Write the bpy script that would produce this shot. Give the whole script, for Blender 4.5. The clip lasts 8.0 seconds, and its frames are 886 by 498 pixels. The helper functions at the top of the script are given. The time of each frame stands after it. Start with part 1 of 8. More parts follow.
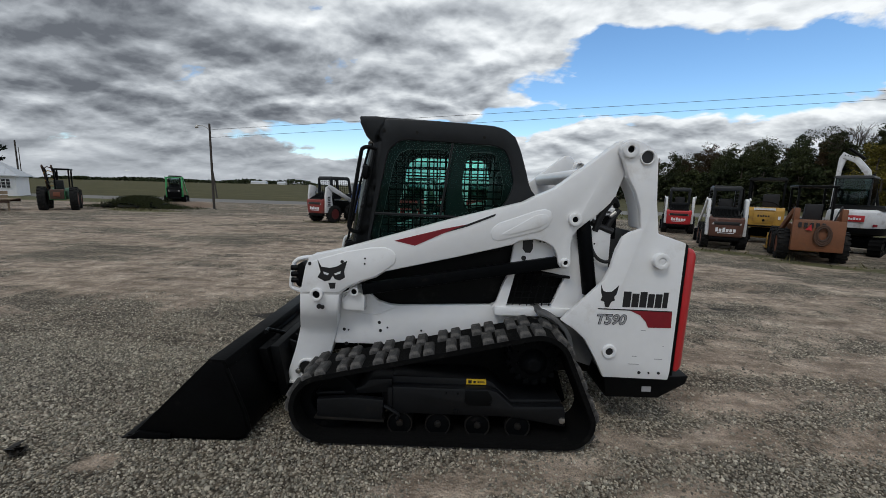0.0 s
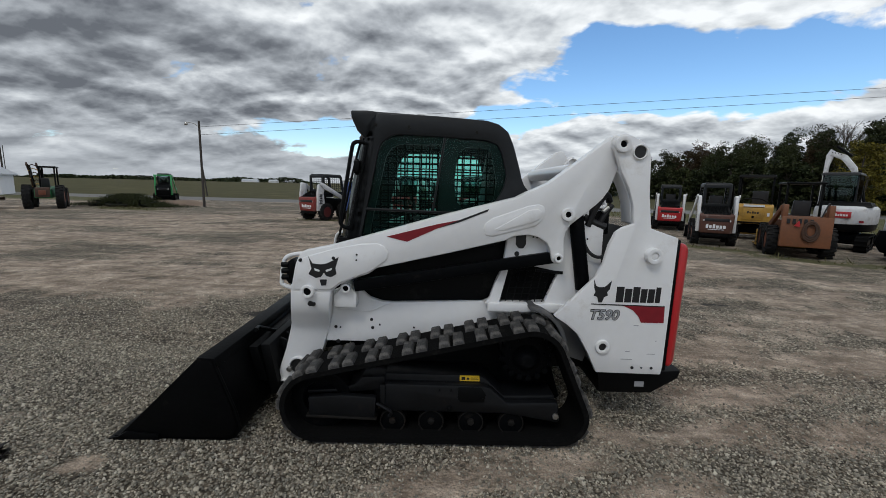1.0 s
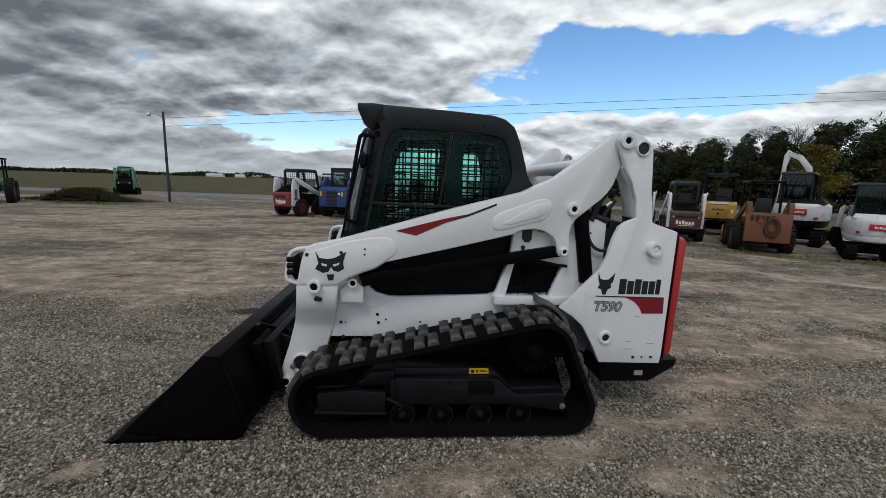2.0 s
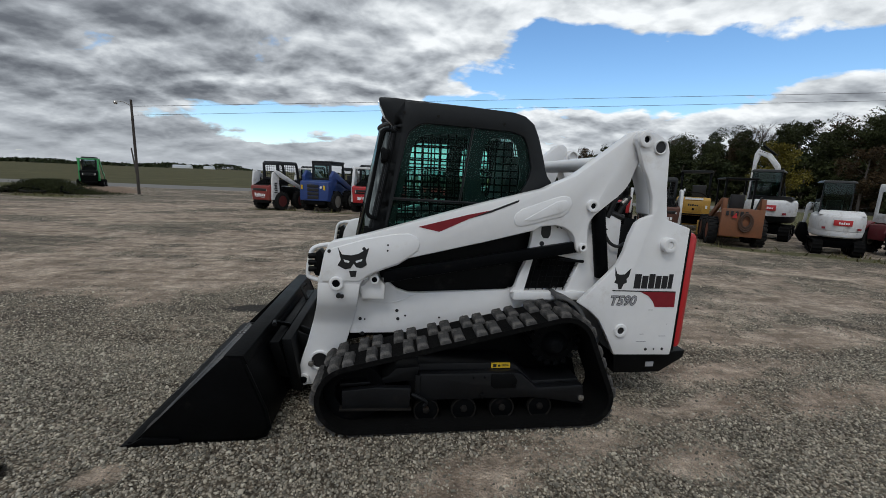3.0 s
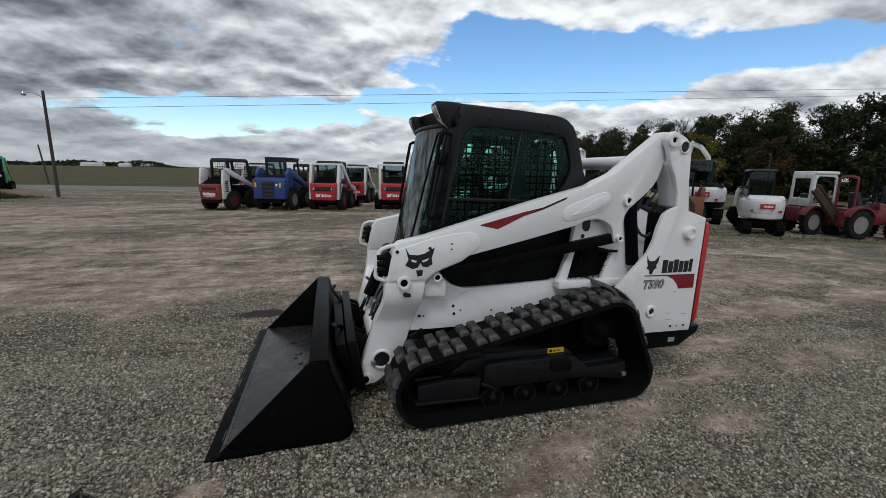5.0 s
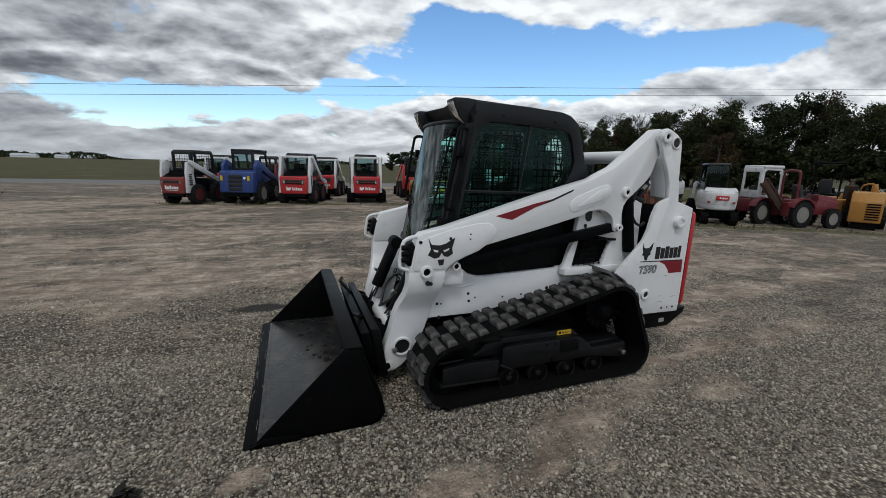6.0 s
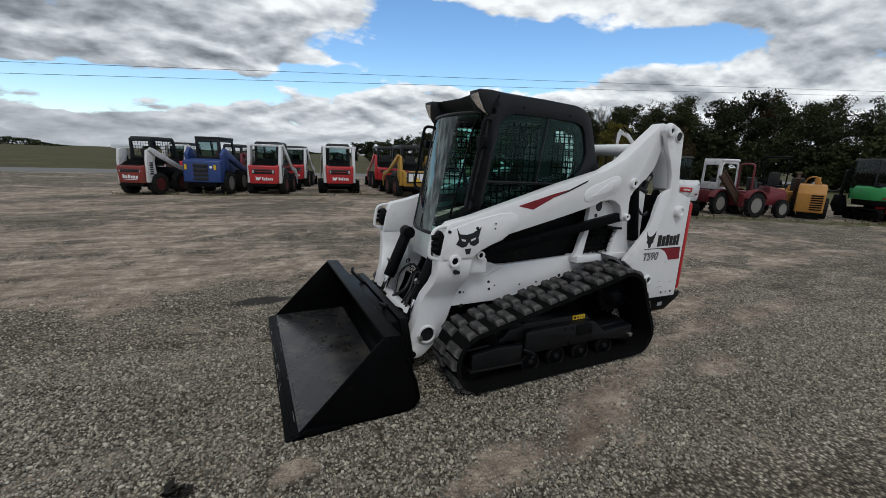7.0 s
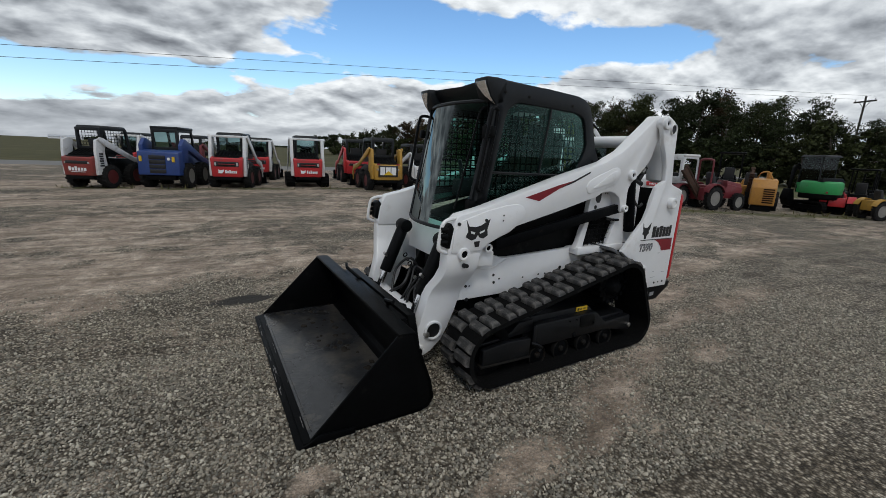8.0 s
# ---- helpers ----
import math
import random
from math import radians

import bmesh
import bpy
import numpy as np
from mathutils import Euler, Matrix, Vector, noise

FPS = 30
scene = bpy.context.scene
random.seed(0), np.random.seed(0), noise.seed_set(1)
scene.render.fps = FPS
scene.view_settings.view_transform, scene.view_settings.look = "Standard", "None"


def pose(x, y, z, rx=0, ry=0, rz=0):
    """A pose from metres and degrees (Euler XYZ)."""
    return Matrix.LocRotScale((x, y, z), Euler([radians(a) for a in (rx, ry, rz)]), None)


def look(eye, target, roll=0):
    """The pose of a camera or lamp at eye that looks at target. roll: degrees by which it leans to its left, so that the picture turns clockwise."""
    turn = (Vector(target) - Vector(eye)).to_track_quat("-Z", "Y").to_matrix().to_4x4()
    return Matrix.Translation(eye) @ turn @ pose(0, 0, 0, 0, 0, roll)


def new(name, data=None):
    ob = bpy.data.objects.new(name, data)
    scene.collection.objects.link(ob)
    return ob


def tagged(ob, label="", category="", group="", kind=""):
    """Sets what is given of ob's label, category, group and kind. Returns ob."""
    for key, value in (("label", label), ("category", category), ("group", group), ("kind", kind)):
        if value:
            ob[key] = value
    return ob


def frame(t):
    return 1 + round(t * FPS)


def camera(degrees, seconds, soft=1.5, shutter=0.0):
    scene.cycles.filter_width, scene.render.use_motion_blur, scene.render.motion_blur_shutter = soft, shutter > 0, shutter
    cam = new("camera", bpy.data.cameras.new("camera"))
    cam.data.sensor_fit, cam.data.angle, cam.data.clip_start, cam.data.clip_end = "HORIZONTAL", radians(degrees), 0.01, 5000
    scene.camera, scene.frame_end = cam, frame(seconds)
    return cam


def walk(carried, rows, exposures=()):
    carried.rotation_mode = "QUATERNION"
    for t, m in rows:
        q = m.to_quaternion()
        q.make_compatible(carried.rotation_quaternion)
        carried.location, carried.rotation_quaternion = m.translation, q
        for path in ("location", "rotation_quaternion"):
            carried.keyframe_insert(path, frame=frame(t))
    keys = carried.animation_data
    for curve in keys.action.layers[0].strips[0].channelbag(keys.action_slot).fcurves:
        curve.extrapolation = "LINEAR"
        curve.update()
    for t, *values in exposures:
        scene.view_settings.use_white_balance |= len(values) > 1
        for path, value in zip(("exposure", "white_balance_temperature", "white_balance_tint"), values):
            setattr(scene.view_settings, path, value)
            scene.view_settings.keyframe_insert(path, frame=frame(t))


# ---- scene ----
cam = camera(95.0, 8.0, 0.6)
ROWS = [
    (0.0, 1.897, -3.084, 1.550, 5.79, -8.60, 1.46),
    (0.5, 1.925, -3.077, 1.553, 5.81, -8.77, 1.25),
    (1.0, 1.898, -3.063, 1.534, 4.79, -8.87, 1.38),
    (1.5, 1.793, -3.075, 1.514, 2.75, -8.99, 1.60),
    (3.0, 1.388, -3.089, 1.518, -2.54, -9.98, 2.31),
    (3.5, 1.208, -3.063, 1.520, -4.48, -10.20, 2.41),
    (4.0, 1.074, -3.057, 1.526, -6.44, -10.32, 1.90),
    (4.5, 0.859, -3.087, 1.545, -8.32, -10.47, 1.39),
    (6.0, 0.273, -3.172, 1.539, -15.47, -11.52, 1.41),
    (6.5, 0.073, -3.156, 1.534, -18.14, -12.18, 1.45),
    (7.0, -0.135, -3.095, 1.527, -20.55, -12.65, 1.97),
    (7.5, -0.242, -3.023, 1.506, -23.15, -12.93, 2.22),
    (8.0, -0.357, -2.909, 1.487, -25.49, -13.24, 2.41),
]
walk(cam, [(t, pose(x, y, z, 90 + pitch, 0, yaw) @ pose(0, 0, 0, 0, 0, roll)) for t, x, y, z, yaw, pitch, roll in ROWS], [(0.0, 0.01, 6330, 8), (8.0, 0.01, 6330, 8)])
LOADER = pose(1.530, 0.052, 0.0, 0, 0, 5.19)

# ---- sky and sun: broken cloud, soft light ----
SUN_TURN, SUN_HIGH = 205.0, 52.0   # compass turn of the sun's light and its height, degrees


def make_world():
    world = bpy.data.worlds.new("sky")
    scene.world = world
    world.use_nodes = True
    nt = world.node_tree
    nt.nodes.clear()
    N, L = nt.nodes.new, nt.links.new
    out, mixs = N("ShaderNodeOutputWorld"), N("ShaderNodeMixShader")
    blue, grey = N("ShaderNodeBackground"), N("ShaderNodeBackground")
    sky = N("ShaderNodeTexSky")
    sky.sky_type, sky.sun_disc = "NISHITA", False
    sky.sun_elevation, sky.sun_rotation = radians(SUN_HIGH), radians(SUN_TURN)
    sky.air_density, sky.dust_density, sky.ozone_density = 1.0, 0.0, 3.0
    blue.inputs["Strength"].default_value = 0.14
    deep = N("ShaderNodeHueSaturation")
    deep.inputs["Saturation"].default_value, deep.inputs["Value"].default_value = 1.12, 1.12
    L(sky.outputs[0], deep.inputs["Color"])
    L(deep.outputs[0], blue.inputs["Color"])
    tc, sep = N("ShaderNodeTexCoord"), N("ShaderNodeSeparateXYZ")
    L(tc.outputs["Generated"], sep.inputs[0])

    def math_(op, a, b=0.0, clamp=False):
        m = N("ShaderNodeMath")
        m.operation, m.use_clamp = op, clamp
        for i, v in enumerate((a, b)):
            if isinstance(v, (int, float)):
                m.inputs[i].default_value = v
            else:
                L(v, m.inputs[i])
        return m.outputs[0]

    # the cloud deck: directions laid onto a plane overhead
    flat = math_("ADD", math_("MAXIMUM", sep.outputs[2], 0.0), 0.30)
    comb = N("ShaderNodeCombineXYZ")
    L(math_("DIVIDE", sep.outputs[0], flat), comb.inputs[0])
    L(math_("DIVIDE", sep.outputs[1], flat), comb.inputs[1])

    def fbm(scale, detail, rough, dist, offset, near=1.0):
        mp, n = N("ShaderNodeMapping"), N("ShaderNodeTexNoise")
        mp.inputs["Location"].default_value = offset
        mp.inputs["Scale"].default_value = (near, near * 1.15, 1.0)
        L(comb.outputs[0], mp.inputs[0])
        L(mp.outputs[0], n.inputs["Vector"])
        n.inputs["Scale"].default_value, n.inputs["Detail"].default_value = scale, detail
        n.inputs["Roughness"].default_value, n.inputs["Distortion"].default_value = rough, dist
        return n.outputs["Fac"]

    def billow(scale, near=1.0):
        # rounded heaps
        mp, n = N("ShaderNodeMapping"), N("ShaderNodeTexVoronoi")
        mp.inputs["Location"].default_value = (2.3, 0.7, 0)
        mp.inputs["Scale"].default_value = (near, near * 1.15, 1.0)
        warp, nz, sc = N("ShaderNodeVectorMath"), N("ShaderNodeTexNoise"), N("ShaderNodeVectorMath")
        L(comb.outputs[0], mp.inputs[0])
        L(mp.outputs[0], nz.inputs["Vector"])
        nz.inputs["Scale"].default_value, nz.inputs["Detail"].default_value = scale * 0.8, 4
        sc.operation, warp.operation = "SCALE", "ADD"
        L(nz.outputs["Color"], sc.inputs[0])
        sc.inputs["Scale"].default_value = 0.9 / scale
        L(mp.outputs[0], warp.inputs[0])
        L(sc.outputs[0], warp.inputs[1])
        L(warp.outputs[0], n.inputs["Vector"])
        n.feature = "SMOOTH_F1"
        n.inputs["Smoothness"].default_value = 0.35
        n.inputs["Scale"].default_value, n.inputs["Detail"].default_value, n.inputs["Roughness"].default_value = scale, 3, 0.5
        return math_("SUBTRACT", 1.0, n.outputs["Distance"])

    def heap(near):
        return math_("ADD", math_("MULTIPLY", fbm(2.7, 12, 0.64, 0.25, (0.4, 5.2, 0), near), 0.66), math_("MULTIPLY", billow(4.2, near), 0.34))

    d0, d1 = heap(1.0), heap(0.965)
    soft0, soft1 = fbm(3.0, 4, 0.5, 0.2, (0.4, 5.2, 0)), fbm(3.0, 4, 0.5, 0.2, (0.4, 5.2, 0), 0.95)
    lit = math_("ADD", math_("MULTIPLY", math_("SUBTRACT", d0, d1), 0.95), math_("MULTIPLY", math_("SUBTRACT", soft0, soft1), 0.55))
    big = fbm(0.75, 3, 0.5, 0.3, (3.1, 1.7, 0))
    az = N("ShaderNodeMath")
    az.operation = "ARCTAN2"
    L(sep.outputs[0], az.inputs[0])
    L(sep.outputs[1], az.inputs[1])
    el = math_("ARCSINE", sep.outputs[2])

    def window(turn, high, wide, tall, slope=0.0):
        # soft oval region of the deck round a direction
        a = math_("SUBTRACT", az.outputs[0], radians(turn))
        e = math_("SUBTRACT", math_("SUBTRACT", el, radians(high)), math_("MULTIPLY", a, slope))
        da, de = math_("DIVIDE", a, radians(wide)), math_("DIVIDE", e, radians(tall))
        r = math_("ADD", math_("MULTIPLY", da, da), math_("MULTIPLY", de, de))
        return math_("SUBTRACT", 1.0, math_("MULTIPLY", r, 0.5), True)

    hole = window(25, 13.0, 18, 3.9, 0.02)
    for turn, high, wide, tall, slope, amount in ((44, 13.2, 9, 2.0, 0.0, 0.9), (17, 16.8, 8, 2.6, 0.0, 0.9), (6, 9.4, 9, 1.7, 0.10, 0.85), (-15, 6.6, 14, 1.9, 0.05, 1.0), (-20, 4.2, 6, 0.8, 0.0, 0.75), (120, 30, 25, 8, 0, 0.9), (-140, 35, 30, 9, 0, 0.8)):
        hole = math_("MAXIMUM", hole, math_("MULTIPLY", window(turn, high, wide, tall, slope), amount))
    cover = math_("ADD", math_("MULTIPLY", math_("SUBTRACT", d0, 0.52), 3.4), math_("SUBTRACT", 1.50, math_("MULTIPLY", hole, 1.95)))
    ramp = N("ShaderNodeValToRGB")
    ramp.color_ramp.elements[0].position, ramp.color_ramp.elements[1].position = 0.0, 0.34
    L(cover, ramp.inputs[0])
    # cloud brightness: lit upper edges, grey bellies, whiter towards the openings and the east
    east = math_("MINIMUM", math_("MAXIMUM", math_("MULTIPLY", az.outputs[0], 0.34), -0.07), 0.09)
    tone = math_("ADD", math_("ADD", 0.47, east), math_("MULTIPLY", lit, 1.75))
    tone = math_("SUBTRACT", tone, math_("MULTIPLY", math_("SUBTRACT", d0, 0.52), 0.75))
    tone = math_("SUBTRACT", tone, math_("MULTIPLY", math_("SUBTRACT", big, 0.5), 0.7))
    tone = math_("ADD", tone, math_("MULTIPLY", hole, 0.16))
    tone = math_("ADD", tone, math_("MULTIPLY", window(33, 20, 18, 5, 0.0), 0.10))
    tone = math_("SUBTRACT", tone, math_("MULTIPLY", window(-23, 13.0, 5.5, 1.9, 0.1), 0.20))
    tone = math_("SUBTRACT", tone, math_("MULTIPLY", window(-46, 17, 15, 9, 0.0), 0.20))
    tone = math_("SUBTRACT", tone, math_("MULTIPLY", window(25, 6.0, 30, 1.8, 0.0), 0.12))
    tone = math_("SUBTRACT", tone, math_("MULTIPLY", window(-48, 6.0, 16, 5.0, 0.0), 0.12))
    tone = math_("SUBTRACT", tone, math_("MULTIPLY", window(68, 12.0, 18, 8.0, 0.0), 0.05))
    # haze evens the deck out towards the horizon
    clear = math_("MULTIPLY", math_("SUBTRACT", el, radians(0.5)), 1.0 / radians(7.0), True)
    clear = math_("ADD", math_("MULTIPLY", clear, 0.75), 0.25)
    tone = math_("ADD", math_("MULTIPLY", math_("SUBTRACT", tone, 0.46), clear), 0.46)
    shade = N("ShaderNodeValToRGB")
    cr = shade.color_ramp
    cr.elements[0].position, cr.elements[0].color = 0.08, (0.13, 0.14, 0.16, 1)
    cr.elements[1].position, cr.elements[1].color = 0.95, (0.90, 0.91, 0.92, 1)
    for pos, c in ((0.30, (0.255, 0.27, 0.295)), (0.52, (0.44, 0.46, 0.49)), (0.74, (0.68, 0.70, 0.72))):
        step = cr.elements.new(pos)
        step.color = (*c, 1)
    L(tone, shade.inputs[0])
    L(shade.outputs[0], grey.inputs["Color"])
    grey.inputs["Strength"].default_value = 1.08
    L(ramp.outputs[0], mixs.inputs[0])
    L(blue.outputs[0], mixs.inputs[1])
    L(grey.outputs[0], mixs.inputs[2])
    L(mixs.outputs[0], out.inputs[0])


make_world()
sun = new("sun", bpy.data.lights.new("sun", "SUN"))
sun.data.energy, sun.data.angle, sun.data.color = 0.9, radians(14), (1.0, 0.96, 0.90)
sun.matrix_world = look((0, 0, 30), Vector((0, 0, 30)) - Vector((math.sin(radians(SUN_TURN)) * math.cos(radians(SUN_HIGH)), math.cos(radians(SUN_TURN)) * math.cos(radians(SUN_HIGH)), math.sin(radians(SUN_HIGH)))))


# ---- materials ----
def material(name, col, rough=0.5, metal=0.0, var=0.12, scale=3.0, bump=0.0, bscale=40.0, dirt=None, dirt_amount=0.0, coat=0.0, each=0.0, spec=0.5):
    m = bpy.data.materials.new(name)
    m.use_nodes = True
    nt = m.node_tree
    N, L = nt.nodes.new, nt.links.new
    bsdf = nt.nodes["Principled BSDF"]
    tc = N("ShaderNodeTexCoord")
    n1, n2 = N("ShaderNodeTexNoise"), N("ShaderNodeTexNoise")
    for n, s, d in ((n1, scale, 6), (n2, scale * 9, 4)):
        n.inputs["Scale"].default_value, n.inputs["Detail"].default_value = s, d
        L(tc.outputs["Object"], n.inputs["Vector"])
    add = N("ShaderNodeMath")
    add.operation = "ADD"
    L(n1.outputs["Fac"], add.inputs[0])
    L(n2.outputs["Fac"], add.inputs[1])
    rmp = N("ShaderNodeMapRange")
    rmp.inputs["From Min"].default_value, rmp.inputs["From Max"].default_value = 0.6, 1.4
    rmp.inputs["To Min"].default_value, rmp.inputs["To Max"].default_value = 1 - var, 1 + var
    L(add.outputs[0], rmp.inputs["Value"])
    val = rmp.outputs[0]
    if each:
        info, er, mul = N("ShaderNodeObjectInfo"), N("ShaderNodeMapRange"), N("ShaderNodeMath")
        er.inputs["To Min"].default_value, er.inputs["To Max"].default_value = 1 - each, 1 + each
        mul.operation = "MULTIPLY"
        L(info.outputs["Random"], er.inputs["Value"])
        L(er.outputs[0], mul.inputs[0])
        L(val, mul.inputs[1])
        val = mul.outputs[0]
    hsv = N("ShaderNodeHueSaturation")
    hsv.inputs["Color"].default_value = (*col, 1)
    L(val, hsv.inputs["Value"])
    colour = hsv.outputs[0]
    rr = N("ShaderNodeMapRange")
    rr.inputs["To Min"].default_value, rr.inputs["To Max"].default_value = max(0.02, rough - 0.12), min(1, rough + 0.12)
    L(n1.outputs["Fac"], rr.inputs["Value"])
    if dirt:
        dn, dr, mx = N("ShaderNodeTexNoise"), N("ShaderNodeMapRange"), N("ShaderNodeMixRGB")
        dn.inputs["Scale"].default_value, dn.inputs["Detail"].default_value, dn.inputs["Roughness"].default_value = scale * 1.7, 10, 0.7
        L(tc.outputs["Object"], dn.inputs["Vector"])
        dr.inputs["From Min"].default_value, dr.inputs["From Max"].default_value = 0.62 - 0.3 * dirt_amount, 0.80 - 0.2 * dirt_amount
        L(dn.outputs["Fac"], dr.inputs["Value"])
        L(dr.outputs[0], mx.inputs[0])
        L(colour, mx.inputs[1])
        mx.inputs[2].default_value = (*dirt, 1)
        colour = mx.outputs[0]
    L(colour, bsdf.inputs["Base Color"])
    L(rr.outputs[0], bsdf.inputs["Roughness"])
    bsdf.inputs["Metallic"].default_value = metal
    bsdf.inputs["Coat Weight"].default_value = coat
    bsdf.inputs["Coat Roughness"].default_value = 0.12
    bsdf.inputs["Specular IOR Level"].default_value = spec
    if bump:
        bn, b = N("ShaderNodeTexNoise"), N("ShaderNodeBump")
        bn.inputs["Scale"].default_value, bn.inputs["Detail"].default_value = bscale, 5
        L(tc.outputs["Object"], bn.inputs["Vector"])
        b.inputs["Strength"].default_value, b.inputs["Distance"].default_value = bump, 0.01
        L(bn.outputs["Fac"], b.inputs["Height"])
        L(b.outputs[0], bsdf.inputs["Normal"])
    return m


def glass_material(name, tint, gloss=0.06, shine=0.9, ior=1.5):
    m = bpy.data.materials.new(name)
    m.use_nodes = True
    nt = m.node_tree
    nt.nodes.clear()
    N, L = nt.nodes.new, nt.links.new
    out, mix, tr, gl, fr = N("ShaderNodeOutputMaterial"), N("ShaderNodeMixShader"), N("ShaderNodeBsdfTransparent"), N("ShaderNodeBsdfGlossy"), N("ShaderNodeFresnel")
    tr.inputs[0].default_value = (*tint, 1)
    gl.inputs["Roughness"].default_value = gloss
    gl.inputs["Color"].default_value = (shine * 0.92, shine, shine * 0.97, 1)
    fr.inputs["IOR"].default_value = ior
    L(fr.outputs[0], mix.inputs[0])
    L(tr.outputs[0], mix.inputs[1])
    L(gl.outputs[0], mix.inputs[2])
    L(mix.outputs[0], out.inputs[0])
    return m


DUST = (0.22, 0.19, 0.16)
WHITE = material("white_paint", (0.76, 0.755, 0.75), 0.36, 0, 0.03, 2.0, 0.02, 25, dirt=(0.60, 0.57, 0.53), dirt_amount=0.06, coat=0.25)
BLACK = material("black_paint", (0.003, 0.0033, 0.0036), 0.45, 0, 0.3, 3.0, 0.05, 60, dirt=(0.02, 0.019, 0.018), dirt_amount=0.10, spec=0.1)
CABBLACK = material("black_cab_paint", (0.008, 0.0095, 0.011), 0.45, 0, 0.25, 3.0, 0.10, 220, spec=0.3)
BUCKETBLACK = material("worn_black_bucket_paint", (0.002, 0.0022, 0.0025), 0.42, 0, 0.4, 4.0, 0.10, 60, dirt=(0.018, 0.017, 0.015), dirt_amount=0.08, spec=0.06)
BUCKETFLOOR = material("scuffed_bucket_floor", (0.030, 0.031, 0.033), 0.29, 0.3, 0.6, 2.6, 0.20, 30, dirt=(0.105, 0.092, 0.075), dirt_amount=0.42)
DARKSTEEL = material("dark_steel", (0.003, 0.0034, 0.004), 0.45, 0, 0.35, 5.0, 0.08, 70, dirt=(0.020, 0.017, 0.015), dirt_amount=0.10, spec=0.04)
STEEL = material("bare_steel", (0.42, 0.41, 0.39), 0.35, 0.9, 0.2, 8.0, 0.08, 90, dirt=(0.14, 0.08, 0.05), dirt_amount=0.25)
CHROME = material("chromed_rod", (0.75, 0.75, 0.76), 0.12, 1.0, 0.03)
RUBBER = material("track_rubber", (0.005, 0.005, 0.005), 0.85, 0, 0.3, 6.0, 0.35, 90, dirt=(0.02, 0.019, 0.017), dirt_amount=0.12, spec=0.05)
LUG = material("worn_lug_rubber", (0.026, 0.025, 0.024), 0.8, 0, 0.35, 9.0, 0.45, 110, dirt=(0.13, 0.12, 0.11), dirt_amount=0.45, each=0.25)
FRAMEBLACK = material("satin_black_frame_paint", (0.0055, 0.006, 0.007), 0.40, 0, 0.35, 5.0, 0.08, 70, dirt=(0.018, 0.015, 0.013), dirt_amount=0.12, spec=0.22)
FENDERGREY = material("dark_grey_fender", (0.085, 0.086, 0.088), 0.6, 0, 0.15, 3.0, 0.10, 80, dirt=(0.16, 0.145, 0.125), dirt_amount=0.15)
DULLSTEEL = material("dull_brown_steel", (0.011, 0.010, 0.009), 0.6, 0, 0.35, 6.0, 0.15, 60, dirt=(0.035, 0.024, 0.017), dirt_amount=0.2, spec=0.15)
RUST = material("rusty_steel", (0.06, 0.03, 0.018), 0.8, 0.1, 0.4, 6.0, 0.2, 60, dirt=(0.05, 0.04, 0.035), dirt_amount=0.4)
RED = material("red_plastic", (0.46, 0.018, 0.022), 0.38, 0, 0.08, 2.0, 0.03, 40, dirt=(0.30, 0.05, 0.045), dirt_amount=0.12, coat=0.2)
DECALRED = material("red_decal", (0.20, 0.008, 0.016), 0.4, 0, 0.15, 3.0)
DECALBLACK = material("black_decal", (0.010, 0.010, 0.011), 0.45, 0, 0.1)
DECALGREY = material("grey_decal", (0.30, 0.30, 0.31), 0.45, 0, 0.1)
DECALWHITE = material("white_decal", (0.72, 0.72, 0.72), 0.5, 0, 0.06)
YELLOWSTICK = material("yellow_sticker", (0.62, 0.40, 0.02), 0.5, 0, 0.2, 20)
HOSE = material("black_hose", (0.012, 0.012, 0.013), 0.55, 0, 0.2, 10, 0.1, 200)
SEATCLOTH = material("black_vinyl", (0.014, 0.014, 0.015), 0.6, 0, 0.2, 8, 0.2, 120)
GREENGLASS = glass_material("green_tinted_glass", (0.72, 0.94, 0.90), 0.02, 0.45, 1.32)
CLEARGLASS = glass_material("clear_cab_glass", (0.56, 0.82, 0.76), 0.05, 0.22, 1.22)
REFLECTOR = material("lamp_reflector", (0.8, 0.8, 0.8), 0.2, 0.9, 0.05)


# ---- mesh helpers ----
def prism(bm, pts, y0, y1):
    """A polygon of (x, z) drawn out along y."""
    area = sum(a[0] * b[1] - b[0] * a[1] for a, b in zip(pts, pts[1:] + pts[:1]))
    if (area > 0) == (y1 > y0):
        pts = pts[::-1]
    a = [bm.verts.new((x, y0, z)) for x, z in pts]
    b = [bm.verts.new((x, y1, z)) for x, z in pts]
    bm.faces.new(a[::-1])
    bm.faces.new(b)
    for i in range(len(pts)):
        j = (i + 1) % len(pts)
        bm.faces.new((a[i], a[j], b[j], b[i]))
    return bm


def loft(bm, loops, closed=False, caps=True):
    """Rings of equally many points, joined one to the next."""
    rings = [[bm.verts.new(p) for p in loop] for loop in loops]
    n = len(rings[0])
    pairs = list(zip(rings, rings[1:])) + ([(rings[-1], rings[0])] if closed else [])
    for a, b in pairs:
        for i in range(n):
            j = (i + 1) % n
            bm.faces.new((a[i], a[j], b[j], b[i]))
    if caps and not closed:
        bm.faces.new(rings[0][::-1])
        bm.faces.new(rings[-1])
    return bm


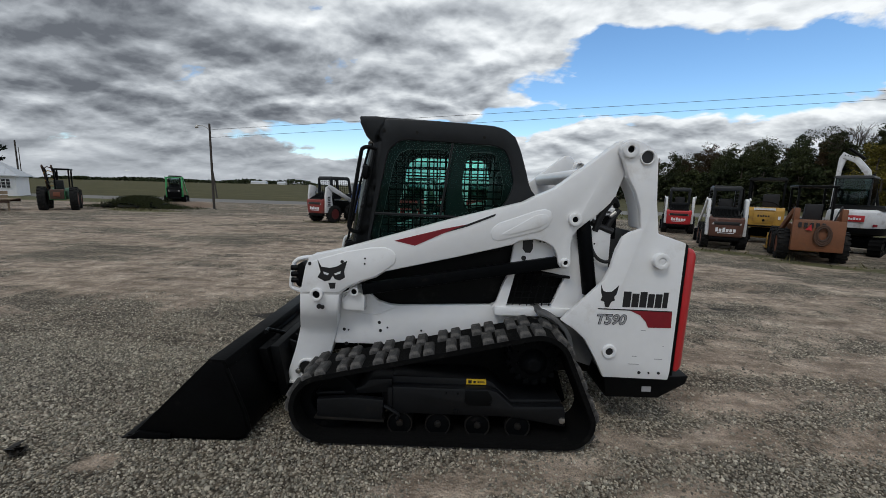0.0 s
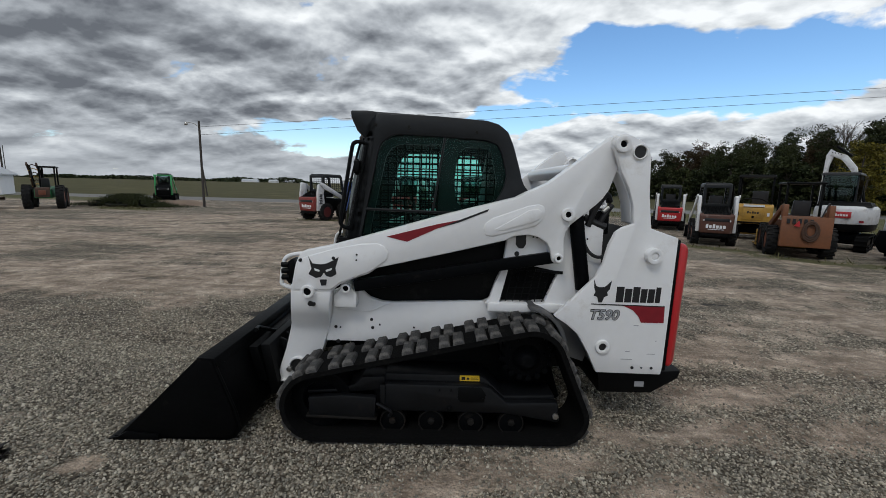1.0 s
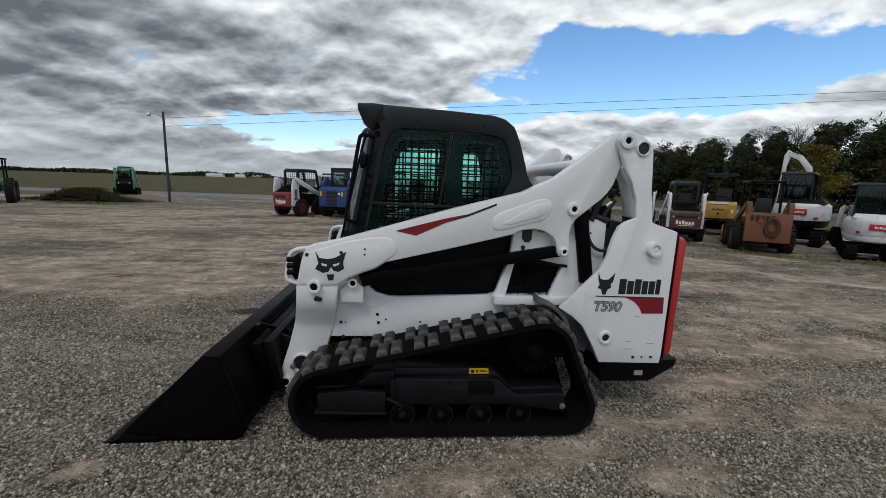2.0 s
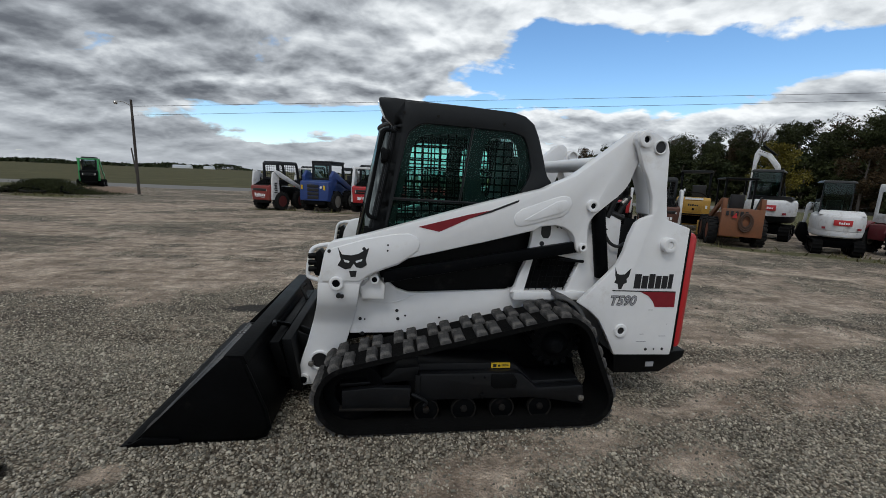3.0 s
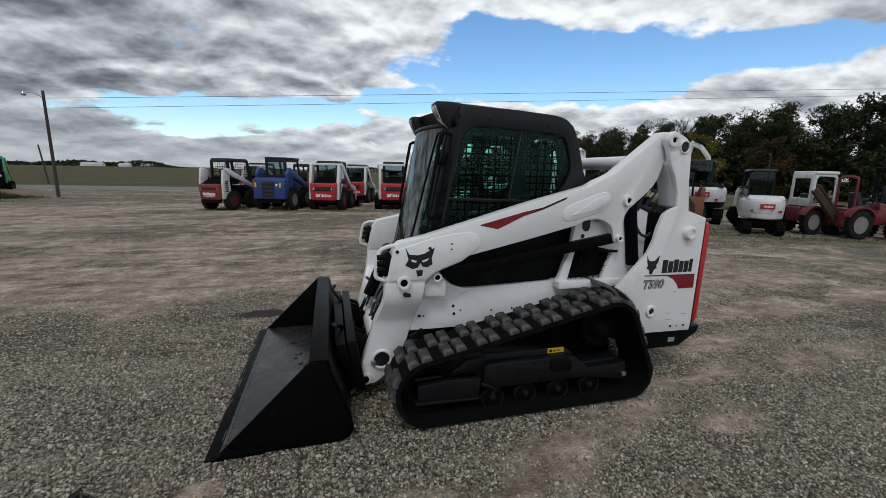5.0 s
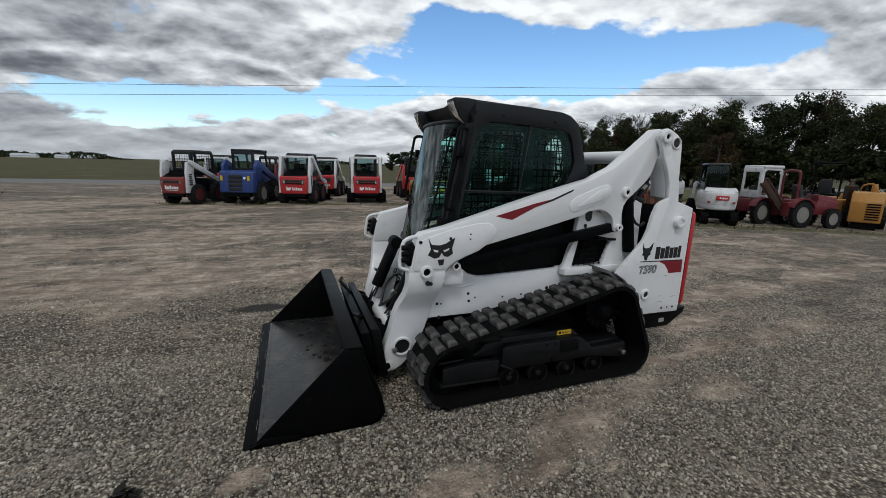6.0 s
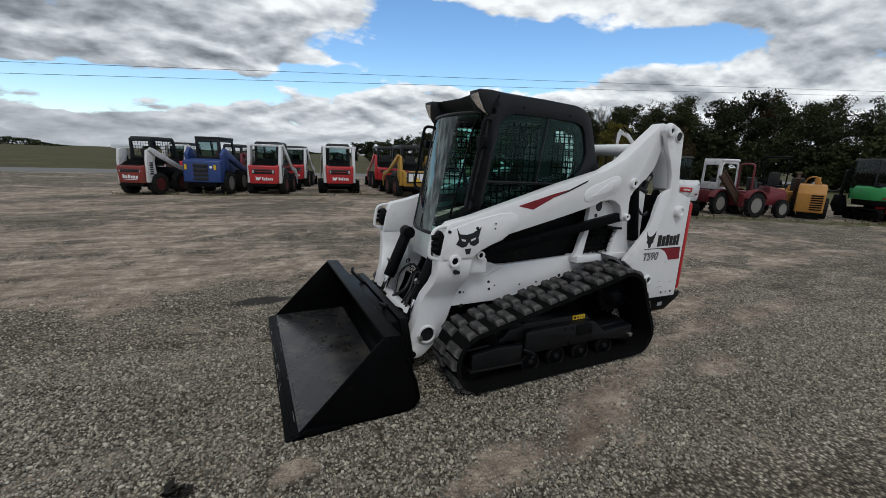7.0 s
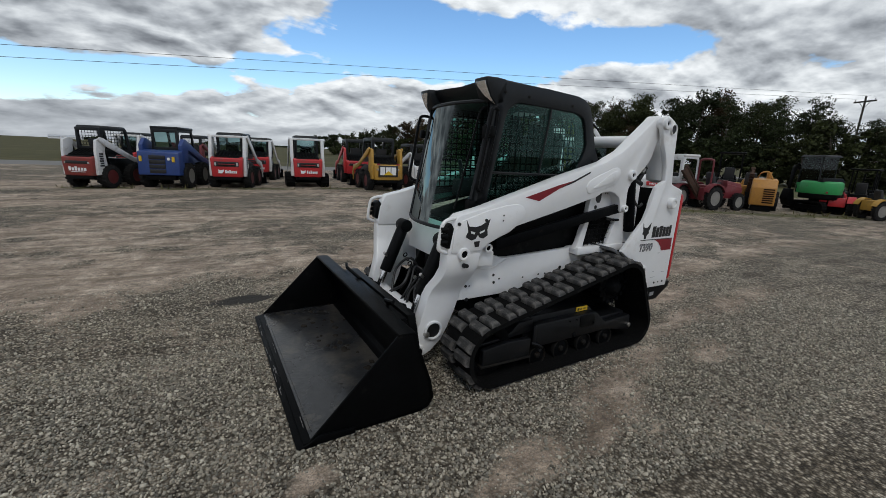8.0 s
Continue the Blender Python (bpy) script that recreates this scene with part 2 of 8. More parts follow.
def box(bm, lo, hi, m=None):
    x0, y0, z0 = lo
    x1, y1, z1 = hi
    v = [Vector(p) for p in ((x0, y0, z0), (x1, y0, z0), (x1, y1, z0), (x0, y1, z0), (x0, y0, z1), (x1, y0, z1), (x1, y1, z1), (x0, y1, z1))]
    v = [bm.verts.new(m @ p if m else p) for p in v]
    for f in ((3, 2, 1, 0), (4, 5, 6, 7), (0, 1, 5, 4), (1, 2, 6, 5), (2, 3, 7, 6), (3, 0, 4, 7)):
        bm.faces.new([v[i] for i in f])
    return bm


def ring(c, axis, r, n):
    axis = Vector(axis).normalized()
    u = axis.orthogonal().normalized()
    w = axis.cross(u)
    return [Vector(c) + r * (math.cos(2 * math.pi * i / n) * u + math.sin(2 * math.pi * i / n) * w) for i in range(n)]


def cyl(bm, p0, p1, r, r1=None, n=20):
    p0, p1 = Vector(p0), Vector(p1)
    return loft(bm, [ring(p0, p1 - p0, r, n), ring(p1, p1 - p0, r if r1 is None else r1, n)])


def pipe(bm, p0, p1, r, bore, n=20):
    """A tube with an open bore."""
    p0, p1 = Vector(p0), Vector(p1)
    ax = p1 - p0
    return loft(bm, [ring(p0, ax, r, n), ring(p1, ax, r, n), ring(p1, ax, bore, n), ring(p0, ax, bore, n)], closed=True)


def tube(bm, pts, r, n=8):
    """A round bar bent along points."""
    pts = [Vector(p) for p in pts]
    loops, u = [], None
    for i, p in enumerate(pts):
        d = (pts[min(i + 1, len(pts) - 1)] - pts[max(i - 1, 0)]).normalized()
        u = d.orthogonal().normalized() if u is None else (u - d * u.dot(d)).normalized()
        w = d.cross(u)
        loops.append([p + r * (math.cos(2 * math.pi * k / n) * u + math.sin(2 * math.pi * k / n) * w) for k in range(n)])
    return loft(bm, loops)


def curve(pts, steps=6):
    """A smooth run through points."""
    pts = [Vector(p) for p in pts]
    out = []
    for i in range(len(pts) - 1):
        a, b, c, d = pts[max(i - 1, 0)], pts[i], pts[i + 1], pts[min(i + 2, len(pts) - 1)]
        for k in range(steps):
            t = k / steps
            out.append(0.5 * (2 * b + (c - a) * t + (2 * a - 5 * b + 4 * c - d) * t * t + (3 * b - a - 3 * c + d) * t ** 3))
    return out + [pts[-1]]


def arc(cx, cz, r, a0, a1, n=8):
    return [(cx + r * math.cos(radians(a0 + (a1 - a0) * i / n)), cz + r * math.sin(radians(a0 + (a1 - a0) * i / n))) for i in range(n + 1)]


def resample(pts, n):
    """A closed loop of (x, z) as n points at even steps."""
    pts = [Vector(p) for p in pts]
    pts.append(pts[0])
    lens = [(b - a).length for a, b in zip(pts, pts[1:])]
    total, out, i, run = sum(lens), [], 0, 0.0
    for k in range(n):
        want = total * k / n
        while run + lens[i] < want:
            run += lens[i]
            i += 1
        out.append(tuple(pts[i].lerp(pts[i + 1], (want - run) / lens[i])))
    return out


def holed(bm, outer, inner, y0, y1, n=64):
    """A plate with one opening. Both loops start at the same corner and go the same way round."""
    a, b = resample(outer, n), resample(inner, n)
    P = lambda q, y: (q[0], y, q[1])
    return loft(bm, [[P(q, y0) for q in a], [P(q, y1) for q in a], [P(q, y1) for q in b], [P(q, y0) for q in b]], closed=True)


SHIFT = Vector((0, 0, 0))


def part(name, bm, mat, parent=None, label="", bevel=0.0, smooth=35, seg=2, weld=True):
    """Links a bmesh as one mesh object under a thing or a part."""
    if weld:
        bmesh.ops.remove_doubles(bm, verts=bm.verts, dist=1e-5)
    bmesh.ops.recalc_face_normals(bm, faces=bm.faces)
    if bevel:
        sharp = [e for e in bm.edges if len(e.link_faces) == 2 and e.calc_face_angle(0) > radians(28)]
        bmesh.ops.bevel(bm, geom=sharp, offset=bevel, segments=seg, affect="EDGES", profile=0.5, clamp_overlap=True)
    bmesh.ops.translate(bm, verts=bm.verts, vec=SHIFT)
    me = bpy.data.meshes.new(name)
    bm.to_mesh(me)
    bm.free()
    for p in me.polygons:
        p.use_smooth = True
    me.set_sharp_from_angle(angle=radians(smooth))
    me.materials.append(mat)
    ob = new(name, me)
    if parent is not None:
        ob.parent = parent
    if label:
        tagged(ob, label)
    return ob


def thing(name, m, label, category, group=""):
    ob = new(name)
    ob.empty_display_size = 0.2
    ob.matrix_basis = m
    return tagged(ob, label, category, group)


B = bmesh.new


# ---- ground ----
def gravel_material():
    m = bpy.data.materials.new("gravel_lot")
    m.use_nodes = True
    nt = m.node_tree
    N, L = nt.nodes.new, nt.links.new
    bsdf = nt.nodes["Principled BSDF"]
    tc = N("ShaderNodeTexCoord")

    def noise_(scale, detail=6, rough=0.55, dist=0.0):
        n = N("ShaderNodeTexNoise")
        n.inputs["Scale"].default_value, n.inputs["Detail"].default_value, n.inputs["Roughness"].default_value, n.inputs["Distortion"].default_value = scale, detail, rough, dist
        L(tc.outputs["Object"], n.inputs["Vector"])
        return n.outputs["Fac"]

    def ramp(fac, *stops):
        r = N("ShaderNodeValToRGB")
        els = r.color_ramp.elements
        while len(els) < len(stops):
            els.new(0.5)
        for e, (p, c) in zip(els, stops):
            e.position, e.color = p, (*c, 1)
        L(fac, r.inputs[0])
        return r.outputs[0]

    def mix(fac, a, b, kind="MIX"):
        x = N("ShaderNodeMixRGB")
        x.blend_type = kind
        if isinstance(fac, float):
            x.inputs[0].default_value = fac
        else:
            L(fac, x.inputs[0])
        for i, v in ((1, a), (2, b)):
            if isinstance(v, tuple):
                x.inputs[i].default_value = (*v, 1)
            else:
                L(v, x.inputs[i])
        return x.outputs[0]

    vor = N("ShaderNodeTexVoronoi")
    vor.inputs["Scale"].default_value = 58
    L(tc.outputs["Object"], vor.inputs["Vector"])
    sepc = N("ShaderNodeSeparateColor")
    L(vor.outputs["Color"], sepc.inputs[0])
    stones = ramp(sepc.outputs[0], (0.0, (0.095, 0.085, 0.068)), (0.5, (0.268, 0.244, 0.199)), (1.0, (0.600, 0.556, 0.463)))
    gaps = ramp(vor.outputs["Distance"], (0.20, (1, 1, 1)), (0.62, (0.30, 0.28, 0.26)))
    stones = mix(1.0, stones, gaps, "MULTIPLY")
    stones = mix(1.0, stones, ramp(noise_(1.1, 10, 0.7, 0.3), (0.35, (0.70, 0.69, 0.68)), (0.65, (1.22, 1.20, 1.16))), "MULTIPLY")
    dust = ramp(noise_(3.0, 12, 0.74, 0.5), (0.36, (0.185, 0.142, 0.108)), (0.50, (0.345, 0.278, 0.218)), (0.64, (0.560, 0.470, 0.382)))
    dust = mix(0.55, dust, mix(1.0, dust, ramp(noise_(14, 8, 0.75, 0.4), (0.38, (0.50, 0.49, 0.48)), (0.62, (1.5, 1.48, 1.44))), "MULTIPLY"))
    dust = mix(ramp(noise_(120, 4, 0.7), (0.50, (0, 0, 0)), (0.58, (0.85, 0.85, 0.85))), dust, (0.165, 0.145, 0.118))
    dust = mix(ramp(noise_(70, 4, 0.7), (0.58, (0, 0, 0)), (0.64, (1, 1, 1))), dust, (0.43, 0.39, 0.33))
    # wheel-packed bare patches and grassy edges, worked out with the stones' own map
    pa, ga = N("ShaderNodeAttribute"), N("ShaderNodeAttribute")
    pa.attribute_name, ga.attribute_name = "packed", "grassy"
    pj = N("ShaderNodeMath")
    pj.operation = "ADD"
    L(pa.outputs["Fac"], pj.inputs[0])
    rag, rags = N("ShaderNodeMapRange"), N("ShaderNodeMapRange")
    for node, fac, lim in ((rag, noise_(5, 12, 0.78, 0.4), 1.0), (rags, noise_(2.4, 15, 0.78, 0.6), 2.3)):
        node.inputs["To Min"].default_value, node.inputs["To Max"].default_value = -lim, lim
        L(fac, node.inputs["Value"])
    L(rags.outputs[0], pj.inputs[1])
    patch = ramp(pj.outputs[0], (0.22, (0, 0, 0)), (0.70, (1, 1, 1)))
    colour = mix(patch, stones, dust)
    # ridges dragged sideways by wheels and the grader blade
    mp, rn = N("ShaderNodeMapping"), N("ShaderNodeTexNoise")
    mp.inputs["Scale"].default_value = (0.55, 2.3, 1.0)
    mp.inputs["Rotation"].default_value = (0, 0, radians(7))
    L(tc.outputs["Object"], mp.inputs[0])
    L(mp.outputs[0], rn.inputs["Vector"])
    rn.inputs["Scale"].default_value, rn.inputs["Detail"].default_value, rn.inputs["Roughness"].default_value, rn.inputs["Distortion"].default_value = 1.5, 14, 0.74, 0.5
    colour = mix(1.0, colour, ramp(rn.outputs["Fac"], (0.38, (0.64, 0.61, 0.58)), (0.50, (0.97, 0.95, 0.94)), (0.64, (1.34, 1.33, 1.31))), "MULTIPLY")
    damp = ramp(noise_(0.35, 6, 0.6), (0.42, (0, 0, 0)), (0.72, (0.5, 0.5, 0.5)))
    colour = mix(damp, colour, mix(1.0, colour, (0.70, 0.66, 0.62), "MULTIPLY"))
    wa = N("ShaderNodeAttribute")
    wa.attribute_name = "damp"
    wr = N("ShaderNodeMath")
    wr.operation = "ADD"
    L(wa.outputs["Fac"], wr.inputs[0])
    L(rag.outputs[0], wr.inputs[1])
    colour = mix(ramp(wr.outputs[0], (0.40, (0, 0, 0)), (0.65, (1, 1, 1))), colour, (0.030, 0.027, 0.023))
    gj = N("ShaderNodeMath")
    gj.operation = "ADD"
    L(ga.outputs["Fac"], gj.inputs[0])
    L(rag.outputs[0], gj.inputs[1])
    turf = ramp(noise_(6, 6, 0.7), (0.3, (0.05, 0.055, 0.020)), (0.7, (0.125, 0.115, 0.055)))
    colour = mix(ramp(gj.outputs[0], (0.42, (0, 0, 0)), (0.60, (1, 1, 1))), colour, turf)
    L(colour, bsdf.inputs["Base Color"])
    bsdf.inputs["Roughness"].default_value = 0.9
    bsdf.inputs["Specular IOR Level"].default_value = 0.25
    inv = N("ShaderNodeMath")
    inv.operation = "SUBTRACT"
    inv.inputs[0].default_value = 1.0
    L(vor.outputs["Distance"], inv.inputs[1])
    b1, b2 = N("ShaderNodeBump"), N("ShaderNodeBump")
    b1.inputs["Strength"].default_value, b1.inputs["Distance"].default_value = 0.6, 0.02
    b2.inputs["Strength"].default_value, b2.inputs["Distance"].default_value = 0.5, 0.05
    L(inv.outputs[0], b1.inputs["Height"])
    L(noise_(7, 8, 0.6), b2.inputs["Height"])
    L(b1.outputs[0], b2.inputs["Normal"])
    L(b2.outputs[0], bsdf.inputs["Normal"])
    return m


GRAVEL = gravel_material()
GRASS = material("autumn_field", (0.066, 0.062, 0.028), 0.95, 0, 0.35, 0.12, 0.6, 3.0, dirt=(0.120, 0.100, 0.052), dirt_amount=0.35, spec=0.1)
ASPHALT = material("old_asphalt", (0.165, 0.160, 0.155), 0.85, 0, 0.15, 0.8, 0.2, 30, spec=0.2)


def sheet(name, pts, z, mat, label, category="ground"):
    bm = B()
    bm.faces.new([bm.verts.new((x, y, z)) for x, y in pts])
    bmesh.ops.triangulate(bm, faces=bm.faces)
    ob = part(name, bm, mat)
    for p in ob.data.polygons:
        if p.normal.z < 0:
            p.flip()
    return tagged(ob, label, category, kind="structure")


sheet("ground", [(-2500, -2500), (2500, -2500), (2500, 2500), (-2500, 2500)], -0.05, GRASS, "wide flat field of dull green and straw-brown grass", "field")
sheet("road", [(-400, 26.6), (400, 26.6), (400, 32.6), (-400, 32.6)], -0.03, ASPHALT, "grey asphalt country road with pale edge lines", "road")


def lattice(x, y, scale, seed):
    """Smooth value noise, 0 to 1, on arrays of places."""
    rng = np.random.default_rng(seed)
    table = rng.random((64, 64))
    u, v = np.asarray(x, float) * scale, np.asarray(y, float) * scale
    iu, iv = np.floor(u).astype(int), np.floor(v).astype(int)
    fu, fv = u - iu, v - iv
    fu, fv = fu * fu * (3 - 2 * fu), fv * fv * (3 - 2 * fv)
    g = lambda a, b: table[a % 64, b % 64]
    return (g(iu, iv) * (1 - fu) + g(iu + 1, iv) * fu) * (1 - fv) + (g(iu, iv + 1) * (1 - fu) + g(iu + 1, iv + 1) * fu) * fv


def oval(x, y, cx, cy, rx, ry, turn=0.0):
    c, s = math.cos(radians(turn)), math.sin(radians(turn))
    u, v = ((x - cx) * c + (y - cy) * s) / rx, (-(x - cx) * s + (y - cy) * c) / ry
    return np.clip(1.25 - np.sqrt(u * u + v * v), 0, 1)


def packed_map(x, y):
    """Where wheels have packed the lot to bare tan dirt: 1 bare, 0 loose stone."""
    wob = (lattice(x, y, 0.7, 1) - 0.5) * 2.4
    # wheel tracks bend round the machine, so streaks follow rings about the yard's middle
    r = np.hypot(x - 2.0, y - 3.0)
    a = np.arctan2(y - 3.0, x - 2.0)
    n = 0.34 * lattice(x + wob, y * 2.2, 0.33, 2) + 0.26 * lattice(r * 1.6 + wob, a * 1.2, 0.8, 5) + 0.22 * lattice(x + wob, y * 2.4, 0.95, 3) + 0.18 * lattice(x, y * 1.6, 2.6, 4)
    base = np.clip(0.42 + (n - 0.50) * 3.6, -0.3, 1.0)
    near = np.clip((y + 0.5) / 2.2, 0.0, 1.0)
    base = base * near - 0.45 * (1 - near)
    for o in ((4.3, 0.95, 0.9, 0.40, 12), (5.4, 0.85, 1.3, 0.35, 8), (6.6, 2.2, 1.9, 0.6, 8), (5.2, 3.4, 2.2, 0.5, 4), (7.6, 1.2, 1.4, 0.35, 10), (1.80, -1.18, 0.62, 0.24, 28), (2.45, -0.95, 0.45, 0.16, 18), (1.36, -1.49, 0.30, 0.12, 24), (4.0, 0.05, 1.1, 0.26, 14), (4.7, -0.36, 1.2, 0.22, 12), (3.3, -0.55, 0.9, 0.18, 16), (0.75, -1.55, 0.5, 0.15, 20), (2.95, -1.10, 0.40, 0.16, 10), (2.8, -0.62, 0.75, 0.14, 8), (-3.9, 2.4, 1.6, 0.40, -10), (-5.4, 3.2, 1.8, 0.5, -12), (-2.1, 4.4, 2.2, 0.5, -6), (-0.2, -1.25, 0.16, 0.10, 20), (-0.8, 3.6, 1.6, 0.4, -4), (-6.5, 6.2, 2.6, 0.6, -8)):
        base = np.maximum(base, 1.0 * oval(x, y, *o) - 0.05 * (1 - near))
    return base


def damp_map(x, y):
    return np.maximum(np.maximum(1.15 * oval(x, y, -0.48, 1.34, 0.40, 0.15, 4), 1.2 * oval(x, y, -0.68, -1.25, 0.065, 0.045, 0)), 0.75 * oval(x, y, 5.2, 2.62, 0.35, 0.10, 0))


def grass_map(x, y):
    out = np.zeros_like(x)
    for o in ((-4.6, 13.2, 1.6, 0.5, 0), (-2.4, 12.9, 1.8, 0.45, 0), (0.2, 12.9, 1.8, 0.4, 0), (2.8, 13.2, 1.4, 0.35, 0), (4.8, 12.2, 1.5, 0.4, -10), (8.4, 8.6, 2.0, 0.5, -35), (9.6, 6.9, 2.0, 0.5, -40), (11.2, 6.1, 1.8, 0.45, -40), (12.8, 5.4, 1.8, 0.5, -35), (14.4, 4.4, 2.0, 0.5, -35), (16.4, 3.6, 2.4, 0.6, -25), (-15.8, 16.2, 3.4, 1.2, -10), (-17.5, 19.5, 3.4, 2.0, 0)):
        out = np.maximum(out, 0.85 * oval(x, y, *o))
    side = np.clip((0.62 * x + 0.78 * y - 21.0 + 1.5 * lattice(x, y, 0.3, 8)) / 3.0, 0, 1) * np.clip((x - 6.5) / 2, 0, 1)
    left = np.clip((-x - 21.0) / 3, 0, 1) * np.clip((y - 20.5) / 3, 0, 1)
    rim = np.clip((x - 31) / 3, 0, 1)
    return np.maximum(np.maximum(out, 0.9 * side), np.maximum(left, rim))


def swell(x, y):
    return 0.020 * (lattice(x, y, 0.7, 21) - 0.5) + 0.012 * (lattice(x, y, 2.3, 22) - 0.5)


def gravel_lot():
    xs = np.concatenate([np.arange(-60, -10, 1.0), np.arange(-10, -4, 0.25), np.arange(-4, 8, 0.08), np.arange(8, 18, 0.2), np.arange(18, 35, 1.0)])
    ys = np.concatenate([np.arange(-40, -4, 1.5), np.arange(-4, 5, 0.08), np.arange(5, 20, 0.2), np.arange(20, 26.7, 0.35)])
    X, Y = np.meshgrid(xs, ys)
    Z = swell(X, Y) * np.clip((np.hypot(X - 1.5, Y) - 2.2) / 1.5, 0.0, 1)
    verts = np.stack([X, Y, Z], -1).reshape(-1, 3)
    h, w = X.shape
    i = np.arange(h * w).reshape(h, w)
    faces = np.stack([i[:-1, :-1], i[:-1, 1:], i[1:, 1:], i[1:, :-1]], -1).reshape(-1, 4)
    me = bpy.data.meshes.new("gravel_lot")
    me.from_pydata(verts.tolist(), [], faces.tolist())
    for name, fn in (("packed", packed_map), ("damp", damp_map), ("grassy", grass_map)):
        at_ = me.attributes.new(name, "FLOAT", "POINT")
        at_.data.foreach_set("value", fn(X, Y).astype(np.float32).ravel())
    me.polygons.foreach_set("use_smooth", np.ones(len(faces), bool))
    me.materials.append(GRAVEL)
    tagged(new("gravel_lot", me), "grey crushed-stone yard with wheel-packed tan dirt patches", "gravel yard", kind="structure")


gravel_lot()


# ---- the white track loader ----
SHIFT = Vector((-1.5, 0, 0))
loader = thing("compact_track_loader", LOADER, "white compact track loader with black cab and rubber tracks", "track loader")


def both(fn):
    for s in (-1, 1):
        fn(s)


def lift_arm(s):
    boom = [(0.650, 0.850), (0.652, 0.900), (0.676, 1.014), (0.715, 1.095), (0.735, 1.112), (0.906, 1.150), (1.269, 1.257), (1.618, 1.361), (2.043, 1.473), (2.115, 1.510),
            (2.232, 1.562), (2.408, 1.697), (2.585, 1.835)] + arc(2.632, 1.797, 0.062, 125, -20, 8) + [
            (2.660, 1.690), (2.632, 1.622), (2.603, 1.533), (2.570, 1.480), (2.528, 1.436), (2.445, 1.366), (2.385, 1.315), (2.356, 1.270), (2.348, 1.220), (2.356, 1.115)] + arc(2.316, 1.108, 0.040, 0, -160, 6) + [
            (2.262, 1.165), (2.240, 1.200), (2.188, 1.232), (2.129, 1.246), (2.031, 1.234), (1.985, 1.207), (1.664, 1.126), (1.195, 1.016), (1.138, 0.977), (1.047, 0.944), (0.968, 0.910), (0.923, 0.877), (0.900, 0.845)]
    bm = B()
    prism(bm, boom, s * 0.655, s * 0.545)
    arm = part("lift_arm", bm, WHITE, loader, "white painted lift arm", bevel=0.012)
    # front leg, cranked inwards in front of the track
    bm = B()
    rows = [(0.862, 0.650, 0.904, 0.655), (0.760, 0.645, 0.890, 0.650), (0.690, 0.632, 0.878, 0.615), (0.600, 0.606, 0.858, 0.545), (0.540, 0.588, 0.842, 0.525), (0.420, 0.556, 0.806, 0.520), (0.300, 0.515, 0.752, 0.520), (0.220, 0.494, 0.706, 0.520), (0.150, 0.494, 0.630, 0.520), (0.124, 0.512, 0.580, 0.520)]
    loft(bm, [[(xf, s * yo, z), (xr, s * yo, z), (xr, s * (yo - 0.10), z), (xf, s * (yo - 0.10), z)] for z, xf, xr, yo in rows])
    part("front_leg", bm, WHITE, arm, bevel=0.008)
    bm = B()
    pipe(bm, (0.530, s * 0.535, 0.168), (0.530, s * 0.41, 0.168), 0.040, 0.022)
    part("toe_boss", bm, WHITE, arm, bevel=0.003)
    bm = B()
    cyl(bm, (0.530, s * 0.545, 0.168), (0.530, s * 0.40, 0.168), 0.021)
    part("toe_pin", bm, DARKSTEEL, arm, bevel=0.003)
    bm = B()
    cyl(bm, (0.582, s * 0.548, 0.282), (0.582, s * 0.515, 0.282), 0.020, n=6)
    part("bolt", bm, STEEL, arm, bevel=0.002)
    bm = B()
    pipe(bm, (0.638, s * 0.538, 0.300), (0.638, s * 0.40, 0.300), 0.068, 0.053, n=28)
    part("cross_tube_end", bm, WHITE, arm, bevel=0.004)
    bm = B()
    cyl(bm, (0.638, s * 0.5235, 0.300), (0.638, s * 0.498, 0.300), 0.0525)
    part("tube_bore", bm, DECALBLACK, arm)
    # raised doubler plate round the front pin
    plate = [(0.672, 0.870), (0.690, 1.010), (0.735, 1.075)] + [(0.940, 1.137), (1.100, 1.168), (1.194, 1.173), (1.240, 1.156), (1.266, 1.115), (1.255, 1.070), (1.195, 1.025), (1.140, 0.988), (1.047, 0.955), (0.968, 0.921), (0.900, 0.872)]
    bm = B()
    prism(bm, plate, s * 0.640, s * 0.664)
    part("doubler_plate", bm, WHITE, arm, bevel=0.009)
    # pressed oval swelling near the elbow
    bm = B()
    prism(bm, [(1.846, 1.279), (1.860, 1.315), (1.900, 1.345), (2.119, 1.425), (2.175, 1.436), (2.210, 1.425), (2.224, 1.385), (2.200, 1.330), (2.160, 1.300), (1.900, 1.231), (1.860, 1.240)], s * 0.640, s * 0.662)
    part("pressed_rib", bm, WHITE, arm, bevel=0.008)
    bm = B()
    prism(bm, [(1.916, 1.276), (2.121, 1.398), (2.176, 1.408), (2.198, 1.390), (2.190, 1.350), (2.150, 1.325), (1.960, 1.270)], s * 0.648, s * 0.6665)
    part("pressed_rib", bm, WHITE, arm, bevel=0.004)
    # pivot bosses and pins
    for x, z, r, bore, mat in ((0.762, 0.862, 0.042, 0.024, WHITE), (2.632, 1.797, 0.048, 0.020, WHITE), (2.357, 1.378, 0.040, 0.018, WHITE), (2.316, 1.108, 0.028, 0.014, WHITE)):
        bm = B()
        yo = 0.738 if x > 2.6 else 0.685
        pipe(bm, (x, s * yo, z), (x, s * 0.60, z), r, bore, n=24)
        boss = part("pivot_boss", bm, mat, arm, bevel=0.004)
        bm = B()
        cyl(bm, (x, s * (yo - 0.013), z), (x, s * 0.60, z), bore * 1.01)
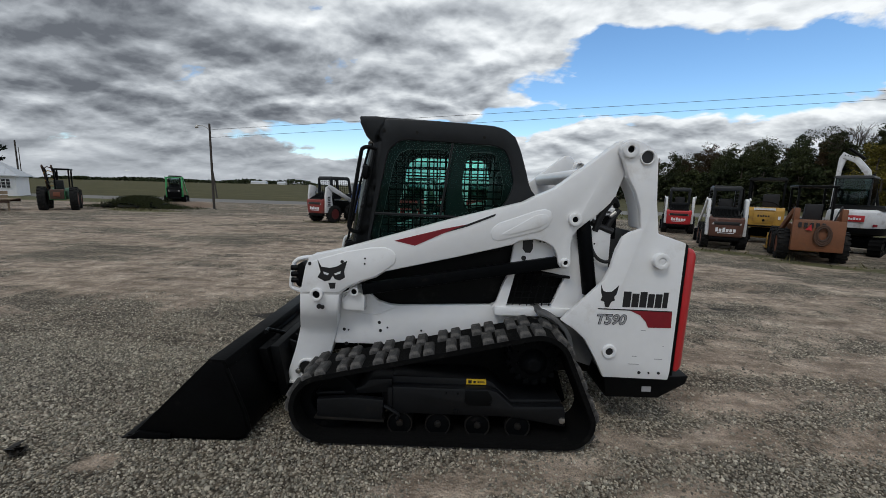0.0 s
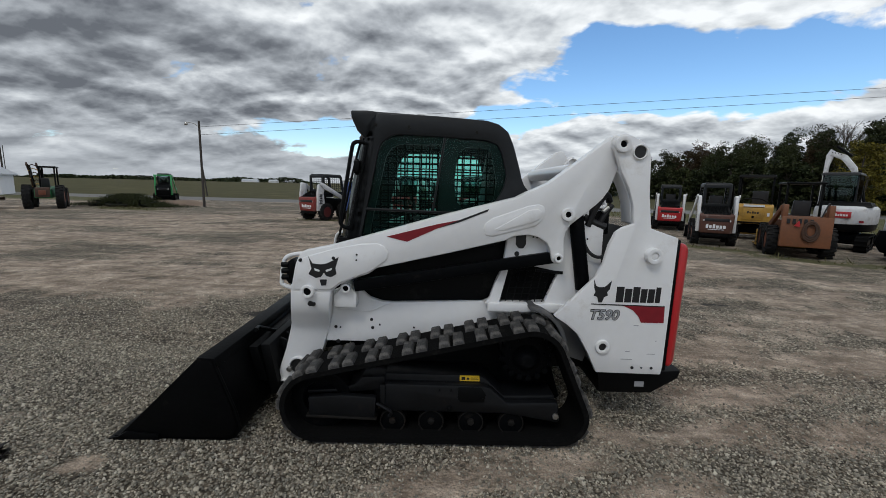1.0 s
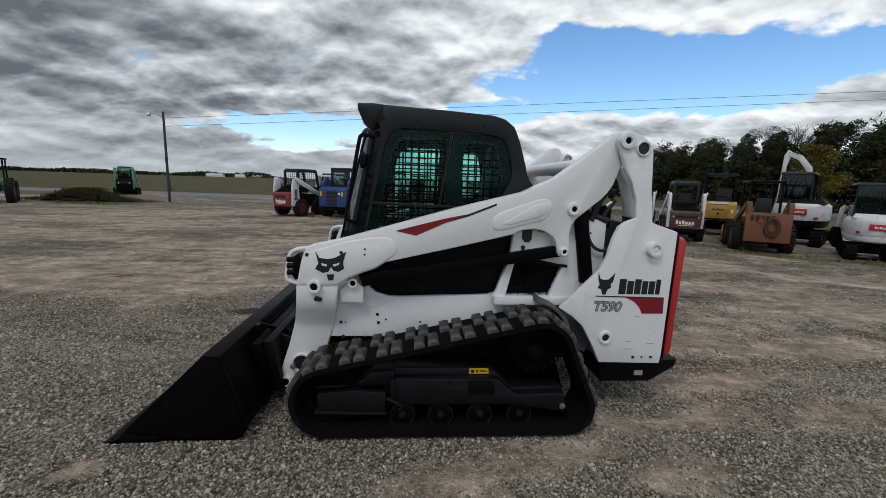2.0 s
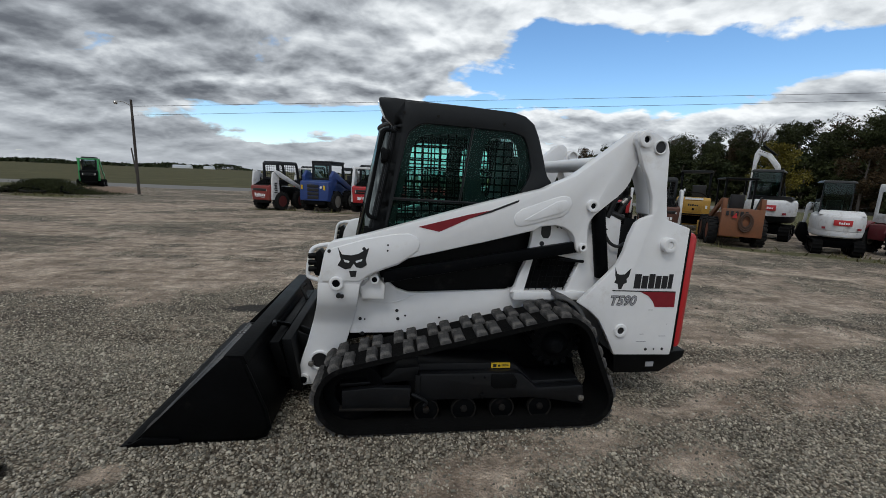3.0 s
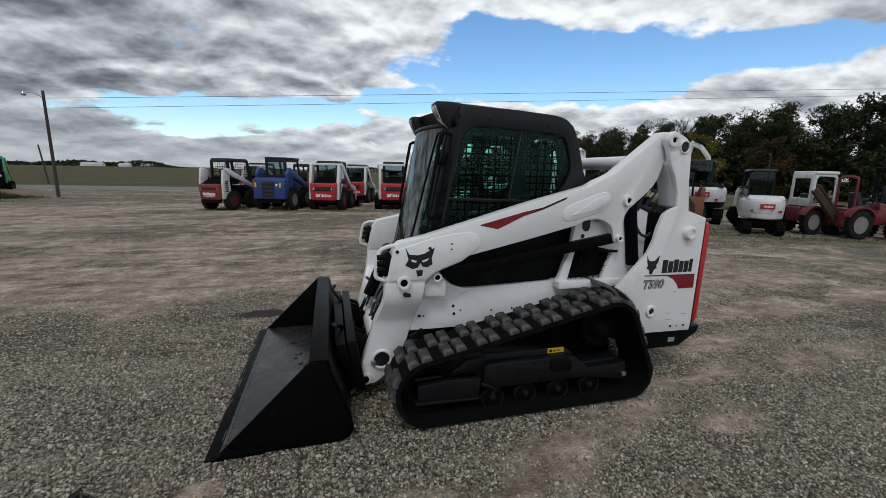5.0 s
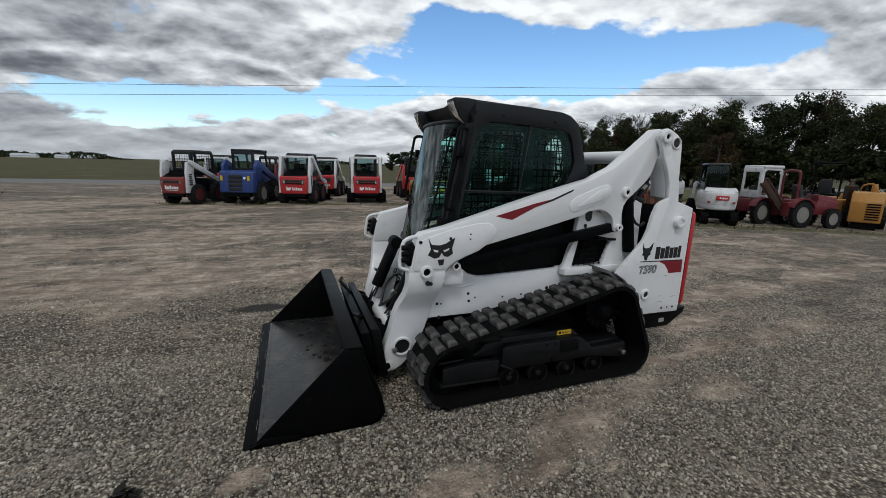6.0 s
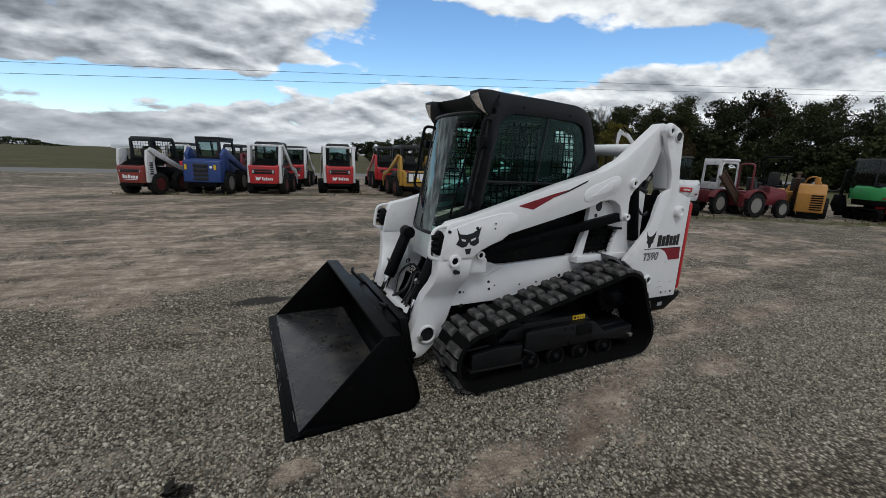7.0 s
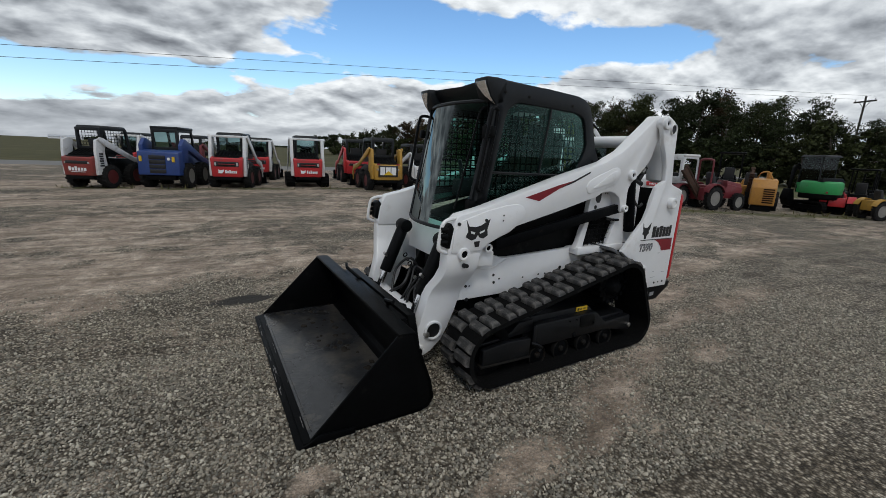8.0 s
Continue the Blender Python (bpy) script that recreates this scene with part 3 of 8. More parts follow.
        part("pivot_pin", bm, DARKSTEEL, boss, bevel=0.003)
    for x, z, r in ((0.722, 1.058, 0.011), (0.927, 1.075, 0.011), (1.070, 1.100, 0.006), (1.068, 1.066, 0.006), (0.775, 0.782, 0.016), (0.795, 0.778, 0.013)):
        bm = B()
        cyl(bm, (x, s * 0.6665, z), (x, s * 0.655, z), r, n=12)
        part("plate_hole", bm, DECALBLACK, arm)
    # guard hoop round the hose couplers
    bm = B()
    tube(bm, curve([(0.730, s * 0.625, 1.095), (0.660, s * 0.632, 1.085), (0.618, s * 0.635, 1.060), (0.602, s * 0.635, 1.000), (0.592, s * 0.635, 0.930), (0.598, s * 0.635, 0.895), (0.655, s * 0.630, 0.872)], 5), 0.013, 10)
    guard = part("coupler_guard", bm, WHITE, arm, "white bent-rod coupler guard")
    bm = B()
    prism(bm, [(0.640, 0.905), (0.625, 0.930), (0.640, 1.045), (0.668, 1.065), (0.690, 1.03), (0.665, 0.9)], s * 0.655, s * 0.56)
    lamp = part("coupler_block", bm, BLACK, arm, "black hose coupler block", bevel=0.006)
    for z in (0.945, 0.985, 1.025):
        bm = B()
        cyl(bm, (0.645, s * 0.645, z), (0.598, s * 0.645, z), 0.017, n=14)
        part("hose_coupler", bm, BLACK, lamp, bevel=0.003)
    return arm


both(lift_arm)

# torque tubes between the arms
for x, z, r, half in ((0.638, 0.300, 0.060, 0.495), (2.400, 1.640, 0.048, 0.55)):
    bm = B()
    cyl(bm, (x, -half, z), (x, half, z), r, n=24)
    part("cross_tube", bm, WHITE, loader)


def upright(s):
    tower = [(2.300, 0.751), (2.384, 0.697), (2.455, 0.634), (2.524, 0.518), (2.590, 0.386), (3.002, 0.378), (3.010, 0.434), (3.022, 1.254), (2.850, 1.308), (2.822, 1.501), (2.806, 1.734), (2.790, 1.785), (2.745, 1.820), (2.690, 1.845), (2.640, 1.860),
             (2.590, 1.840), (2.575, 1.800), (2.600, 1.740), (2.640, 1.640), (2.690, 1.551), (2.726, 1.453), (2.742, 1.335), (2.678, 1.309), (2.639, 1.281), (2.605, 1.199), (2.581, 1.093), (2.542, 1.003), (2.443, 0.898)]
    bm = B()
    prism(bm, tower, s * 0.715, s * 0.675)
    up = part("side_upright", bm, WHITE, loader, "white rear side upright panel", bevel=0.008)
    bm = B()
    prism(bm, [(2.640, 1.640), (2.690, 1.551), (2.726, 1.453), (2.742, 1.335), (2.845, 1.308), (2.819, 1.501), (2.802, 1.734), (2.745, 1.815), (2.690, 1.80)], s * 0.674, s * 0.53)
    part("tower_box", bm, WHITE, up, bevel=0.006)
    bm = B()
    pipe(bm, (2.735, s * 0.730, 1.755), (2.735, s * 0.50, 1.755), 0.044, 0.036, n=24)
    part("tower_eye", bm, WHITE, up, bevel=0.004)
    bm = B()
    cyl(bm, (2.735, s * 0.718, 1.755), (2.735, s * 0.71, 1.755), 0.0355)
    part("eye_bore", bm, DECALBLACK, up)
    # ported boss
    bm = B()
    pipe(bm, (2.868, s * 0.760, 1.146), (2.868, s * 0.70, 1.146), 0.048, 0.022, n=28)
    part("rear_boss", bm, WHITE, up, bevel=0.005)
    bm = B()
    cyl(bm, (2.868, s * 0.752, 1.146), (2.868, s * 0.70, 1.146), 0.0215)
    part("boss_plug", bm, WHITE, up, bevel=0.004)
    bm = B()
    pipe(bm, (2.613, s * 0.732, 0.561), (2.613, s * 0.70, 0.561), 0.044, 0.024, n=28)
    part("tie_down_eye", bm, WHITE, up, bevel=0.004)
    bm = B()
    cyl(bm, (2.613, s * 0.722, 0.561), (2.613, s * 0.70, 0.561), 0.0235)
    part("eye_bore", bm, DECALBLACK, up)
    for x, z, r in ((2.815, 0.424, 0.010), (2.875, 0.424, 0.006), (2.937, 0.424, 0.009)):
        bm = B()
        cyl(bm, (x, s * 0.7185, z), (x, s * 0.70, z), r, n=12)
        part("panel_hole", bm, DECALBLACK, up)
    for x0, x1, z in ((2.74, 2.81, 0.478), (2.76, 2.79, 0.53), (2.90, 2.95, 0.515), (2.945, 2.952, 0.60), (2.80, 2.83, 0.700)):
        bm = B()
        box(bm, (x0, s * 0.7160, z), (x1, s * 0.7168, z + 0.004))
        part("scratch", bm, DECALGREY, up)
    return up


ups = [upright(s) for s in (-1, 1)]


# decals on the near and far uprights: a dark badge, bars for lettering, model number, stripe
def side_decals(s, up):
    y0, y1 = s * 0.7155, s * 0.7175

    def decal(name, pts, mat, lab=""):
        bm = B()
        prism(bm, pts, y0, y1)
        part(name, bm, mat, up, lab)

    # lettering of the maker's name as plain upright bars
    x = 2.672
    for w, h in ((0.046, 0.098), (0.042, 0.086), (0.042, 0.098), (0.038, 0.086), (0.040, 0.086), (0.030, 0.098)):
        decal("lettering_bar", [(x, 0.850), (x + w, 0.850), (x + w + 0.003, 0.850 + h), (x + 0.003, 0.850 + h)], DECALBLACK)
        x += w + 0.007
    decal("badge", [(2.530, 0.990), (2.546, 0.950), (2.566, 0.942), (2.600, 0.944), (2.640, 0.985), (2.630, 0.930), (2.616, 0.912), (2.622, 0.890), (2.600, 0.880), (2.588, 0.846), (2.566, 0.846), (2.558, 0.880), (2.534, 0.888), (2.544, 0.912), (2.534, 0.940)], DECALBLACK, "plain black badge shape")
    decal("stripe", [(2.525, 0.838), (2.980, 0.830), (2.980, 0.822), (2.525, 0.832)], DECALBLACK)
    decal("stripe", [(2.720, 0.829), (2.980, 0.824), (2.984, 0.722), (2.842, 0.722), (2.825, 0.758), (2.785, 0.800)], DECALRED, "dark red stripe block")
    t = bpy.data.curves.new("model_number", "FONT")
    t.body, t.size, t.extrude, t.shear, t.offset = "T590", 0.088, 0.0006, 0.22, 0.003
    ob = new("model_number_outline", t)
    deps = bpy.context.evaluated_depsgraph_get()
    for name, off, mat, push in (("model_number", 0.004, DECALBLACK, 0.0), ("model_number", 0.0005, DECALGREY, 0.0014)):
        t.offset = off
        deps.update()
        me = bpy.data.meshes.new_from_object(ob.evaluated_get(bpy.context.evaluated_depsgraph_get()))
        me.materials.append(mat)
        o = new(name, me)
        o.parent = up
        turn = pose(2.512 - 1.5, -0.7178 - push, 0.738, 90, 0, 0) if s < 0 else pose(2.712 - 1.5, 0.7178 + push, 0.738, 90, 0, 180)
        o.matrix_basis = turn
    bpy.data.objects.remove(ob)


for s, up in zip((-1, 1), ups):
    side_decals(s, up)


def arm_decals(s):
    arm = [o for o in loader.children if o.name.startswith("lift_arm")][0 if s < 0 else 1]
    y0, y1 = s * 0.6635, s * 0.6665
    bm = B()
    prism(bm, [(1.253, 1.216), (1.381, 1.188), (1.560, 1.272), (1.700, 1.329), (1.560, 1.299)], s * 0.654, s * 0.6572)
    part("stripe", bm, DECALRED, arm, "dark red stripe fading to black")
    bm = B()
    prism(bm, [(1.560, 1.2725), (1.700, 1.329), (1.876, 1.400), (1.870, 1.385), (1.700, 1.315)], s * 0.654, s * 0.6574)
    part("stripe", bm, DECALBLACK, arm)
    # plain black badge: horned top over a broad lower shape
    for pts in ([(0.772, 1.085), (0.796, 1.040), (0.850, 1.034), (0.892, 1.044), (0.958, 1.082), (0.938, 1.012), (0.944, 0.975), (0.910, 0.955), (0.880, 0.962), (0.866, 0.985), (0.848, 0.955), (0.815, 0.948), (0.770, 0.972), (0.790, 1.008), (0.782, 1.042)],
                [(0.838, 0.938), (0.884, 0.940), (0.878, 0.902), (0.848, 0.900)]):
        bm = B()
        prism(bm, pts, y0, y1)
        part("badge", bm, DECALBLACK, arm, "plain black badge shape")
    # pale slits in the badge
    for pts in ([(0.806, 1.010), (0.842, 1.000), (0.838, 0.988), (0.812, 0.994)], [(0.876, 1.000), (0.918, 1.014), (0.914, 1.000), (0.882, 0.988)]):
        bm = B()
        prism(bm, pts, y0, s * 0.6680)
        part("badge", bm, DECALWHITE, arm)


both(arm_decals)


def lift_cylinder(s):
    bm = B()
    cyl(bm, (2.420, s * 0.600, 1.420), (2.505, s * 0.600, 0.900), 0.045, n=20)
    c = part("lift_cylinder", bm, DARKSTEEL, loader, "black hydraulic lift cylinder", bevel=0.004)
    bm = B()
    cyl(bm, (2.357, s * 0.600, 1.378), (2.43, s * 0.600, 1.40), 0.025, n=16)
    part("rod", bm, CHROME, c)
    # straight link bar from elbow to front bracket
    bm = B()
    a, b = Vector((2.316, s * 0.615, 1.108)), Vector((1.045, s * 0.615, 0.892))
    d = (b - a).normalized()
    n = Vector((-d.z, 0, d.x))
    h = 0.036
    loft(bm, [[p + n * h + Vector((0, s * 0.022, 0)), p - n * h + Vector((0, s * 0.022, 0)), p - n * h - Vector((0, s * 0.022, 0)), p + n * h - Vector((0, s * 0.022, 0))] for p in (a, b)])
    part("control_link", bm, DARKSTEEL, loader, "dark steel control link bar", bevel=0.005)
    # bent hose by the rear panel
    bm = B()
    tube(bm, curve([(2.475, s * 0.60, 1.30), (2.490, s * 0.61, 1.20), (2.530, s * 0.615, 1.135), (2.590, s * 0.61, 1.110), (2.640, s * 0.600, 1.130)], 6), 0.011, 8)
    part("hose", bm, HOSE, loader)
    bm = B()
    cyl(bm, (2.470, s * 0.60, 1.335), (2.476, s * 0.60, 1.285), 0.013, n=10)
    part("hose_fitting", bm, STEEL, loader)
    # valve block and hoses seen through the gap below the tower
    bm = B()
    tube(bm, curve([(2.52, s * 0.56, 1.30), (2.56, s * 0.57, 1.42), (2.62, s * 0.56, 1.50), (2.66, s * 0.53, 1.46)], 5), 0.022, 8)
    tube(bm, curve([(2.58, s * 0.55, 1.28), (2.62, s * 0.57, 1.38), (2.66, s * 0.57, 1.44)], 5), 0.020, 8)
    tube(bm, curve([(2.50, s * 0.54, 1.36), (2.55, s * 0.56, 1.33), (2.63, s * 0.57, 1.30)], 5), 0.022, 8)
    part("hose", bm, HOSE, loader)
    bm = B()
    box(bm, (2.56, s * 0.55, 1.25), (2.66, s * 0.45, 1.40))
    part("valve_block", bm, BLACK, loader, bevel=0.008)
    bm = B()
    cyl(bm, (2.60, s * 0.585, 1.395), (2.635, s * 0.580, 1.425), 0.014, n=10)
    part("hose_fitting", bm, STEEL, loader)


both(lift_cylinder)


def body_side(s):
    low = [(0.872, 0.825), (0.858, 0.700), (0.838, 0.560), (0.826, 0.480), (1.60, 0.480), (2.46, 0.480), (2.46, 0.800), (1.900, 0.790), (1.875, 0.778), (1.280, 0.757), (1.203, 0.760), (1.126, 0.785), (1.090, 0.815), (1.050, 0.850), (0.930, 0.850)]
    bm = B()
    prism(bm, low, s * 0.512, s * 0.470)
    side = part("side_panel", bm, WHITE, loader, "white lower body side panel", bevel=0.006)
    # rear strut and quarter panel round the grille
    quarter = [(1.880, 0.780), (1.915, 0.821), (1.945, 0.924), (1.988, 1.020), (2.010, 1.204), (2.060, 1.260), (2.62, 1.32), (2.62, 0.80), (2.285, 0.772), (2.271, 0.795), (2.345, 0.985), (2.357, 1.002), (2.148, 1.044), (2.033, 1.040), (1.977, 0.790), (1.985, 0.770)]
    bm = B()
    prism(bm, quarter, s * 0.575, s * 0.530)
    part("quarter_panel", bm, WHITE, side, bevel=0.005)
    bm = B()
    prism(bm, [(1.90, 0.735), (2.48, 0.735), (2.48, 0.79), (2.30, 0.792), (1.90, 0.792)], s * 0.60, s * 0.50)
    part("sill", bm, WHITE, side, bevel=0.006)
    # front bracket with pin
    bm = B()
    prism(bm, [(0.905, 0.820), (0.930, 0.840), (0.952, 0.868)] + arc(0.985, 0.872, 0.038, 170, -5, 7) + [(1.040, 0.850), (1.055, 0.835), (1.050, 0.740), (0.910, 0.745)], s * 0.602, s * 0.50)
    brk = part("front_bracket", bm, WHITE, side, bevel=0.006)
    bm = B()
    pipe(bm, (0.990, s * 0.632, 0.874), (0.990, s * 0.58, 0.874), 0.030, 0.018, n=20)
    part("pivot_boss", bm, WHITE, brk, bevel=0.003)
    bm = B()
    cyl(bm, (0.990, s * 0.622, 0.874), (0.990, s * 0.58, 0.874), 0.0175)
    part("pivot_pin", bm, DARKSTEEL, brk)
    for x, z, r in ((0.895, 0.580, 0.011), (0.925, 0.577, 0.006), (1.142, 0.578, 0.011), (1.190, 0.600, 0.007), (1.135, 0.635, 0.011), (1.42, 0.585, 0.007), (1.58, 0.590, 0.008), (1.65, 0.588, 0.008), (1.81, 0.622, 0.014), (0.909, 0.478, 0.014)):
        bm = B()
        cyl(bm, (x, s * 0.5145, z), (x, s * 0.50, z), r, n=12)
        part("panel_hole", bm, DECALBLACK, side)
    # pressed contour line under the bracket
    bm = B()
    tube(bm, curve([(0.905, s * 0.514, 0.705), (0.980, s * 0.514, 0.700), (1.06, s * 0.514, 0.690), (1.14, s * 0.514, 0.700), (1.22, s * 0.514, 0.735), (1.27, s * 0.514, 0.757)], 5), 0.004, 6)
    part("weld_line", bm, WHITE, side)
    # holes in the quarter panel
    for pts in ([(2.065, 1.245), (2.065, 1.175), (2.085, 1.150), (2.115, 1.150), (2.130, 1.175), (2.130, 1.245)],):
        bm = B()
        prism(bm, pts, s * 0.5765, s * 0.55)
        part("panel_slot", bm, DECALBLACK, side)
    for x, z, r in ((2.075, 1.115, 0.016), (2.175, 1.225, 0.006), (2.20, 1.222, 0.006), (2.46, 1.28, 0.006), (2.52, 1.22, 0.006), (2.50, 1.15, 0.008)):
        bm = B()
        cyl(bm, (x, s * 0.5775, z), (x, s * 0.56, z), r, n=12)
        part("panel_hole", bm, DECALBLACK, side)
    # cooling grille: dark recess and woven bars
    bm = B()
    prism(bm, [(1.985, 0.775), (2.275, 0.775), (2.36, 1.0), (2.148, 1.05), (2.03, 1.045)], s * 0.500, s * 0.480)
    g = part("side_grille", bm, BLACK, side, "black side cooling grille")
    for i in range(6):
        z = 0.805 + i * 0.040
        bm = B()
        tube(bm, [(1.980 + (z - 0.79) * 0.21, s * 0.548, z), (2.275 + (z - 0.79) * 0.38, s * 0.548, z)], 0.0035, 6)
        part("grille_bar", bm, BLACK, g)
    for i in range(6):
        x = 2.02 + i * 0.048
        bm = B()
        tube(bm, [(x, s * 0.545, 0.785), (x + 0.045, s * 0.545, 1.03)], 0.0035, 6)
        part("grille_bar", bm, BLACK, g)
    bm = B()
    tube(bm, [(2.20, s * 0.582, 1.012), (2.375, s * 0.582, 0.998)], 0.010, 8)
    part("grille_frame", bm, BLACK, g)
    bm = B()
    cyl(bm, (2.14, s * 0.53, 0.955), (2.14, s * 0.50, 0.955), 0.045)
    part("fan_hub", bm, DARKSTEEL, g)
    # fender over the rear of the track
    outer = arc(2.13, 0.530, 0.272, 84, -12, 12)
    inner = arc(2.13, 0.530, 0.246, -12, 84, 12)
    bm = B()
    prism(bm, outer + inner, s * 0.690, s * 0.520)
    part("fender", bm, FENDERGREY, loader, "dark grey curved fender over the track", bevel=0.004)
    bm = B()
    prism(bm, arc(2.13, 0.530, 0.45, 20, -18, 10) + arc(2.13, 0.530, 0.27, -18, 88, 12), s * 0.560, s * 0.520)
    part("wheel_arch", bm, FENDERGREY, loader)


both(body_side)

# dark hull behind the panels
bm = B()
prism(bm, [(0.98, 0.30), (2.60, 0.30), (2.60, 1.20), (2.05, 1.25), (1.85, 1.18), (1.10, 0.98), (0.98, 0.85)], -0.455, 0.455)
hull = part("hull", bm, BLACK, loader, "black engine and chassis tub", bevel=0.01)
# front plate below the windscreen, with a safety sticker
bm = B()
prism(bm, [(0.893, 0.68), (0.95, 0.68), (0.99, 0.95), (0.93, 0.97)], -0.43, 0.43)
front = part("front_plate", bm, WHITE, loader, bevel=0.006)
bm = B()
box(bm, (0.885, -0.30, 0.80), (0.895, -0.22, 0.92))
part("sticker", bm, DECALWHITE, front)
bm = B()
box(bm, (0.882, -0.30, 0.895), (0.890, -0.24, 0.915))
part("sticker_bar", bm, DECALRED, front)

# tailgate, red with black frame, and rear bumper
bm = B()
loft(bm, [[(3.035, -0.705, 0.420), (3.035, 0.705, 0.420), (3.045, 0.705, 1.225), (3.045, -0.705, 1.225)], [(3.085, -0.700, 0.425), (3.085, 0.700, 0.425), (3.100, 0.700, 1.215), (3.100, -0.700, 1.215)], [(3.110, -0.64, 0.47), (3.110, 0.64, 0.47), (3.128, 0.64, 1.16), (3.128, -0.64, 1.16)]])
gate = part("tailgate", bm, RED, loader, "bright red rear tailgate", bevel=0.03, seg=3)
bm = B()
prism(bm, [(3.012, 0.40), (3.036, 0.40), (3.046, 1.24), (3.026, 1.25)], -0.700, 0.700)
part("tailgate_frame", bm, BLACK, loader, bevel=0.004)
bm = B()
prism(bm, [(2.62, 0.372), (3.00, 0.372), (3.165, 0.385), (3.150, 0.330), (2.980, 0.225), (2.64, 0.225)], -0.66, 0.66)
bump = part("rear_bumper", bm, BLACK, loader, "black rear bumper", bevel=0.008)
bm = B()
box(bm, (2.87, -0.6625, 0.27), (2.93, -0.655, 0.305))
part("bumper_slot", bm, DECALGREY, bump)


# ---- tracks ----
CIRCLES = [(0.882, 0.236, 0.214), (2.320, 0.185, 0.163), (2.130, 0.530, 0.200)]   # idler, rear roller, sprocket: belt outside without lugs


def hull_path():
    pts = [(x + r * math.cos(2 * math.pi * k / 90), z + r * math.sin(2 * math.pi * k / 90)) for x, z, r in CIRCLES for k in range(90)]
    pts = sorted(set(pts))
    def half(ps):
        out = []
        for p in ps:
            while len(out) > 1 and (out[-1][0] - out[-2][0]) * (p[1] - out[-2][1]) - (out[-1][1] - out[-2][1]) * (p[0] - out[-2][0]) <= 0:
                out.pop()
            out.append(p)
        return out[:-1]
    return half(pts) + half(pts[::-1])


def belt_points(n):
    return resample(hull_path(), n)


def lug_mesh(s):
    bm = B()
    # a wedge-sided block, chamfered towards the belt's middle
    loft(bm, [[(-0.034, -0.074, -0.004), (0.034, -0.074, -0.004), (0.034, 0.070, -0.004), (-0.034, 0.070, -0.004)],
              [(-0.030, -0.072, 0.018), (0.029, -0.073, 0.018), (0.031, 0.064, 0.018), (-0.029, 0.061, 0.018)],
              [(-0.024, -0.067, 0.027), (0.022, -0.069, 0.027), (0.025, 0.058, 0.027), (-0.021, 0.054, 0.027)]])
    bmesh.ops.recalc_face_normals(bm, faces=bm.faces)
    me = bpy.data.meshes.new("tread_lug")
    bm.to_mesh(me)
    bm.free()
    me.materials.append(LUG)
    return me


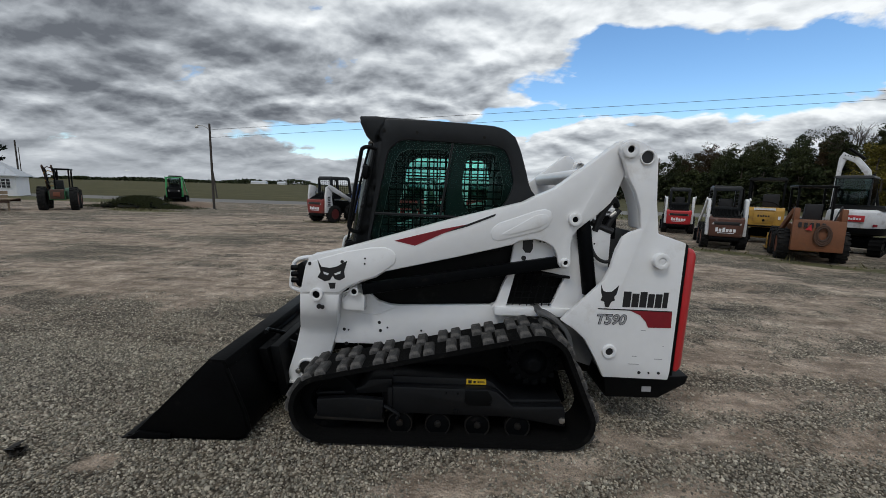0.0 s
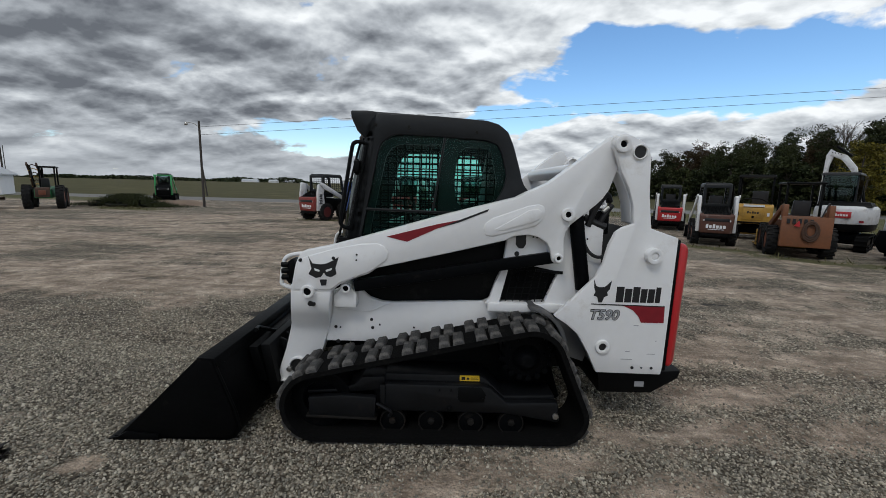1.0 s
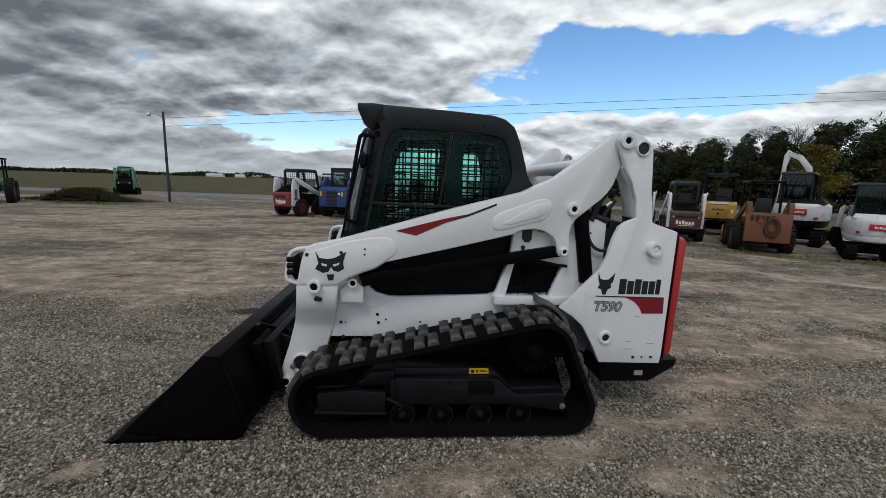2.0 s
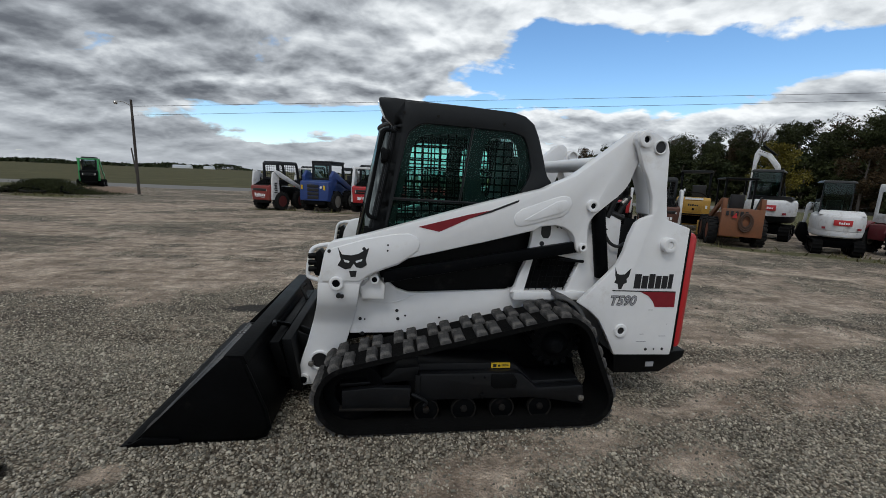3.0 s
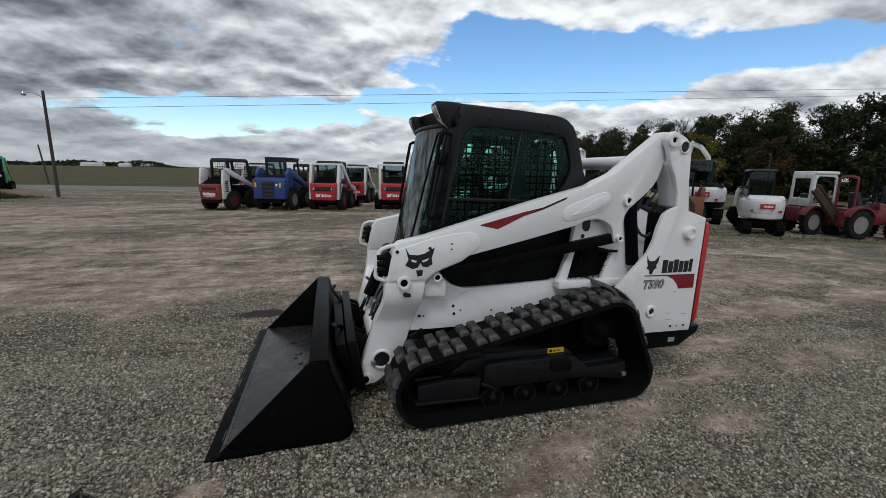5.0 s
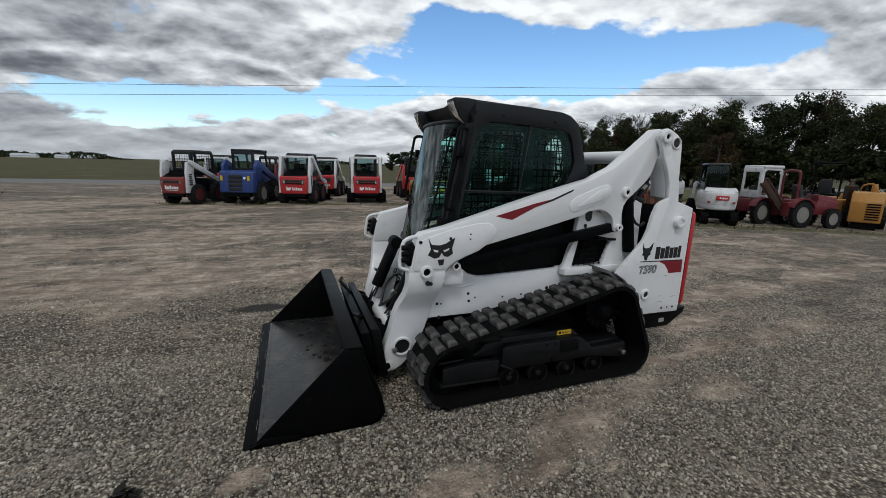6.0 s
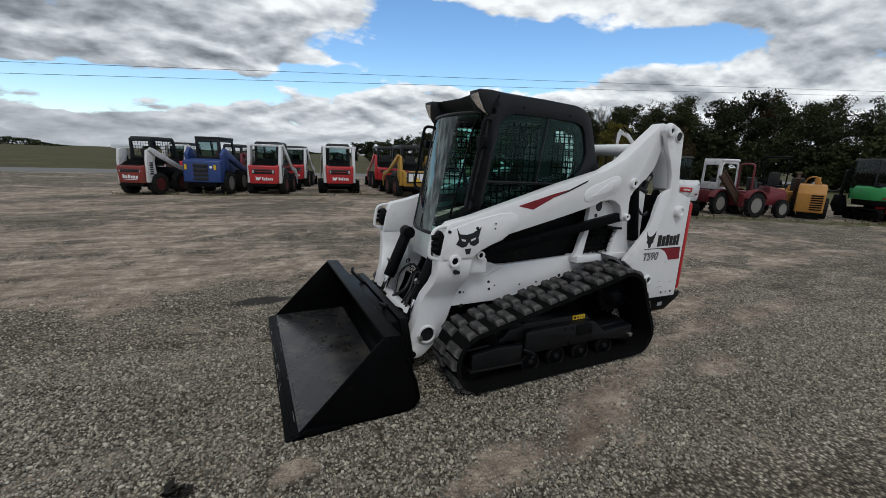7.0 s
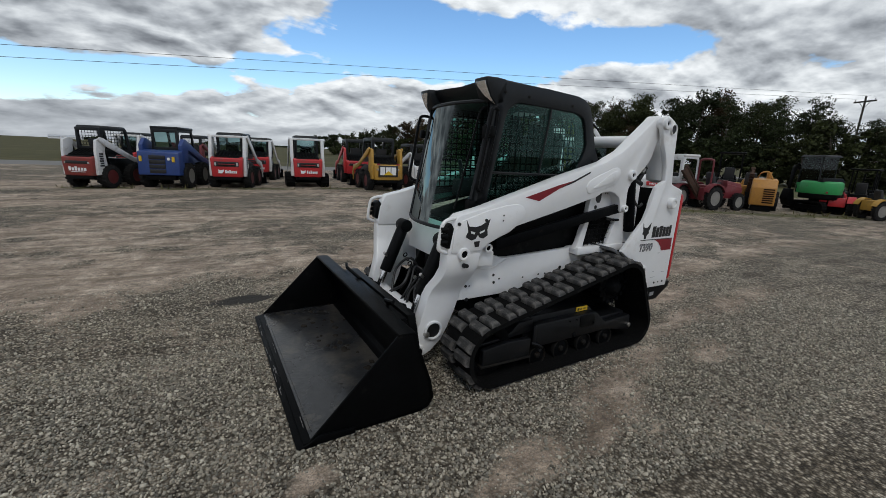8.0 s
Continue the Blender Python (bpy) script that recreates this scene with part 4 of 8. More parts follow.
def track(s):
    n = 160
    pts = belt_points(n)
    bm = B()
    loops = []
    for i in range(n):
        p, q = Vector(pts[i - 1]), Vector(pts[(i + 1) % n])
        d = (q - p).normalized()
        out = Vector((d.y, -d.x))
        c = Vector(pts[i])
        y0, y1 = s * 0.940, s * 0.620
        a, b = c, c - out * 0.030
        loops.append([(a.x, y0, a.y), (a.x, y1, a.y), (b.x, y1, b.y), (b.x, y0, b.y)])
    loft(bm, loops, closed=True)
    belt = part("track_belt", bm, RUBBER, loader, "worn black rubber track belt", smooth=50)
    me = lug_mesh(s)
    m = 40
    for row, yc in ((0, 0.866), (1, 0.694)):
        ps = belt_points(m * 4)
        for k in range(m):
            i = k * 4 + row * 2
            p, q = Vector(ps[i - 1]), Vector(ps[(i + 1) % (m * 4)])
            d = (q - p).normalized()
            out = Vector((d.y, -d.x))
            c = Vector(ps[i])
            ob = new("tread_lug", me)
            ob.parent = belt
            w = 0.5 if k % 2 else -0.5
            ax = Vector((d.x, 0, d.y))
            up = Vector((out.x, 0, out.y))
            side = up.cross(ax)
            rot = Matrix((ax, side, up)).transposed().to_4x4()
            ob.matrix_basis = Matrix.Translation(Vector((c.x, s * yc, c.y)) + ax * 0.026 * w + SHIFT) @ rot
    # undercarriage frame: a sloped-top beam with an idler fork in front and a dropped tail
    bm = B()
    prism(bm, [(1.20, 0.300), (1.268, 0.395), (1.836, 0.390), (1.880, 0.372), (1.995, 0.262), (2.310, 0.272), (2.335, 0.120), (2.240, 0.112), (2.190, 0.150), (1.900, 0.158), (1.240, 0.158), (1.20, 0.200)], s * 0.800, s * 0.600)
    frame_ = part("track_frame", bm, FRAMEBLACK, loader, "black painted steel undercarriage frame", bevel=0.012)
    bm = B()
    prism(bm, [(1.268, 0.180), (1.990, 0.175), (2.060, 0.165), (2.335, 0.118), (2.318, 0.258), (2.010, 0.246), (1.905, 0.340), (1.860, 0.352), (1.268, 0.356)], s * 0.800, s * 0.862)
    part("frame_web", bm, FRAMEBLACK, frame_, bevel=0.016)
    bm = B()
    prism(bm, [(0.800, 0.290), (1.000, 0.300), (1.085, 0.335), (1.130, 0.380), (1.268, 0.388), (1.268, 0.300), (1.02, 0.280), (0.80, 0.268)], s * 0.830, s * 0.640)
    part("idler_guard", bm, FRAMEBLACK, frame_, bevel=0.008)
    bm = B()
    prism(bm, [(0.815, 0.150), (1.215, 0.138), (1.222, 0.272), (1.02, 0.284), (0.815, 0.266)], s * 0.830, s * 0.874)
    part("frame_cover", bm, FRAMEBLACK, frame_, bevel=0.010)
    bm = B()
    prism(bm, [(0.800, 0.140), (1.225, 0.128), (1.225, 0.143), (0.800, 0.155)], s * 0.828, s * 0.880)
    part("cover_flange", bm, DULLSTEEL, frame_, bevel=0.003)
    bm = B()
    box(bm, (1.245, s * 0.868, 0.195), (1.275, s * 0.858, 0.350))
    part("frame_rib", bm, FRAMEBLACK, frame_, bevel=0.003)
    bm = B()
    prism(bm, [(1.710, 0.270), (1.730, 0.250), (1.870, 0.250), (1.880, 0.300), (1.850, 0.345), (1.712, 0.345)], s * 0.860, s * 0.867)
    part("access_cover", bm, BLACK, frame_, bevel=0.003)
    bm = B()
    prism(bm, [(1.722, 0.356), (1.722, 0.390), (1.842, 0.390), (1.845, 0.356)], s * 0.800, s * 0.8065)
    st = part("warning_sticker", bm, YELLOWSTICK, frame_, "faded yellow warning sticker")
    for x0, x1, z0, z1 in ((1.733, 1.755, 0.363, 0.383), (1.765, 1.78, 0.365, 0.379), (1.79, 1.835, 0.368, 0.372), (1.79, 1.83, 0.376, 0.379)):
        bm = B()
        box(bm, (x0, s * 0.8062, z0), (x1, s * 0.8072, z1))
        part("sticker_bar", bm, DECALBLACK, st)
    for x, z, r in ((2.305, 0.170, 0.020), (1.66, 0.205, 0.018), (1.60, 0.325, 0.006), (1.67, 0.325, 0.006), (1.862, 0.272, 0.010)):
        bm = B()
        cyl(bm, (x, s * 0.874, z), (x, s * 0.84, z), r, n=6)
        part("bolt", bm, STEEL if x > 2 else BLACK, frame_, bevel=0.002)
    bm = B()
    prism(bm, [(0.95, 0.10), (2.28, 0.07), (2.40, 0.16), (2.27, 0.58), (2.13, 0.66), (1.90, 0.60), (0.95, 0.40)], s * 0.605, s * 0.572)
    part("inner_frame_plate", bm, DARKSTEEL, frame_, bevel=0.006)
    # bent tie hook behind the front cover
    bm = B()
    tube(bm, curve([(1.225, s * 0.872, 0.235), (1.275, s * 0.885, 0.215), (1.315, s * 0.885, 0.185), (1.300, s * 0.880, 0.160)], 5), 0.010, 8)
    part("tie_hook", bm, FRAMEBLACK, frame_)
    for x in (1.318, 1.552, 1.795, 2.042):
        bm = B()
        cyl(bm, (x, s * 0.840, 0.104), (x, s * 0.560, 0.104), 0.078, n=28)
        w = part("track_roller", bm, DARKSTEEL, frame_, "rusty steel track roller", bevel=0.010)
        bm = B()
        pipe(bm, (x, s * 0.852, 0.106), (x, s * 0.82, 0.106), 0.078, 0.071, n=28)
        part("roller_rim", bm, DULLSTEEL, w, bevel=0.004)
        bm = B()
        cyl(bm, (x, s * 0.858, 0.112), (x, s * 0.82, 0.112), 0.022, n=6)
        part("roller_cap", bm, DULLSTEEL, w, bevel=0.003)
    bm = B()
    pipe(bm, (0.882, s * 0.835, 0.236), (0.882, s * 0.640, 0.236), 0.184, 0.110, n=36)
    cyl(bm, (0.882, s * 0.78, 0.236), (0.882, s * 0.70, 0.236), 0.12, n=30)
    part("idler_wheel", bm, DARKSTEEL, loader, "dark front idler wheel", bevel=0.008)
    bm = B()
    cyl(bm, (2.130, s * 0.790, 0.530), (2.130, s * 0.560, 0.530), 0.150, n=30)
    spr = part("drive_sprocket", bm, DARKSTEEL, loader, "black drive sprocket", bevel=0.012)
    bm = B()
    cyl(bm, (2.125, s * 0.850, 0.505), (2.125, s * 0.780, 0.505), 0.036, 0.095, n=24)
    part("hub", bm, DARKSTEEL, spr, bevel=0.008)
    for k in range(9):
        a = 2 * math.pi * k / 9
        bm = B()
        cyl(bm, (2.130 + 0.105 * math.cos(a), s * 0.802, 0.530 + 0.105 * math.sin(a)), (2.130 + 0.105 * math.cos(a), s * 0.787, 0.530 + 0.105 * math.sin(a)), 0.010, n=6)
        part("bolt", bm, DARKSTEEL, spr)
    for k in range(17):
        a = 2 * math.pi * k / 17
        bm = B()
        cyl(bm, (2.130 + 0.152 * math.cos(a), s * 0.80, 0.530 + 0.152 * math.sin(a)), (2.130 + 0.152 * math.cos(a), s * 0.66, 0.530 + 0.152 * math.sin(a)), 0.018, n=8)
        part("sprocket_roller", bm, DARKSTEEL, spr)


both(track)


# ---- cab ----
def cab():
    top = 1.975
    # roof with drooping brow over the windscreen
    bm = B()
    prism(bm, [(1.150, 1.870), (1.120, 1.985), (1.148, 1.990), (1.534, 1.972), (1.859, 1.950), (1.930, 1.930), (1.990, 1.880), (1.975, 1.850), (1.5, 1.870)], -0.455, 0.455)
    roof = part("roof", bm, CABBLACK, loader, "black ribbed cab roof", bevel=0.012)
    # centre brow
    bm = B()
    loft(bm, [[(1.060 + 0.05 * (1 - abs(y) / 0.36), y, 1.955), (1.045 + 0.05 * (1 - abs(y) / 0.36), y, 1.985), (1.20, y, 1.988), (1.20, y, 1.90), (1.125, y, 1.885)] for y in (-0.36, -0.2, 0.0, 0.2, 0.36)])
    part("brow", bm, CABBLACK, roof, bevel=0.006)
    for s in (-1, 1):
        ys = (s * 0.325, s * 0.475)
        bm = B()
        prism(bm, [(0.998, 1.990), (1.005, 1.945), (1.040, 1.870), (1.095, 1.812), (1.160, 1.830), (1.175, 1.985), (1.100, 1.992)], *ys)
        cheek = part("lamp_cheek", bm, CABBLACK, roof, bevel=0.012)
        bm = B()
        quad = [(0.997, s * 0.35, 1.965), (0.997, s * 0.455, 1.965), (1.040, s * 0.462, 1.872), (1.085, s * 0.462, 1.822), (1.036, s * 0.415, 1.875), (1.008, s * 0.36, 1.935)]
        loft(bm, [[(x - 0.005, y, z) for x, y, z in quad], [(x + 0.02, y, z) for x, y, z in quad]])
        part("work_lamp", bm, REFLECTOR, cheek, "clear cab work lamp", bevel=0.003)
        # side frame with rounded window opening
        outer = [(1.090, 1.800), (1.090, 1.880), (1.150, 1.975), (1.534, 1.968), (1.859, 1.948), (1.935, 1.929), (2.000, 1.882), (2.040, 1.796), (2.083, 1.659), (2.110, 1.560), (2.160, 1.500), (2.165, 1.350), (1.960, 1.150), (1.500, 1.100), (0.925, 1.000), (0.964, 1.187)]
        inner = [(1.173, 1.732), (1.191, 1.788), (1.252, 1.839), (1.289, 1.848), (1.587, 1.838), (1.862, 1.825), (1.939, 1.797), (1.966, 1.742), (2.002, 1.605), (1.991, 1.542), (1.962, 1.478), (1.910, 1.400), (1.75, 1.25), (1.5, 1.14), (1.035, 1.04), (1.061, 1.189)]
        bm = B()
        holed(bm, outer, inner, s * 0.475, s * 0.435, 96)
        side = part("cab_side_frame", bm, CABBLACK, loader, "black cab side frame", bevel=0.006)
        bm = B()
        prism(bm, [inner[0]] + inner[1:], s * 0.462, s * 0.457)
        glass = part("side_window", bm, GREENGLASS, side, "green tinted sliding side window")
        # window rails
        bm = B()
        tube(bm, [(1.085, s * 0.466, 1.372), (1.86, s * 0.466, 1.352)], 0.010, 6)
        part("window_rail", bm, CABBLACK, side)
        bm = B()
        tube(bm, [(1.600, s * 0.466, 1.838), (1.530, s * 0.466, 1.365)], 0.008, 6)
        part("window_rail", bm, CABBLACK, side)
        # safety screen: pressed steel grid
        bm = B()
        for i in range(17):
            x = 1.07 + i * 0.054
            box(bm, (x - 0.005, s * 0.405, 1.18), (x + 0.005, s * 0.409, 1.84))
        for i in range(14):
            z = 1.20 + i * 0.047
            box(bm, (1.06, s * 0.4, z - 0.005), (1.96, s * 0.404, z + 0.005))
        part("safety_screen", bm, BLACK, side, "black steel safety grid", weld=False)
        # inner guard plate with two rounded openings
        bm = B()
        holed(bm, [(1.100, 1.850), (1.620, 1.850), (1.620, 1.180), (1.040, 1.120)], [(1.215, 1.700), (1.250, 1.765), (1.310, 1.795), (1.570, 1.795), (1.578, 1.780), (1.560, 1.300), (1.540, 1.225), (1.120, 1.195), (1.110, 1.210)], s * 0.428, s * 0.412, 72)
        part("guard_plate", bm, CABBLACK, side)
        bm = B()
        holed(bm, [(1.620, 1.850), (2.010, 1.850), (2.060, 1.300), (1.620, 1.200)], [(1.690, 1.745), (1.740, 1.785), (1.860, 1.785), (1.905, 1.745), (1.945, 1.560), (1.930, 1.450), (1.870, 1.385), (1.740, 1.375), (1.685, 1.430), (1.665, 1.560)], s * 0.428, s * 0.412, 72)
        part("guard_plate", bm, CABBLACK, side)
        for x, z in ((1.157, 1.905), (1.37, 1.895), (1.80, 1.872), (1.015, 1.412), (2.085, 1.475)):
            bm = B()
            cyl(bm, (x, s * 0.481, z), (x, s * 0.47, z), 0.010, n=10)
            part("bolt", bm, DULLSTEEL, side)
    # rear wall of the cab with its own screen and glass
    bm = B()
    prism(bm, [(1.985, 1.90), (2.03, 1.80), (2.10, 1.55), (2.10, 1.20), (2.06, 1.20), (2.06, 1.54), (1.99, 1.78), (1.955, 1.87)], -0.44, -0.36)
    prism(bm, [(1.985, 1.90), (2.03, 1.80), (2.10, 1.55), (2.10, 1.20), (2.06, 1.20), (2.06, 1.54), (1.99, 1.78), (1.955, 1.87)], 0.36, 0.44)
    box(bm, (2.04, -0.44, 1.18), (2.10, 0.44, 1.36))
    rear = part("rear_frame", bm, CABBLACK, loader, bevel=0.006)
    bm = B()
    for i in range(15):
        y = -0.36 + i * 0.0514
        tube(bm, [(2.065, y, 1.36), (2.03, y, 1.58), (1.985, y, 1.78), (1.955, y, 1.86)], 0.004, 4)
    for i in range(11):
        z = 1.38 + i * 0.047
        x = 2.06 - max(0, z - 1.45) * 0.22
        tube(bm, [(x, -0.38, z), (x, 0.38, z)], 0.004, 4)
    part("safety_screen", bm, BLACK, rear, weld=False)
    # floor, dash sides, seat, joysticks
    bm = B()
    box(bm, (0.98, -0.43, 0.93), (2.05, 0.43, 0.99))
    part("cab_floor", bm, BLACK, loader)
    bm = B()
    prism(bm, [(1.50, 0.98), (1.46, 1.16), (1.50, 1.20), (1.86, 1.17), (1.92, 1.66), (1.97, 1.70), (2.02, 1.66), (1.98, 1.15), (1.95, 0.98)], -0.23, 0.23)
    seat = part("operator_seat", bm, SEATCLOTH, loader, "black vinyl operator seat", bevel=0.03, seg=3)
    bm = B()
    prism(bm, [(1.90, 1.62), (1.93, 1.80), (1.97, 1.80), (1.99, 1.62)], -0.13, 0.13)
    part("headrest", bm, SEATCLOTH, seat, bevel=0.02)
    for s in (-1, 1):
        bm = B()
        prism(bm, [(1.30, 1.12), (1.30, 1.27), (1.80, 1.30), (1.80, 1.16)], s * 0.40, s * 0.27)
        con = part("arm_console", bm, SEATCLOTH, loader, bevel=0.02)
        bm = B()
        tube(bm, curve([(1.36, s * 0.33, 1.27), (1.35, s * 0.33, 1.36), (1.33, s * 0.33, 1.44)], 4), 0.018, 10)
        part("joystick", bm, SEATCLOTH, con)
    # curved front door of glass in a black frame
    def wx(y, z):
        return 0.925 + (z - 1.0) * 0.212 - 0.115 * (1 - (y / 0.44) ** 2)
    bm = B()
    ys = [-0.42 + 0.84 * i / 16 for i in range(17)]
    zs = [0.96, 1.2, 1.5, 1.845]
    grid = [[bm.verts.new((wx(y, z), y, z)) for y in ys] for z in zs]
    for a, b in zip(grid, grid[1:]):
        for i in range(16):
            bm.faces.new((a[i], a[i + 1], b[i + 1], b[i]))
    bmesh.ops.solidify(bm, geom=bm.faces[:], thickness=0.006)
    door = part("front_door", bm, CLEARGLASS, loader, "curved glass front door with black edging")
    loop = [(wx(y, 0.955), y, 0.955) for y in ys] + [(wx(0.425, z), 0.425, z) for z in (1.0, 1.2, 1.5, 1.75, 1.83)] + [(wx(y, 1.85), y, 1.85) for y in ys[::-1]] + [(wx(-0.425, z), -0.425, z) for z in (1.83, 1.75, 1.5, 1.2, 1.0)]
    bm = B()
    tube(bm, loop + loop[:2], 0.014, 8)
    part("door_seal", bm, CABBLACK, door)
    # a-pillars
    for s in (-1, 1):
        bm = B()
        prism(bm, [(1.10, 1.83), (1.16, 1.83), (1.02, 1.0), (0.925, 1.0)], s * 0.475, s * 0.415)
        part("front_pillar", bm, CABBLACK, loader, bevel=0.008)
    # hinges, wiper and bracket at the near edge of the door
    for z in (1.14, 1.64):
        bm = B()
        box(bm, (wx(-0.44, z) - 0.045, -0.475, z - 0.04), (wx(-0.44, z) + 0.02, -0.425, z + 0.04))
        cyl(bm, (wx(-0.44, z) - 0.03, -0.45, z - 0.05), (wx(-0.44, z) - 0.03, -0.45, z + 0.05), 0.014)
        part("door_hinge", bm, BLACK, door, bevel=0.004)
    bm = B()
    tube(bm, curve([(wx(-0.40, 1.80) - 0.02, -0.40, 1.80), (wx(-0.38, 1.78) - 0.03, -0.37, 1.77), (wx(-0.36, 1.5) - 0.03, -0.37, 1.5), (wx(-0.34, 1.1) - 0.03, -0.35, 1.1)], 5), 0.008, 6)
    part("wiper", bm, BLACK, door)
    # mirror loop on the far corner and grab loop
    for s in (-1, 1):
        bm = B()
        tube(bm, curve([(1.105, s * 0.478, 1.785), (1.060, s * 0.50, 1.795), (1.030, s * 0.515, 1.785), (1.015, s * 0.52, 1.74), (0.965, s * 0.52, 1.46), (0.938, s * 0.52, 1.31), (0.942, s * 0.515, 1.270), (0.965, s * 0.50, 1.250), (0.990, s * 0.478, 1.245)], 6), 0.0125, 8)
        mir = part("grab_loop", bm, BLACK, loader, "black tube grab loop with mirror")
        bm = B()
        tube(bm, [(1.098, s * 0.485, 1.775), (1.085, s * 0.495, 1.68), (0.998, s * 0.495, 1.26)], 0.009, 6)
        part("inner_bar", bm, BLACK, mir)
        bm = B()
        prism(bm, [(1.020, 1.610), (1.030, 1.680), (1.065, 1.675), (1.055, 1.605)], s * 0.480, s * 0.525)
        part("latch", bm, BLACK, mir, bevel=0.006)


cab()

# ---- bucket and quick coupler ----
SHIFT = Vector((0, 0, 0))
bucket = thing("bucket", LOADER @ pose(-1.5, 0, 0), "black steel loader bucket with scuffed floor resting on gravel", "bucket")


SCUFF = material("scratched_steel", (0.16, 0.155, 0.15), 0.5, 0.4, 0.3, 20)
MUD = material("dried_mud", (0.020, 0.017, 0.014), 0.95, 0, 0.4, 20, 0.4, 60, spec=0.1)


def make_bucket():
    w = 0.925
    shell = [(-0.32, 0.012), (0.34, 0.012), (0.395, 0.030), (0.425, 0.080), (0.405, 0.190), (0.290, 0.515), (0.278, 0.505), (0.385, 0.190), (0.400, 0.085), (0.378, 0.048), (0.335, 0.032), (-0.32, 0.030)]
    bm = B()
    prism(bm, shell, -w, w)
    part("shell", bm, BUCKETBLACK, bucket, bevel=0.004)
    bm = B()
    box(bm, (-0.28, -w + 0.012, 0.031), (0.335, w - 0.012, 0.036))
    part("floor_plate", bm, BUCKETFLOOR, bucket, "scuffed dusty bucket floor")
    for s in (-1, 1):
        bm = B()
        prism(bm, [(-0.305, 0.014), (0.345, 0.010), (0.400, 0.028), (0.432, 0.080), (0.412, 0.190), (0.296, 0.512), (0.195, 0.512)], s * w, s * (w - 0.014))
        part("side_plate", bm, BUCKETBLACK, bucket, bevel=0.003)
        bm = B()
        prism(bm, [(-0.32, 0.010), (-0.05, 0.010), (-0.05, 0.045), (-0.24, 0.06)], s * (w + 0.012), s * w)
        part("side_cutter", bm, BUCKETBLACK, bucket, bevel=0.004)
    bm = B()
    prism(bm, [(0.195, 0.508), (0.200, 0.524), (0.300, 0.520), (0.318, 0.470), (0.303, 0.465), (0.285, 0.505)], -w, w)
    part("top_lip", bm, BUCKETBLACK, bucket, "black angled top lip", bevel=0.004)
    bm = B()
    prism(bm, [(-0.352, 0.004), (-0.25, 0.004), (-0.262, 0.034), (-0.352, 0.014)], -w - 0.012, w + 0.012)
    part("cutting_edge", bm, BUCKETBLACK, bucket, "worn steel cutting edge", bevel=0.003)
    bm = B()
    for k in range(11):
        y = -0.85 + k * 0.155
        tube(bm, [(-0.262, y, 0.037), (-0.262, y + 0.15, 0.037)], 0.003, 5)
    part("weld_bead", bm, BUCKETFLOOR, bucket, weld=False)
    rnd = random.Random(12)
    for k in range(26):
        x, y = rnd.uniform(-0.345, -0.268), rnd.uniform(-0.88, 0.80)
        a = rnd.uniform(-0.03, 0.03)
        bm = B()
        z = 0.0155 + (x + 0.352) * 0.222
        box(bm, (-0.0014, 0.0, 0.0), (0.0014, rnd.uniform(0.02, 0.12), 0.0022), Matrix.Translation((x, y, z)) @ Matrix.Rotation(a, 4, "Z"))
        part("scratch", bm, SCUFF, bucket)
    for k in range(30):
        x, y, r = rnd.gauss(0.17, 0.09), rnd.gauss(0.25, 0.30), rnd.uniform(0.008, 0.030)
        x = min(max(x, -0.1), 0.32)
        bm = B()
        loft(bm, [[(x + q * r * math.cos(a) * rnd.uniform(0.7, 1.2), y + q * 1.3 * r * math.sin(a) * rnd.uniform(0.7, 1.2), 0.0355 + z * r) for a in [2 * math.pi * i / 7 for i in range(7)]] for q, z in ((1.0, 0.0), (0.8, 0.22), (0.35, 0.34))])
        part("mud_clod", bm, MUD, bucket)
    # back mounting plate and gussets
    bm = B()
    prism(bm, [(0.395, 0.23), (0.34, 0.46), (0.40, 0.46), (0.46, 0.22)], -0.60, 0.60)
    part("mount_plate", bm, BUCKETBLACK, bucket, bevel=0.005)
    for y in (-0.45, 0.45, 0.0):
        bm = B()
        prism(bm, [(0.40, 0.05), (0.50, 0.10), (0.47, 0.24), (0.40, 0.22)], y - 0.012, y + 0.012)
        part("gusset", bm, BUCKETBLACK, bucket)


make_bucket()
SHIFT = Vector((-1.5, 0, 0))


